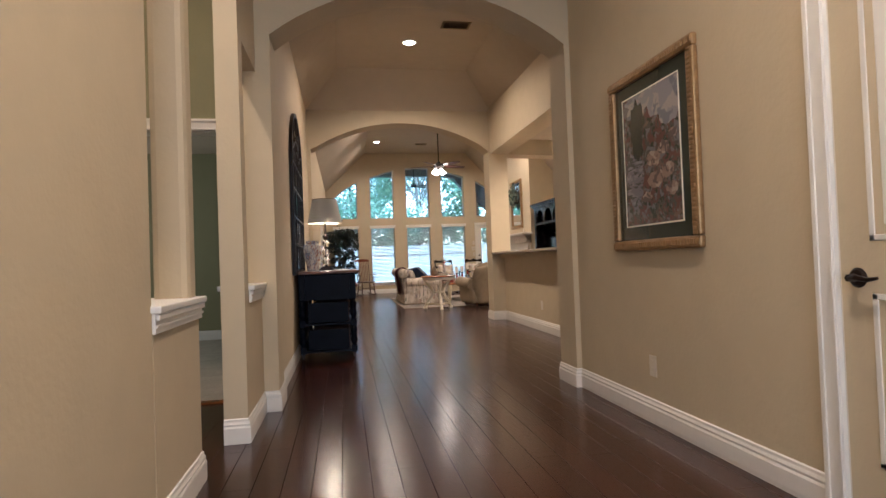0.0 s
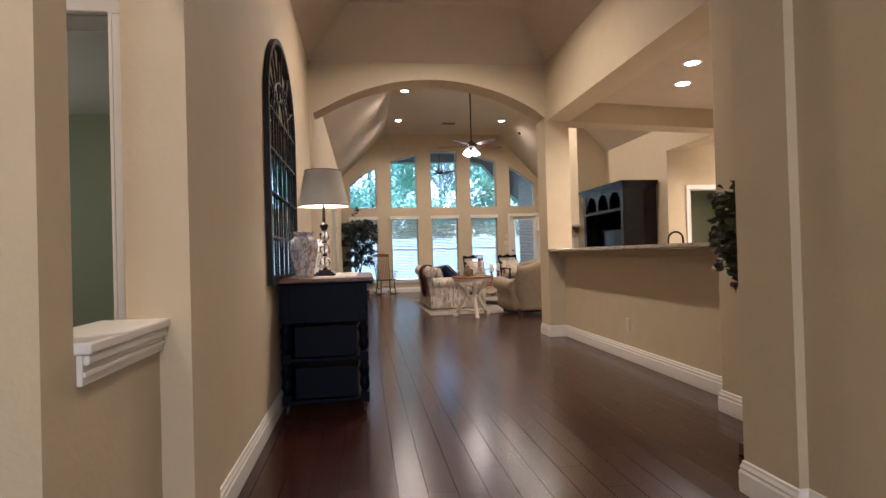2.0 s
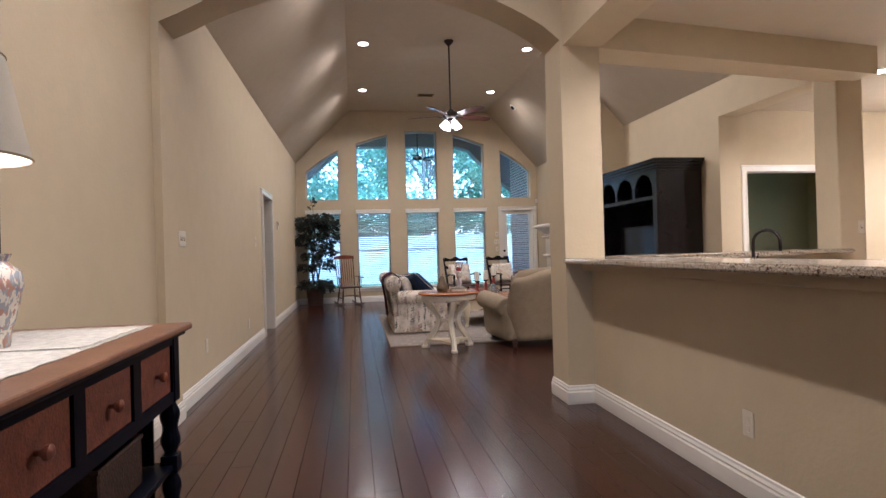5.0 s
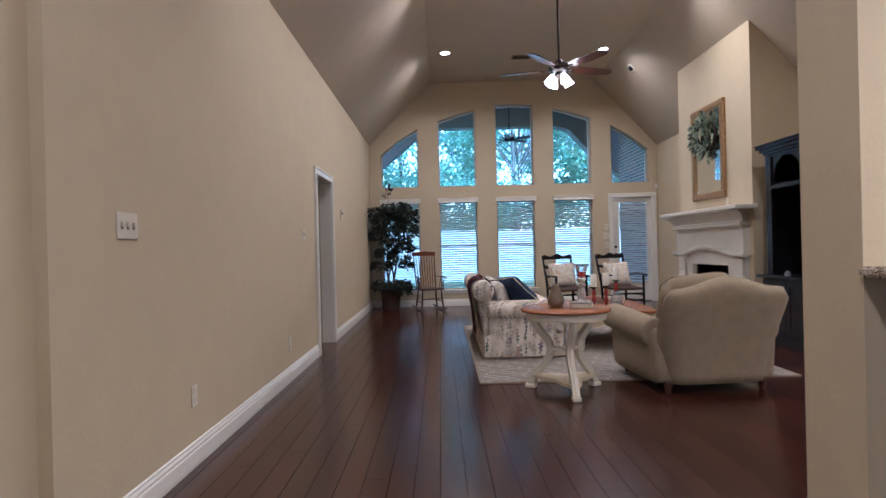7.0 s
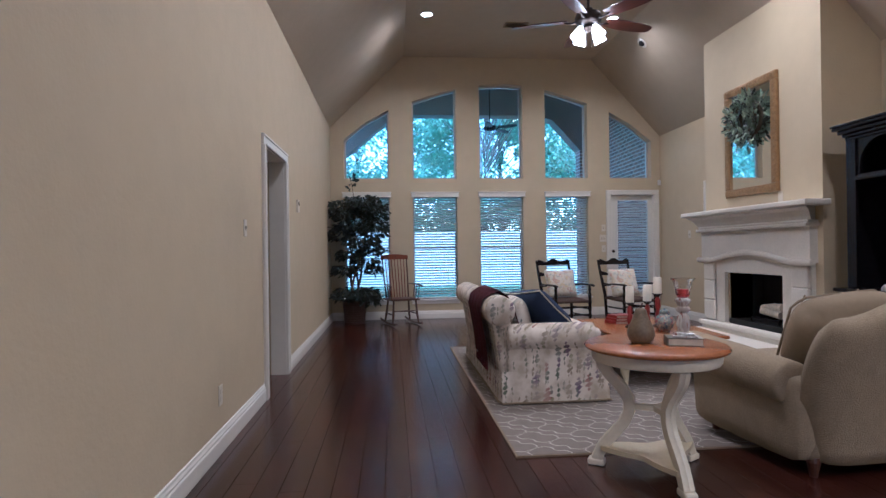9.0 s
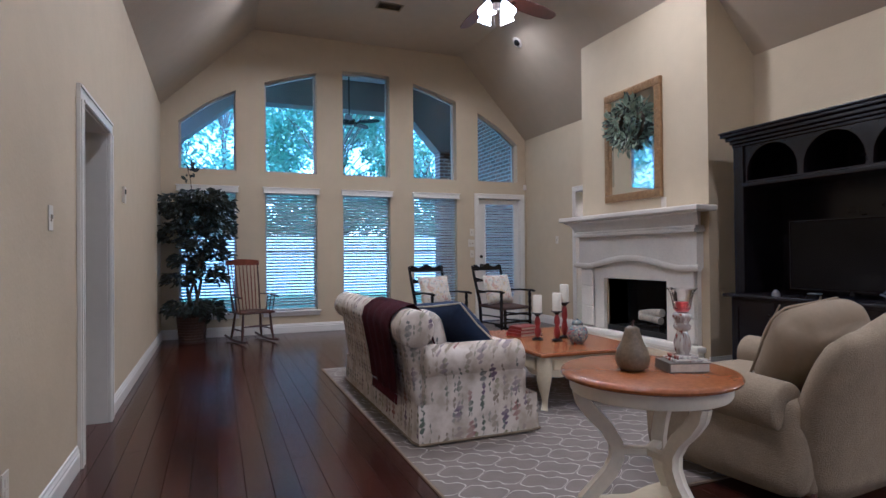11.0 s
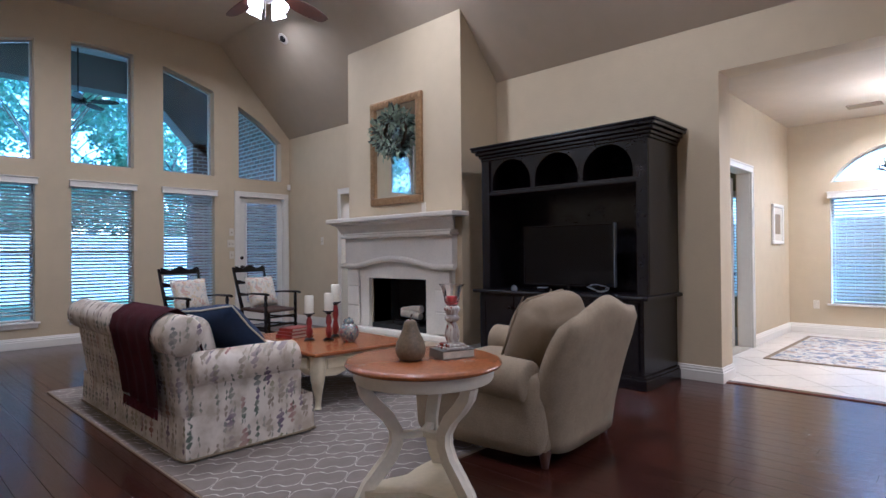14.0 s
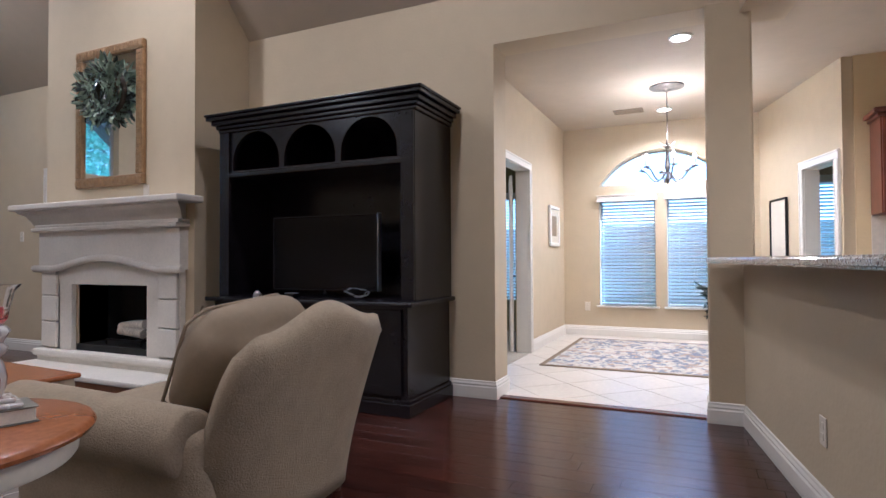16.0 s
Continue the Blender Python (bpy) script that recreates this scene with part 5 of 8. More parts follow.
def camel_back(w, h0, h1, hump, t, lean, m, wings=0.0):
    """A padded back: bowed top, rounded edges, leaning backwards (+y)."""
    bm = bmesh.new()
    nx, nz = 22, 12
    grids = []
    for s in (-1, 1):
        g = []
        for i in range(nx + 1):
            u = 2 * i / nx - 1
            top = h1 + hump * (0.5 + 0.5 * math.cos(math.pi * min(1, abs(u) * 1.25))) - 0.09 * max(0, (abs(u) - 0.86) / 0.14) ** 2
            col = []
            for j in range(nz + 1):
                v = j / nz
                z = h0 + (top - h0) * v
                half = w / 2 * (0.82 + 0.23 * math.sin(math.pi * 0.62 * v))
                e = (1 - abs(u) ** 6) ** 0.5 * (1 - v ** 10) ** 0.5 if j < nz else 0.0
                th = t / 2 * (1 - 0.25 * v) * max(0.0, e)
                y = s * th + lean * (v ** 1.3) - wings * abs(u) ** 4 * math.sin(math.pi * min(1, v)) 
                col.append(bm.verts.new((u * half, y, z)))
            g.append(col)
        grids.append(g)
        for i in range(nx):
            for j in range(nz):
                q = (g[i][j], g[i + 1][j], g[i + 1][j + 1], g[i][j + 1])
                bm.faces.new(q if s < 0 else tuple(reversed(q)))
    a, b = grids
    for i in range(nx):
        bm.faces.new((a[i + 1][0], a[i][0], b[i][0], b[i + 1][0]))
    bmesh.ops.remove_doubles(bm, verts=bm.verts[:], dist=0.002)
    bmesh.ops.transform(bm, matrix=m, verts=bm.verts[:])
    for f in bm.faces:
        f.smooth = True
    return bm


def turned(h, r, beads=3, seg=14, m=None, base=0.0):
    """A turned post with beads and coves."""
    p = [(0, 0), (r * 0.8, 0)]
    n = 36
    for k in range(1, n):
        u = k / n
        p.append((r * (0.62 + 0.30 * math.sin(u * math.pi * beads * 2) ** 2 + 0.18 * math.sin(u * math.pi)), h * u))
    p += [(r * 0.8, h), (0, h)]
    return lathe([(a, z + base) for a, z in p], seg, m)


def build_armchair():
    c = thing("armchair", "grey-beige linen armchair with rolled arms beside the round table", "armchair", pose(3.32, 9.975, 0, 0, 0, 185))
    L_ = M["linen"]
    part("seat_base", soft_box(0.86, 0.84, 0.31, 0.05, 4, 0.01, pose(0, 0.0, 0.225)), L_, c)
    part("seat_cushion", soft_box(0.64, 0.68, 0.15, 0.06, 4, 0.02, pose(0, -0.12, 0.41)), L_, c)
    for s in (1, -1):
        arm = part("arm", rolled(-0.50, 0.36, 0.112, Matrix.Translation((s * 0.455, 0, 0.475)) @ pose(0, 0, 0, 0, 0, 90) @ pose(0, 0, 0, 0, 3, 0)), L_, c)
        part("arm_panel", soft_box(0.17, 0.84, 0.44, 0.06, 4, 0.015, pose(s * 0.42, -0.02, 0.29, 0, s * 4, 0)), L_, arm)
    part("backrest", camel_back(0.94, 0.08, 0.81, 0.085, 0.22, 0.19, pose(0, 0.37, 0), 0.04), L_, c)
    for x in (-0.38, 0.38):
        for y in (0.38, -0.36):
            part("leg", lathe([(0, 0), (0.018, 0), (0.024, 0.03), (0.034, 0.075), (0.030, 0.10), (0, 0.10)], 14, Matrix.Translation((x, y, 0))), M["dark_wood"], c)
    pl = thing("pillow", "grey-beige linen back pillow with piped edge on the armchair", "pillow", c.matrix_basis @ pose(0.02, 0.20, 0.665, -24, 4, 0))
    part("cover", soft_box(0.60, 0.25, 0.42, 0.12, 6, 0.035, None, 3, 0.008), M["linen_dark"], pl)
    for x in (-0.17, 0.17):
        part("seam", tube([(x, -0.155 + 0.02 * abs(k - 4) / 4, -0.19 + 0.38 * k / 8) for k in range(9)], 0.004, 6), M["linen_dark"], pl)
    part("piping", tube([(max(-0.29, min(0.29, 0.36 * math.cos(a))), -0.085, max(-0.205, min(0.205, 0.26 * math.sin(a)))) for a in [math.pi * k / 20 for k in range(41)]], 0.007, 6), M["linen_dark"], pl)


M["linen_dark"] = mat("linen_dark", (0.215, 0.165, 0.10), 0.9, noise_scale=5, amount=0.08, bump=0.8, bump_scale=250)
build_armchair()


def build_loveseat():
    c = thing("loveseat", "cream loveseat in botanical print cloth on the grey trellis rug", "sofa", pose(2.10, 11.97, 0.014, 0, 0, 90))
    F = M["floral"]
    W = 1.98
    part("seat_base", soft_box(W - 0.10, 0.72, 0.26, 0.03, 4, 0.0, pose(0, 0.02, 0.27)), F, c)
    # skirt with soft folds, in four sides
    bm = bmesh.new()
    pts = []
    x0, x1, y0, y1 = -W / 2 + 0.02, W / 2 - 0.02, -0.39, 0.41
    corners = [(x0, y0), (x1, y0), (x1, y1), (x0, y1)]
    for k in range(4):
        a, b = Vector(corners[k]), Vector(corners[(k + 1) % 4])
        n = max(8, int((b - a).length / 0.05))
        nrm = Vector((b - a).normalized().yx) * Vector((1, -1))
        for i in range(n):
            p = a + (b - a) * i / n
            pts.append((p, nrm, i / n))
    top, low, inn = [], [], []
    for k, (p, nr, u) in enumerate(pts):
        wv = 0.010 * math.sin(k * 1.9) * math.sin(math.pi * u) + 0.012
        top.append(bm.verts.new((p.x, p.y, 0.24)))
        low.append(bm.verts.new((p.x + nr.x * wv, p.y + nr.y * wv, 0.012)))
        inn.append(bm.verts.new((p.x - nr.x * 0.006, p.y - nr.y * 0.006, 0.014)))
    n = len(pts)
    for k in range(n):
        j = (k + 1) % n
        bm.faces.new((top[k], top[j], low[j], low[k]))
        bm.faces.new((low[k], low[j], inn[j], inn[k]))
    bmesh.ops.recalc_face_normals(bm, faces=bm.faces[:])
    sk = part("skirt", bm, F, c, smooth=60)
    part("skirt_piping", tube([(p.x + nr.x * 0.02, p.y + nr.y * 0.02, 0.014) for p, nr, u in pts] + [(pts[0][0].x, pts[0][0].y - 0.01, 0.014)], 0.007, 6), M["linen_dark"], sk)
    for s in (1, -1):
        part("seat_cushion", soft_box((W - 0.42) / 2 - 0.005, 0.70, 0.16, 0.05, 4, 0.02, pose(s * (W - 0.42) / 4, -0.08, 0.44)), F, c)
        arm = part("arm", rolled(-0.34, 0.36, 0.105, Matrix.Translation((s * (W / 2 - 0.10), 0.02, 0.475)) @ pose(0, 0, 0, 0, 0, 90)), F, c)
        part("arm_panel", soft_box(0.17, 0.68, 0.32, 0.04, 4, 0.0, pose(s * (W / 2 - 0.11), 0.03, 0.32)), F, arm)
        part("back_cushion", soft_box((W - 0.42) / 2, 0.17, 0.30, 0.07, 4, 0.02, pose(s * (W - 0.42) / 4, 0.22, 0.60, -14)), F, c)
    b = part("backrest", soft_box(W - 0.14, 0.16, 0.58, 0.05, 4, 0.0, pose(0, 0.37, 0.44, -9)), F, c)
    part("back_roll", rolled(-W / 2 + 0.0, W / 2 - 0.02, 0.112, Matrix.Translation((0, 0.415, 0.685))), F, b)
    # burgundy throw over the back, near its end
    t = thing("throw_blanket", "burgundy knitted throw over the back of the loveseat", "blanket", c.matrix_basis)
    path = [(0.24, 0.55), (0.285, 0.70), (0.325, 0.775), (0.385, 0.815), (0.45, 0.806), (0.515, 0.76), (0.536, 0.685), (0.515, 0.56), (0.495, 0.45), (0.485, 0.34), (0.48, 0.28)]
    bm = bmesh.new()
    cols = []
    nn = 34
    for i in range(nn + 1):
        u = i / nn
        x = -W / 2 + 0.17 + 0.70 * u
        col, col2 = [], []
        for j, (y, z) in enumerate(path):
            v = j / (len(path) - 1)
            fold = 0.012 * math.sin(u * 26 + v * 2) * max(0.0, v - 0.25)
            yy = y + fold + 0.002
            zz = z - (0.05 * math.sin(u * 3.1 + 0.4) * max(0, v - 0.6) if j > 6 else 0) + (0.01 if j == 3 else 0)
            xx = x + (0.10 * (1 - v) - 0.05) * (u - 0.5) * 1.5 + 0.10 * (0.4 - v) * 0.5
            col.append(bm.verts.new((xx, yy, zz)))
        cols.append(col)
    for i in range(nn):
        for j in range(len(path) - 1):
            bm.faces.new((cols[i][j], cols[i + 1][j], cols[i + 1][j + 1], cols[i][j + 1]))
    r = bmesh.ops.solidify(bm, geom=bm.faces[:], thickness=0.008)
    part("blanket", bm, M["burgundy"], t, smooth=70)
    rnd = random.Random(2)
    bm = bmesh.new()
    for i in range(0, 40):
        u = i / 39
        x = -W / 2 + 0.20 + 0.57 * u
        add_tube(bm, [(x, 0.484, 0.27), (x + rnd.uniform(-0.006, 0.006), 0.486, 0.21)], 0.003, 5)
    part("fringe", bm, M["burgundy"], t)
    pillow("pillow", M["navy_cloth"], "navy blue square pillow with pale piping leaning on the loveseat", c.matrix_basis @ pose(-0.60, 0.05, 0.655, -48, 6, 24), 0.50, 0.42, 0.16, M["paper"], 1)


build_loveseat()


def build_round_table():
    c = thing("round_table", "round table with an orange-brown wood top and cream scrolled legs", "table", pose(2.235, 9.71, 0))
    part("tabletop", lathe([(0, 0.632), (0.335, 0.632), (0.348, 0.638), (0.352, 0.648), (0.346, 0.658), (0.332, 0.663), (0, 0.664)], 64), M["orange_wood"], c, "orange-brown wooden top with dark rim", smooth=40)
    part("apron", lathe([(0, 0.575), (0.307, 0.575), (0.314, 0.585), (0.317, 0.632), (0, 0.632)], 64), M["cream"], c, smooth=40)
    for k in range(3):
        a = radians(-90 + 120 * k)
        prof = [(0.275, 0.575), (0.262, 0.53), (0.225, 0.48), (0.165, 0.42), (0.130, 0.36), (0.128, 0.30), (0.155, 0.24), (0.205, 0.18), (0.255, 0.12), (0.285, 0.06), (0.30, 0.028)]
        bm = bmesh.new()
        rows = []
        for i, (r, z) in enumerate(prof):
            q0, q1 = prof[max(0, i - 1)], prof[min(len(prof) - 1, i + 1)]
            d = Vector((q1[0] - q0[0], q1[1] - q0[1])).normalized()
            nx, nz = -d.y, d.x
            w, tt = 0.026, 0.026
            rows.append([bm.verts.new((r + nx * tt * sg, yy, z + nz * tt * sg)) for sg, yy in ((1, -w), (1, -w * 0.4), (1.25, 0), (1, w * 0.4), (1, w), (-1, w), (-1, -w))])
        for p, q in zip(rows, rows[1:]):
            for i in range(7):
                j = (i + 1) % 7
                bm.faces.new((p[i], p[j], q[j], q[i]))
        bm.faces.new(rows[0])
        bm.faces.new(list(reversed(rows[-1])))
        bmesh.ops.recalc_face_normals(bm, faces=bm.faces[:])
        bmesh.ops.transform(bm, matrix=Matrix.Rotation(a, 4, "Z"), verts=bm.verts[:])
        leg = part("leg", bm, M["cream"], c, smooth=40)
        part("foot", box(0.255, 0.345, -0.032, 0.032, 0.0, 0.035, 0.01, Matrix.Rotation(a, 4, "Z")), M["cream"], leg)
        part("stretcher", box(0.0, 0.14, -0.02, 0.02, 0.315, 0.345, 0.005, Matrix.Rotation(a, 4, "Z")), M["cream"], c)
    pts = []
    for k in range(3):
        a0 = radians(-90 + 120 * k)
        for da in (-7, 7):
            a = a0 + radians(da)
            pts.append((0.275 * math.cos(a), 0.275 * math.sin(a)))
        for j in range(1, 8):
            u = j / 8
            a = a0 + radians(7 + 106 * u)
            r = 0.275 - 0.155 * math.sin(math.pi * u) ** 0.8
            pts.append((r * math.cos(a), r * math.sin(a)))
    bm = bmesh.new()
    add_prism(bm, pts, 0.085, 0.11)
    part("lower_shelf", bm, M["cream_old"], c)


build_round_table()


def build_coffee_table():
    c = thing("coffee_table", "coffee table with orange-brown top and carved ivory base on rug", "table", pose(3.20, 11.93, 0.014, 0, 0, -3))
    w, d = 0.90, 1.28
    part("tabletop", box(-w / 2, w / 2, -d / 2, d / 2, 0.385, 0.412, 0.009), M["orange_wood"], c, "orange-brown wooden top")
    for s in (1, -1):
        pts = [(-d / 2 + 0.07, 0.385), (d / 2 - 0.07, 0.385), (d / 2 - 0.07, 0.20)] + [(d / 2 - 0.07 - (d - 0.14) * u, 0.215 + 0.05 * math.sin(math.pi * u) ** 0.5 + 0.014 * math.cos(u * math.pi * 8)) for u in [k / 32 for k in range(1, 32)]] + [(-d / 2 + 0.07, 0.20)]
        part("side_rail", plate(pts, [], 0.02, wall_x(s * (w / 2 - 0.05) - 0.01)), M["cream_old"], c)
        pts = [(-w / 2 + 0.07, 0.385), (w / 2 - 0.07, 0.385), (w / 2 - 0.07, 0.20)] + [(w / 2 - 0.07 - (w - 0.14) * u, 0.215 + 0.04 * math.sin(math.pi * u) ** 0.5 + 0.012 * math.cos(u * math.pi * 6)) for u in [k / 24 for k in range(1, 24)]] + [(-w / 2 + 0.07, 0.20)]
        part("end_rail", plate(pts, [], 0.02, wall_y(s * (d / 2 - 0.05) - 0.01, 1)), M["cream_old"], c)
        for k in (-1, 1):
            dr = part("drawer_front", box(s * (w / 2 - 0.032) - 0.008, s * (w / 2 - 0.032) + 0.008, k * 0.27 - 0.22, k * 0.27 + 0.22, 0.275, 0.365, 0.006), M["cream_old"], c)
            part("knob", lathe([(0, 0), (0.006, 0), (0.013, 0.014), (0, 0.022)], 12, Matrix.Translation((s * (w / 2 - 0.024), k * 0.27, 0.32)) @ pose(0, 0, 0, 0, 90 * s, 0)), M["bronze"], dr)
        part("end_panel", box(-w / 2 + 0.12, w / 2 - 0.12, s * (d / 2 - 0.035) - 0.006, s * (d / 2 - 0.035) + 0.006, 0.285, 0.36, 0.005), M["cream_old"], c)
    for sx in (1, -1):
        for sy in (1, -1):
            x, y = sx * (w / 2 - 0.06), sy * (d / 2 - 0.06)
            pts = [(x, y, 0.385), (x, y, 0.30), (x + sx * 0.012, y + sy * 0.012, 0.22), (x + sx * 0.008, y + sy * 0.008, 0.14), (x - sx * 0.004, y - sy * 0.004, 0.07), (x + sx * 0.006, y + sy * 0.006, 0.025), (x + sx * 0.014, y + sy * 0.014, 0.0)]
            part("leg", tube(pts, [0.046, 0.054, 0.052, 0.036, 0.021, 0.021, 0.027], 12), M["cream_old"], c, smooth=60)
    z = 0.426
    for k, (x, y, h, ch) in enumerate(((3.06, 11.92, 0.225, 0.145), (3.17, 11.80, 0.245, 0.145), (3.33, 11.93, 0.30, 0.15))):
        cs = thing("candlestick", ("red and black candlestick with ivory candle, %s of three" % ("shortest", "middle one", "tallest")[k]), "candlestick", pose(x, y, z), "candlesticks on the coffee table")
        part("base", lathe([(0, 0), (0.045, 0), (0.045, 0.008), (0.03, 0.016), (0.016, 0.022), (0, 0.022)], 20), M["iron"], cs)
        part("stem", lathe([(0, 0.022), (0.014, 0.022), (0.026, 0.05), (0.028, 0.08), (0.016, h * 0.5), (0.026, h * 0.62), (0.022, h - 0.055), (0.012, h - 0.03), (0, h - 0.03)], 18), M["leather_red"], cs, smooth=60)
        part("pan", lathe([(0, h - 0.03), (0.014, h - 0.03), (0.030, h - 0.012), (0.046, h - 0.006), (0.046, h), (0, h)], 20), M["iron"], cs)
        cd = part("candle", lathe([(0, h), (0.036, h), (0.037, h + 0.01), (0.037, h + ch - 0.006), (0.033, h + ch), (0.02, h + ch - 0.004), (0, h + ch - 0.005)], 24), M["candle"], cs, smooth=40)
        part("wick", tube([(0, 0, h + ch - 0.006), (0.001, 0, h + ch + 0.010)], 0.0012, 5), M["iron"], cd)
    u = thing("ginger_jar", "small lidded painted jar on the coffee table", "jar", pose(3.24, 11.62, z))
    part("body", lathe([(0, 0), (0.045, 0), (0.05, 0.008), (0.078, 0.05), (0.083, 0.085), (0.07, 0.125), (0.04, 0.145), (0.036, 0.155), (0, 0.155)], 28), M["urn_print"], u, smooth=60)
    part("lid", lathe([(0, 0.150), (0.042, 0.150), (0.044, 0.165), (0.034, 0.182), (0.012, 0.187), (0.010, 0.195), (0, 0.197)], 22), M["urn_print"], u, smooth=50)
    b = thing("book_stack", "stack of three dark red books on the coffee table", "book", pose(3.10, 12.20, z, 0, 0, 12))
    for k, (ww, dd, hh) in enumerate(((0.26, 0.19, 0.03), (0.24, 0.17, 0.026), (0.22, 0.16, 0.028))):
        zz = sum((0.03, 0.026, 0.028)[:k])
        bk = part("book", merged([box(-ww / 2, ww / 2, -dd / 2, dd / 2, zz, zz + 0.004, 0.001), box(-ww / 2, ww / 2, -dd / 2, dd / 2, zz + hh - 0.005, zz + hh - 0.001, 0.001), box(-ww / 2, -ww / 2 + 0.005, -dd / 2, dd / 2, zz, zz + hh - 0.001, 0.001)]), M["leather_red"], b)
        part("page_block", box(-ww / 2 + 0.005, ww / 2 - 0.006, -dd / 2 + 0.006, dd / 2 - 0.006, zz + 0.004, zz + hh - 0.005), M["paper"], bk)


build_coffee_table()


def build_table_things():
    z = 0.664
    p = thing("pear_ornament", "grey-green glazed pear ornament on the round table", "ornament", pose(2.165, 9.72, z))
    part("body", lathe([(0, 0), (0.042, 0.0), (0.062, 0.018), (0.068, 0.045), (0.062, 0.08), (0.043, 0.118), (0.032, 0.15), (0.028, 0.168), (0.016, 0.178), (0, 0.176)], 28), M["green_grey"], p, smooth=80)
    part("stem", tube([(0, 0, 0.174), (0.004, 0.0, 0.19), (0.012, 0.002, 0.20)], [0.004, 0.003, 0.004], 6), M["dark_wood"], p)
    b = thing("book", "thick book with grey-green cover lying on the round table", "book", pose(2.35, 9.64, z, 0, 0, -18))
    part("cover", merged([box(-0.085, 0.085, -0.065, 0.065, 0, 0.004, 0.001), box(-0.085, 0.085, -0.065, 0.065, 0.034, 0.038, 0.001), box(-0.085, -0.080, -0.065, 0.065, 0, 0.038, 0.001)]), M["book"], b)
    part("page_block", box(-0.080, 0.079, -0.06, 0.06, 0.004, 0.034), M["paper"], b)
    h = thing("candle_holder", "silvered glass candle holder with red candle on a book", "candle holder", pose(2.35, 9.64, z + 0.038, 0, 0, -20))
    part("base", merged([box(-0.058, 0.058, -0.058, 0.058, 0, 0.012, 0.004), box(-0.045, 0.045, -0.045, 0.045, 0.012, 0.024, 0.004)]), M["mercury"], h)
    bm = lathe([(0, 0.024), (0.022, 0.024), (0.030, 0.045), (0.033, 0.07), (0.026, 0.10), (0.018, 0.118), (0.030, 0.128), (0.034, 0.14), (0.024, 0.152), (0.03, 0.165), (0.038, 0.18), (0.03, 0.192), (0, 0.194)], 20)
    for v in bm.verts:
        a = math.atan2(v.co.y, v.co.x)
        k = 1 + 0.05 * math.cos(a * 10)
        v.co.x, v.co.y = v.co.x * k, v.co.y * k
    part("stem", bm, M["mercury"], h, smooth=60)
    g = part("cup", lathe([(0.0, 0.194), (0.022, 0.194), (0.033, 0.21), (0.038, 0.24), (0.046, 0.275), (0.060, 0.292), (0.058, 0.293), (0.043, 0.277), (0.035, 0.241), (0.030, 0.212), (0.0, 0.199)], 28), M["clear"], h, "clear flared glass cup", smooth=60)
    g.visible_shadow = False
    part("candle", lathe([(0, 0.20), (0.025, 0.20), (0.025, 0.238), (0, 0.236)], 20), M["leather_red"], h, "red candle")


M["mercury"] = pattern_mat("mercury_glass", (0.42, 0.38, 0.34), [(0.22, 0.05, 0.03), (0.6, 0.58, 0.52)], 30, 0.2, 0.45, 0.0, (1, 1, 0.3))
build_table_things()

# rug under the seats
_r = thing("area_rug", "grey rug with a cream trellis pattern under the seating", "rug", pose(2.92, 11.77, 0))
part("rug_face", box(-1.34, 1.34, -1.77, 1.77, 0.0, 0.013, 0.004), M["rug"], _r)
part("binding", merged([box(-1.352, -1.34, -1.782, 1.782, 0, 0.010), box(1.34, 1.352, -1.782, 1.782, 0, 0.010), box(-1.34, 1.34, -1.782, -1.77, 0, 0.010), box(-1.34, 1.34, 1.77, 1.782, 0, 0.010)]), M["linen_dark"], _r)
_r = thing("breakfast_rug", "cream rug with blue-grey floral scrolls on the tiled floor", "rug", pose(8.15, 8.55, 0.003, 0, 0, 0))
part("rug_face", box(-1.05, 0.95, -1.10, 0.98, 0.0, 0.010, 0.003), M["rug_print"], _r)
part("border", merged([box(-1.10, -1.051, -1.15, 1.03, 0, 0.009), box(0.951, 1.0, -1.15, 1.03, 0, 0.009), box(-1.05, 0.95, -1.15, -1.101, 0, 0.009), box(-1.05, 0.95, 0.981, 1.03, 0, 0.009)]), M["linen_dark"], _r)


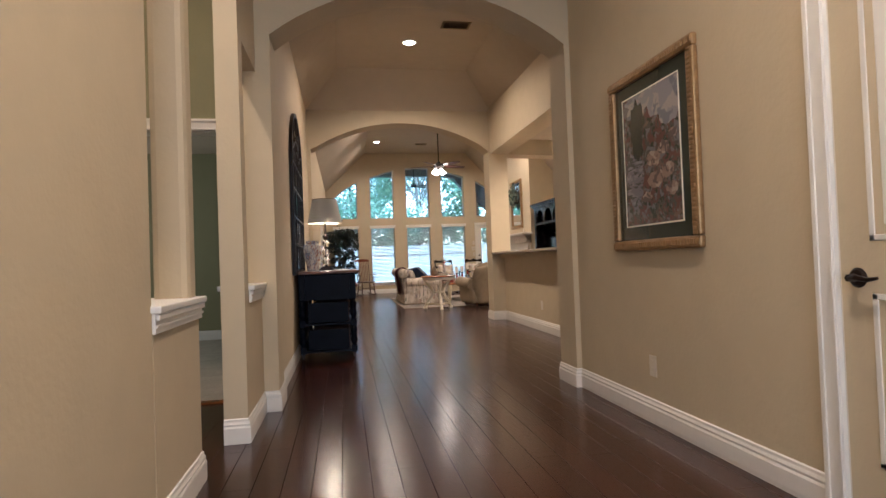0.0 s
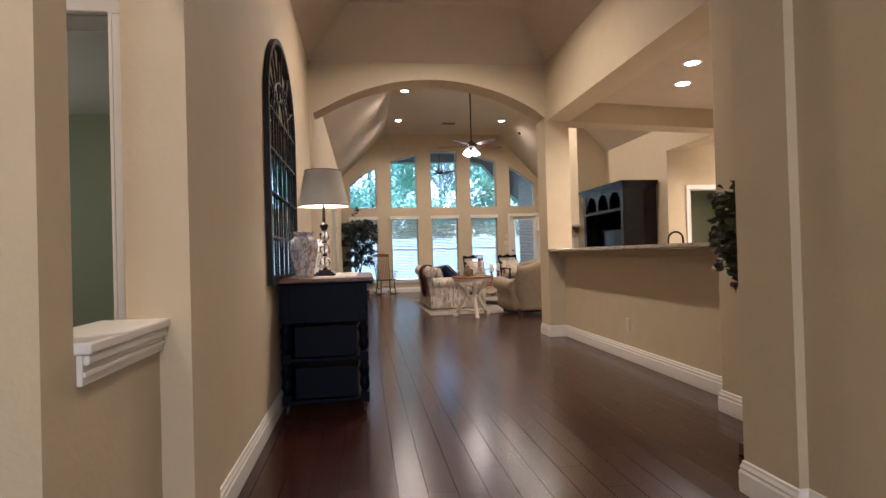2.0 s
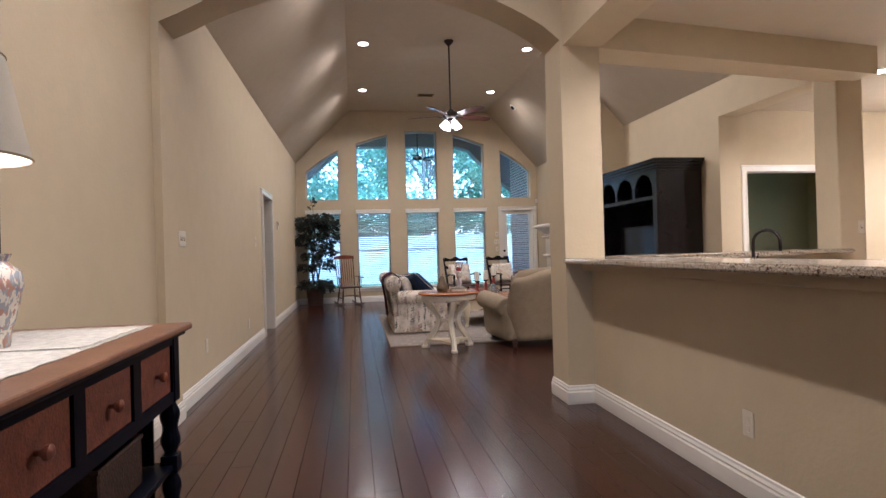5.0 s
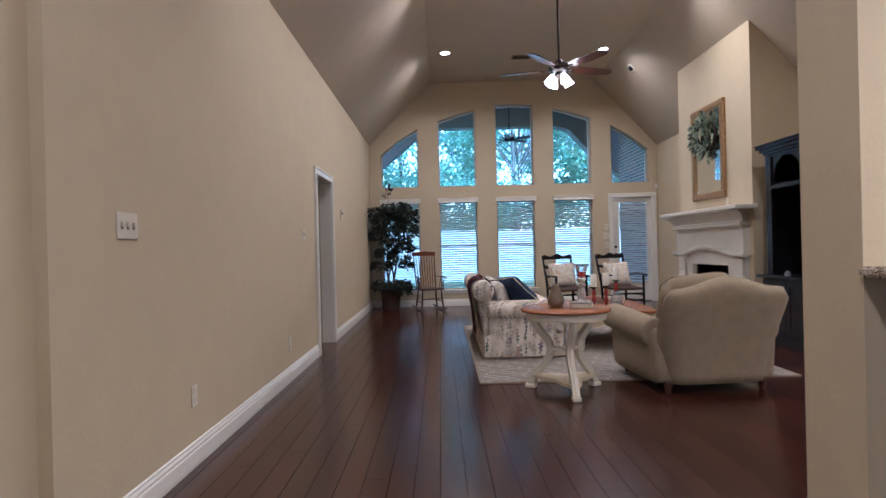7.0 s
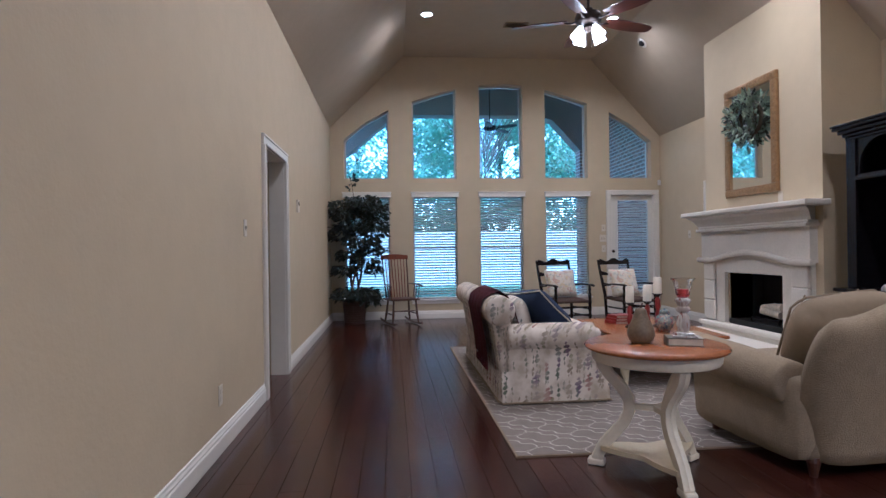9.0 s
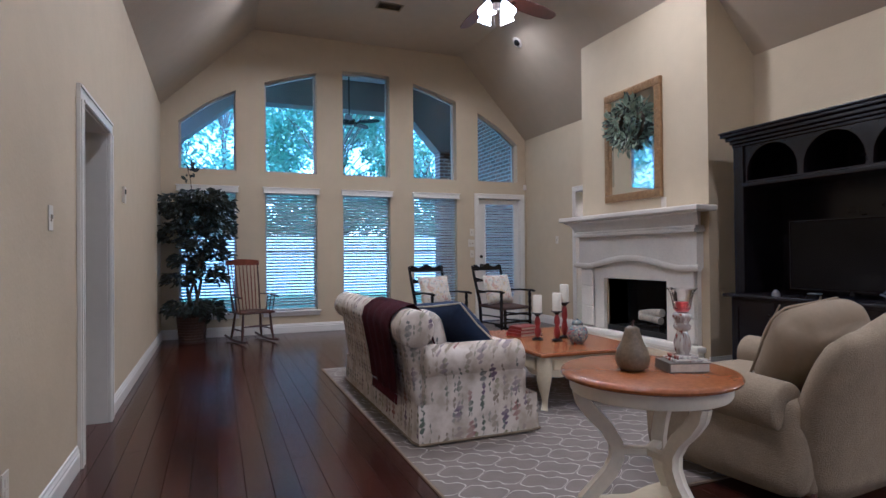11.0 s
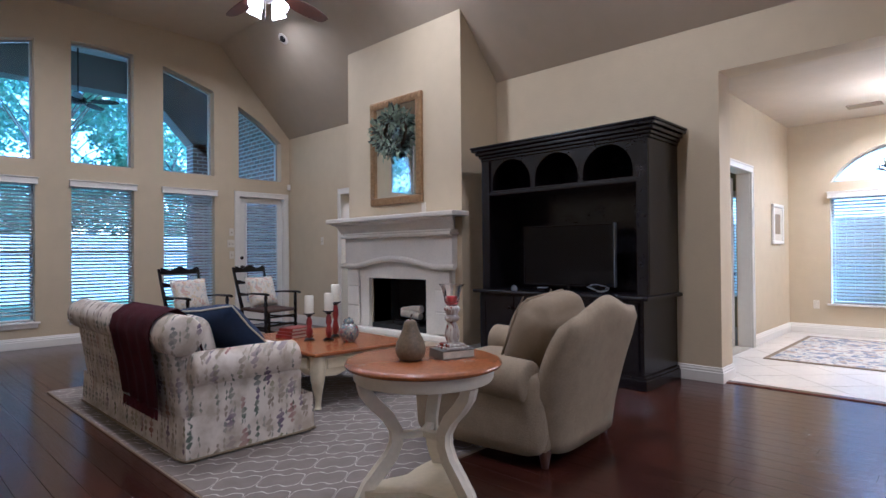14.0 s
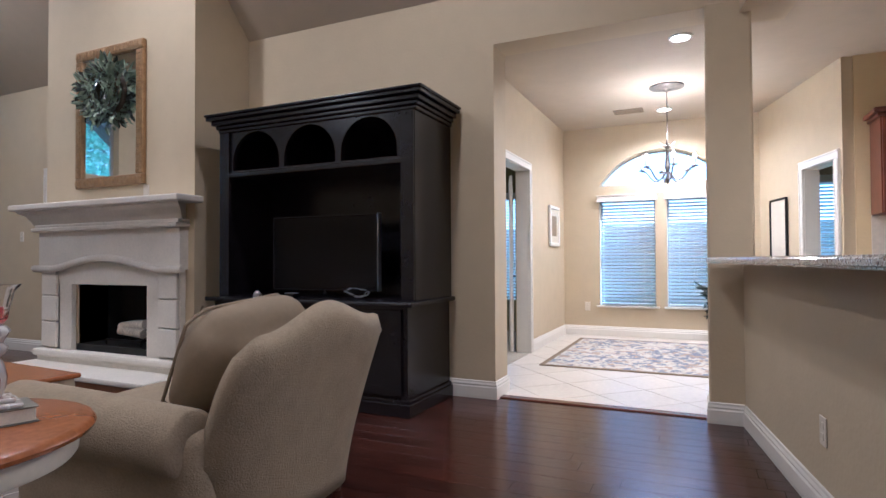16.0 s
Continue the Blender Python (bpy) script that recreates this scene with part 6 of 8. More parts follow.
# ---- rocking chairs ----
def build_black_rocker(m, label):
    c = thing("rocking_chair", label, "rocking chair", m, "black rocking chairs")
    K = M["black"]
    for s in (1, -1):
        pts = [(s * 0.27, -0.48 + 0.96 * k / 12, 0.022 + 0.10 * (k / 12 - 0.45) ** 2 * 1.4) for k in range(13)]
        part("rocker", tube(pts, 0.018, 8, 1.3), K, c)
        part("front_leg", turned(0.58, 0.024, 3, 12, Matrix.Translation((s * 0.27, -0.24, 0.04))), K, c)
        part("back_post", tube([(s * 0.23, 0.22, 0.03), (s * 0.24, 0.24, 0.45), (s * 0.26, 0.33, 0.80), (s * 0.27, 0.37, 0.97)], [0.02, 0.024, 0.02, 0.017], 10), K, c)
        part("armrest", tube([(s * 0.255, 0.27, 0.60), (s * 0.28, 0.0, 0.625), (s * 0.29, -0.26, 0.625), (s * 0.29, -0.31, 0.615)], [0.018, 0.022, 0.028, 0.024], 10, 0.6), K, c)
        for z in (0.18, 0.28):
            part("side_stretcher", tube([(s * 0.265, -0.24, z), (s * 0.235, 0.22, z)], 0.011, 8), K, c)
    for z in (0.20, 0.31):
        part("front_stretcher", tube([(-0.27, -0.24, z), (0, -0.24, z), (0.27, -0.24, z)], [0.011, 0.016, 0.011], 10), K, c)
    part("seat", soft_box(0.54, 0.50, 0.045, 0.02, 3, 0.0, pose(0, 0, 0.40, 3)), M["wicker"], c, "brown woven seat")
    for z, y, h in ((0.58, 0.275, 0.05), (0.74, 0.315, 0.06), (0.90, 0.355, 0.085)):
        pts = [(-0.25, z), (0.25, z)] + [(0.25 - 0.5 * k / 20, z + h * (0.75 + 0.25 * math.cos(math.pi * (k / 20 - 0.5) * 4) + 0.15 * math.sin(math.pi * k / 20))) for k in range(21)]
        part("back_slat", plate(pts, [], 0.016, wall_y(y - 0.01, 1)), K, c)
    pillow("pillow", M["pillow_print"], "cream pillow with faded floral print on black rocking chair", m @ pose(0.0, 0.12, 0.635, -18), 0.48, 0.42, 0.15)


build_black_rocker(pose(3.41, 15.0, 0, 0, 0, 11), "black ladder-back rocking chair with floral pillow before the windows")
build_black_rocker(pose(4.36, 14.95, 0, 0, 0, 15), "black ladder-back rocking chair with floral pillow near patio door")


def build_spindle_rocker():
    c = thing("spindle_rocking_chair", "brown spindle-back rocking chair beside the potted tree", "rocking chair", pose(1.04, 15.82, 0, 0, 0, 18))
    K, D = M["dark_wood"], M["red_brown"]
    for s in (1, -1):
        part("rocker", tube([(s * 0.21, -0.36 + 0.78 * k / 12, 0.02 + 0.13 * (k / 12 - 0.45) ** 2) for k in range(13)], 0.014, 8, 1.2), K, c)
        part("front_leg", tube([(s * 0.21, -0.20, 0.03), (s * 0.195, -0.18, 0.16), (s * 0.18, -0.16, 0.38)], [0.012, 0.019, 0.013], 10), K, c)
        part("back_leg", tube([(s * 0.21, 0.20, 0.03), (s * 0.19, 0.18, 0.16), (s * 0.17, 0.15, 0.38)], [0.012, 0.019, 0.013], 10), K, c)
        part("side_stretcher", tube([(s * 0.20, -0.19, 0.17), (s * 0.20, 0, 0.17), (s * 0.20, 0.19, 0.17)], [0.008, 0.013, 0.008], 8), K, c)
        part("armrest", tube([(s * 0.20, 0.20, 0.62), (s * 0.24, 0.0, 0.62), (s * 0.25, -0.20, 0.61), (s * 0.25, -0.25, 0.60)], [0.012, 0.016, 0.022, 0.02], 10, 0.6), K, c)
        for k in range(3):
            part("arm_spindle", tube([(s * 0.215, -0.16 + 0.11 * k, 0.39), (s * 0.245, -0.16 + 0.11 * k, 0.61)], 0.008, 8), K, c)
        part("back_post", tube([(s * 0.185, 0.19, 0.39), (s * 0.20, 0.27, 0.75), (s * 0.205, 0.33, 1.03)], [0.013, 0.012, 0.010], 8), K, c)
    part("front_stretcher", tube([(-0.2, -0.18, 0.22), (0, -0.18, 0.22), (0.2, -0.18, 0.22)], [0.008, 0.014, 0.008], 8), K, c)
    part("seat", soft_box(0.46, 0.46, 0.035, 0.017, 3, 0.0, pose(0, 0, 0.395)), K, c)
    for k in range(7):
        x = -0.15 + 0.05 * k
        part("spindle", tube([(x * 0.9, 0.20, 0.40), (x, 0.275, 0.75), (x * 1.05, 0.335, 1.03)], [0.008, 0.009, 0.006], 8), D, c)
    pts = [(-0.23, 1.01), (0.23, 1.01)] + [(0.23 - 0.46 * k / 16, 1.075 + 0.02 * math.sin(math.pi * k / 16)) for k in range(17)]
    part("crest_rail", plate(pts, [], 0.02, wall_y(0.33, 1)), D, c, "red-brown crest rail")


build_spindle_rocker()


# ---- plants ----
def build_ficus():
    rnd = random.Random(11)
    p = thing("potted_tree", "tall ficus with twisted stems in a wicker basket by windows", "plant", pose(0.30, 16.02, 0))
    bm = lathe([(0, 0), (0.15, 0), (0.155, 0.01), (0.185, 0.33), (0.195, 0.35), (0.185, 0.355), (0.165, 0.33), (0, 0.32)], 28)
    pot = part("basket", bm, M["wicker"], p, smooth=50)
    for k in range(9):
        z = 0.03 + 0.036 * k
        r = 0.157 + 0.028 * z / 0.33
        part("weave_ring", tube([(r * math.cos(a * math.pi / 9), r * math.sin(a * math.pi / 9), z) for a in range(19)], 0.010, 6), M["wicker"], pot)
    ends = []
    for k in range(4):
        a0 = k * 1.6
        pts = []
        for i in range(9):
            u = i / 8
            r = 0.05 + 0.10 * u
            pts.append((r * math.cos(a0 + u * 4) + 0.06 * u, r * math.sin(a0 + u * 4), 0.30 + 1.35 * u))
        part("stem", tube(pts, [0.022 - 0.014 * i / 8 for i in range(9)], 8), M["bark"], p)
        ends.append(pts)
    tw = bmesh.new()
    pl = []
    blobs = [(0.14, -0.05, 1.90, 0.26, 0.14, 350), (-0.12, 0.0, 1.84, 0.24, 0.14, 308), (0.34, -0.02, 1.80, 0.18, 0.16, 210), (0.02, 0.0, 1.62, 0.30, 0.18, 378), (0.32, -0.05, 1.52, 0.20, 0.14, 182), (-0.20, 0, 1.44, 0.18, 0.14, 125), (0.12, -0.05, 1.33, 0.26, 0.10, 210), (0.30, 0, 1.18, 0.18, 0.08, 112), (-0.06, 0, 1.10, 0.20, 0.09, 125), (0.18, -0.05, 0.98, 0.20, 0.08, 125), (-0.16, -0.03, 0.86, 0.18, 0.08, 98), (0.30, -0.03, 0.86, 0.12, 0.06, 56), (0.02, -0.05, 0.48, 0.34, 0.10, 392), (0.24, -0.05, 0.40, 0.16, 0.10, 112)]
    for bx, by, bz, br, bh, n in blobs:
        for _ in range(max(3, n // 28)):
            a = rnd.uniform(0, 6.28)
            s = ends[rnd.randrange(4)]
            q = min(s, key=lambda t: abs(t[2] - bz + 0.1))
            e = (bx + br * 0.9 * math.cos(a), by + br * 0.5 * math.sin(a), bz + rnd.uniform(-bh, bh))
            mid = ((q[0] + e[0]) / 2, (q[1] + e[1]) / 2, (q[2] + e[2]) / 2 + 0.06)
            add_tube(tw, [q, mid, e], [0.006, 0.004, 0.002], 5)
        for _ in range(n):
            a, r = rnd.uniform(0, 6.28), br * rnd.random() ** 0.55
            pos = (bx + r * math.cos(a), max(-0.4, min(0.32, by + r * math.sin(a) * 0.9)), bz + bh * rnd.uniform(-1, 1) * (1 - 0.4 * (r / br) ** 2))
            pos = (max(-0.36, pos[0]), pos[1], pos[2])
            pl.append((pos, (math.cos(a) + rnd.uniform(-.5, .5), math.sin(a) + rnd.uniform(-.5, .5), rnd.uniform(-1.1, 0.25)), rnd.uniform(0, 6.3), rnd.uniform(0.7, 1.25)))
    for k in range(16):
        u = k / 16
        pl.append(((-0.06 + 0.10 * u, 0, 2.10 + 0.24 * math.sin(u * 3)), (rnd.uniform(-1, 1), rnd.uniform(-1, 1), rnd.uniform(-0.5, 1)), rnd.uniform(0, 6), 1.0))
    add_tube(tw, [(0.02, 0, 1.9), (-0.02, 0, 2.2), (-0.06, 0, 2.34)], [0.006, 0.004, 0.002], 5)
    part("twigs", tw, M["bark"], p)
    leaves_joined("leaves", pl, 0.095, 0.044, M["leaf_dark"], p, "stuff")


build_ficus()


def build_plant_stand():
    rnd = random.Random(8)
    s = thing("plant_stand", "narrow dark wood pedestal stand against the wall near the bar", "plant stand", pose(2.42, 3.02, 0))
    part("column", box(-0.12, 0.12, -0.12, 0.12, 0.05, 0.82, 0.008), M["dark_wood"], s)
    part("plinth", box(-0.14, 0.14, -0.14, 0.14, 0, 0.06, 0.008), M["dark_wood"], s)
    part("top", box(-0.15, 0.15, -0.15, 0.15, 0.82, 0.845, 0.008), M["dark_wood"], s)
    p = thing("potted_plant", "bushy green plant in a dark pot on the stand", "plant", pose(2.44, 3.03, 0.845))
    part("pot", lathe([(0, 0), (0.07, 0), (0.10, 0.12), (0.108, 0.13), (0.095, 0.13), (0.085, 0.11), (0, 0.10)], 24), M["iron"], p, smooth=50)
    bm = bmesh.new()
    pl = []
    for k in range(120):
        a = rnd.uniform(0, 6.28)
        r = rnd.uniform(0.08, 0.30)
        x = max(-0.30, min(0.27, r * math.cos(a)))
        e = (x, r * math.sin(a), 0.12 + rnd.uniform(-0.20, 0.42) * (1 - r * 0.8))
        m_ = (e[0] * 0.4, e[1] * 0.4, 0.20 + 0.5 * max(0, e[2]))
        add_tube(bm, [(0, 0, 0.09), m_, e], [0.004, 0.003, 0.0015], 5)
        for j in range(15):
            u = 0.35 + 0.65 * j / 14
            q = (m_[0] + (e[0] - m_[0]) * u + rnd.uniform(-.03, .03), m_[1] + (e[1] - m_[1]) * u + rnd.uniform(-.03, .03), m_[2] + (e[2] - m_[2]) * u + rnd.uniform(-.03, .03))
            pl.append((q, (math.cos(a) + rnd.uniform(-1, 1), math.sin(a) + rnd.uniform(-1, 1), rnd.uniform(-0.9, 0.7)), rnd.uniform(0, 6), rnd.uniform(0.7, 1.2)))
    part("stems", bm, M["bark"], p)
    leaves_joined("leaves", pl, 0.058, 0.044, M["leaf_stand"], p, "stuff")


build_plant_stand()


# ---- hall: console, lamp, jars, mirror ----
def build_console():
    c = thing("console_table", "dark blue-black console with rust cane drawers against the hall wall", "console table", pose(-0.085, 4.95, 0))
    K = M["navy"]
    L0, L1 = -0.62, 0.62
    D = 0.58
    part("tabletop", box(0.0, 0.625, L0, L1, 0.862, 0.888, 0.008), M["brown_top"], c, "worn brown wooden top")
    part("top_moulding", box(0.005, 0.605, L0 + 0.02, L1 - 0.02, 0.845, 0.862, 0.006), K, c)
    part("case", merged([box(0.02, 0.57, L0 + 0.045, L0 + 0.07, 0.60, 0.845), box(0.02, 0.57, L1 - 0.07, L1 - 0.045, 0.60, 0.845), box(0.02, 0.04, L0 + 0.07, L1 - 0.07, 0.60, 0.845), box(0.02, 0.555, L0 + 0.07, L1 - 0.07, 0.60, 0.615)]), K, c)
    w = (L1 - L0 - 0.12) / 3
    holes = [rect(L0 + 0.06 + k * w + 0.03, L0 + 0.06 + (k + 1) * w - 0.03, 0.64, 0.815) for k in range(3)]
    part("face_frame", plate(rect(L0 + 0.045, L1 - 0.045, 0.60, 0.845), holes, 0.02, wall_x(0.555)), K, c)
    for k in range(3):
        y = L0 + 0.06 + (k + 0.5) * w
        d = part("drawer_front", box(0.545, 0.567, y - w / 2 + 0.032, y + w / 2 - 0.032, 0.642, 0.813, 0.003), M["cane"], c, "rust coloured cane drawer front")
        part("knob", lathe([(0, 0), (0.007, 0), (0.007, 0.010), (0.018, 0.022), (0.018, 0.032), (0.008, 0.038), (0, 0.039)], 16, Matrix.Translation((0.567, y, 0.728)) @ pose(0, 0, 0, 0, 90, 0)), M["red_brown"], d)
    for x in (0.05, 0.55):
        for y in (L0 + 0.055, L1 - 0.055):
            part("corner_block", box(x - 0.03, x + 0.03, y - 0.03, y + 0.03, 0.60, 0.845, 0.003), K, c)
            leg = part("leg", turned(0.20, 0.034, 1, 14, None, 0.0), K, c)
            leg.matrix_basis = Matrix.Translation((x, y, 0.40))
            part("shelf_block", box(x - 0.03, x + 0.03, y - 0.03, y + 0.03, 0.335, 0.40, 0.004), K, c)
            low = part("leg", turned(0.20, 0.034, 1, 14), K, c)
            low.matrix_basis = Matrix.Translation((x, y, 0.135))
            part("foot_block", box(x - 0.03, x + 0.03, y - 0.03, y + 0.03, 0.065, 0.135, 0.004), K, c)
            ca = part("caster", merged([tube([(x - 0.010, y, 0.024), (x + 0.010, y, 0.024)], 0.024, 16), box(x - 0.014, x + 0.014, y - 0.008, y + 0.008, 0.03, 0.066, 0.002)]), M["bronze"], c)
    for z in (0.345, 0.075):
        part("shelf", box(0.03, 0.565, L0 + 0.04, L1 - 0.04, z, z + 0.022, 0.004), K, c)
    for z in (0.37, 0.10):
        for y in (L0 + 0.075, L1 - 0.09):
            part("end_panel", box(0.10, 0.50, y, y + 0.015, z, z + 0.20, 0.003), K, c)
        part("back_panel", box(0.03, 0.042, L0 + 0.08, L1 - 0.08, z, z + 0.22), K, c)
    for k, (z, y) in enumerate(((0.367, -0.30), (0.367, 0.22), (0.097, -0.25), (0.097, 0.25))):
        b = thing("storage_basket", "woven brown storage basket on a console shelf", "basket", c.matrix_basis @ pose(0.32, y, z), "baskets in the console")
        part("body", merged([box(-0.19, 0.19, -0.17, -0.16, 0, 0.16, 0.003), box(-0.19, 0.19, 0.16, 0.17, 0, 0.16, 0.003), box(-0.19, -0.18, -0.16, 0.16, 0, 0.16, 0.003), box(0.18, 0.19, -0.16, 0.16, 0, 0.16, 0.003), box(-0.18, 0.18, -0.16, 0.16, 0, 0.01)]), M["wicker"], b)
        part("rim", tube([(-0.19, -0.17, 0.16), (0.19, -0.17, 0.16), (0.19, 0.17, 0.16), (-0.19, 0.17, 0.16), (-0.19, -0.17, 0.16)], 0.008, 6), M["wicker"], b)
    cl = thing("lace_runner", "cream lace runner with folded end on the console", "cloth", c.matrix_basis @ pose(0.29, 0.06, 0.889))
    bm = bmesh.new()
    pts = []
    for k in range(60):
        a = 2 * math.pi * k / 60
        q = 1 + 0.025 * math.cos(a * 24)
        x = max(-0.22, min(0.22, 0.31 * math.cos(a))) * q
        y = max(-0.50, min(0.46, 0.70 * math.sin(a))) * q
        pts.append((x, y))
    add_prism(bm, pts, 0.0, 0.003)
    part("cloth", bm, M["doily"], cl)
    bm = bmesh.new()
    add_prism(bm, [(x * 0.9 + 0.01, max(-0.1, y * 0.75)) for x, y in pts if y > -0.12], 0.0045, 0.008)
    part("folded_end", bm, M["doily"], cl)
    # lamp
    lm = thing("table_lamp", "lit table lamp with crystal ball stem and linen shade on console", "table lamp", pose(0.20, 4.76, 0.893))
    part("base", merged([box(-0.075, 0.075, -0.075, 0.075, 0, 0.015, 0.003), box(-0.06, 0.06, -0.06, 0.06, 0.015, 0.028, 0.004), box(-0.045, 0.045, -0.045, 0.045, 0.028, 0.042, 0.004)]), M["bronze"], lm)
    zz = 0.042
    for r in (0.042, 0.040, 0.038):
        part("collar", lathe([(0, zz), (0.016, zz), (0.020, zz + 0.006), (0.014, zz + 0.014), (0, zz + 0.014)], 16), M["bronze"], lm)
        n = 12
        prof = [(0, zz + 0.012)] + [(r * math.sin(math.pi * k / n), zz + 0.012 + r - r * math.cos(math.pi * k / n)) for k in range(1, n)] + [(0, zz + 0.012 + 2 * r)]
        bl = part("crystal_ball", lathe(prof, 10), M["clear"], lm, "clear faceted crystal ball")
        bl.visible_shadow = False
        part("inner_rod", lathe([(0, zz + 0.012), (0.004, zz + 0.012), (0.004, zz + 0.012 + 2 * r), (0, zz + 0.012 + 2 * r)], 8), M["bronze"], bl)
        zz += 2 * r + 0.014
    part("neck", lathe([(0, zz), (0.016, zz), (0.030, zz + 0.03), (0.030, zz + 0.045), (0.012, zz + 0.06), (0.009, zz + 0.19), (0, zz + 0.19)], 16), M["bronze"], lm)
    s0 = 1.395 - 0.893
    bm = lathe([(0.180, s0), (0.1285, s0 + 0.255), (0.1265, s0 + 0.255), (0.178, s0)], 40)
    bmesh.ops.delete(bm, geom=[f for f in bm.faces if len(f.verts) > 4], context="FACES_ONLY")
    bmesh.ops.delete(bm, geom=[v for v in bm.verts if v.co.x ** 2 + v.co.y ** 2 < 1e-6], context="VERTS")
    sh = part("shade", bm, M["shade"], lm, "pale linen drum shade", smooth=60)
    for z, r in ((s0, 0.180), (s0 + 0.255, 0.128)):
        part("trim_ring", tube([(r * math.cos(a * math.pi / 18), r * math.sin(a * math.pi / 18), z) for a in range(37)], 0.0035, 6), M["linen_dark"], sh)
    part("bulb", lathe([(0, s0 + 0.08), (0.014, s0 + 0.08), (0.03, s0 + 0.12), (0.02, s0 + 0.16), (0, s0 + 0.165)], 14), M["glow"], lm, "glowing bulb")
    part("harp", tube([(0.0, -0.04, s0 + 0.05), (0, -0.05, s0 + 0.15), (0, 0, s0 + 0.262), (0, 0.05, s0 + 0.15), (0, 0.04, s0 + 0.05)], 0.002, 5), M["bronze"], lm)
    for k, (x, y, h) in enumerate(((0.07, 4.60, 0.31), (0.13, 5.02, 0.27))):
        j = thing("porcelain_vase", "cream painted porcelain vase with blue and red panels on console", "vase", pose(x, y, 0.893), "vases on the console")
        q = h / 0.31
        part("body", lathe([(0, 0), (0.055, 0), (0.062, 0.006), (0.066, 0.05 * q), (0.088, 0.15 * q), (0.097, 0.21 * q), (0.092, 0.25 * q), (0.066, 0.275 * q), (0.060, 0.285 * q), (0.070, 0.31 * q), (0.066, 0.31 * q), (0.055, 0.285 * q), (0, 0.28 * q)], 32), M["porcelain"], j, smooth=60)


build_console()


def build_arch_mirror():
    c = thing("arched_mirror", "tall arched window-pane mirror with black iron bars on hall wall", "mirror", pose(-0.098, 4.78, 0, 0, 0, 90))
    w, z0, z1, zt = 1.36, 0.86, 1.98, 2.56
    hw = w / 2

    def top(x, k=1.0):
        return z1 + (zt - z1) * math.sqrt(max(0.0, 1 - (x / (hw * k)) ** 2)) * k
    outl = [(-hw, z0), (hw, z0)] + [(hw * math.cos(math.pi * i / 32), z1 + (zt - z1) * math.sin(math.pi * i / 32)) for i in range(33)]
    f = 0.034
    inn = [(-hw + f, z0 + f), (hw - f, z0 + f)] + [((hw - f) * math.cos(math.pi * i / 32), z1 + (zt - z1 - f) * math.sin(math.pi * i / 32)) for i in range(33)]
    part("outer_frame", plate(outl, [inn], 0.032, wall_y(-0.034, 1)), M["iron"], c)
    part("mirror_glass", plate(inn, [], 0.004, wall_y(-0.010, 1)), M["mirror"], c, "silvered glass")
    part("inner_frame", frame_of([(x * 0.93, z0 + 0.04 + (z - z0) * 0.965) for x, z in outl], 0.012, 0.008, wall_y(-0.024, 1)), M["iron"], c)
    for x in (-0.46, -0.23, 0.23, 0.46):
        zt2 = z1 + 0.02 if abs(x) > 0.1 else z1
        part("bar", box(x - 0.006, x + 0.006, -0.026, -0.012, z0 + f, zt2 + 0.02, 0.002), M["iron"], c)
    part("centre_bar", box(-0.010, 0.010, -0.030, -0.012, z0 + f, z1, 0.003), M["iron"], c)
    for z in (1.16, 1.44, 1.72, z1):
        b = part("cross_bar", box(-hw + f, hw - f, -0.030, -0.012, z - 0.007, z + 0.007, 0.003), M["iron"], c)
        for x in (-0.46, -0.23, 0.23, 0.46):
            part("collar", box(x - 0.012, x + 0.012, -0.032, -0.010, z - 0.012, z + 0.012, 0.004), M["iron"], b)
    for k in (0.62, 0.32):
        pts = [(hw * k * math.cos(math.pi * i / 24), -0.02, z1 + (zt - z1) * 0.60 * math.sin(math.pi * i / 24) * (k + 0.2)) for i in range(25)]
        part("arch_bar", tube(pts, 0.008, 6), M["iron"], c)
    for a in (25, 55, 90, 125, 155):
        r0, r1 = 0.34, 1.0
        part("ray_bar", tube([((hw - f) * r * math.cos(radians(a)), -0.02, z1 + (zt - z1 - f) * r * math.sin(radians(a))) for r in (r0, r1)], 0.008, 6), M["iron"], c)


build_arch_mirror()


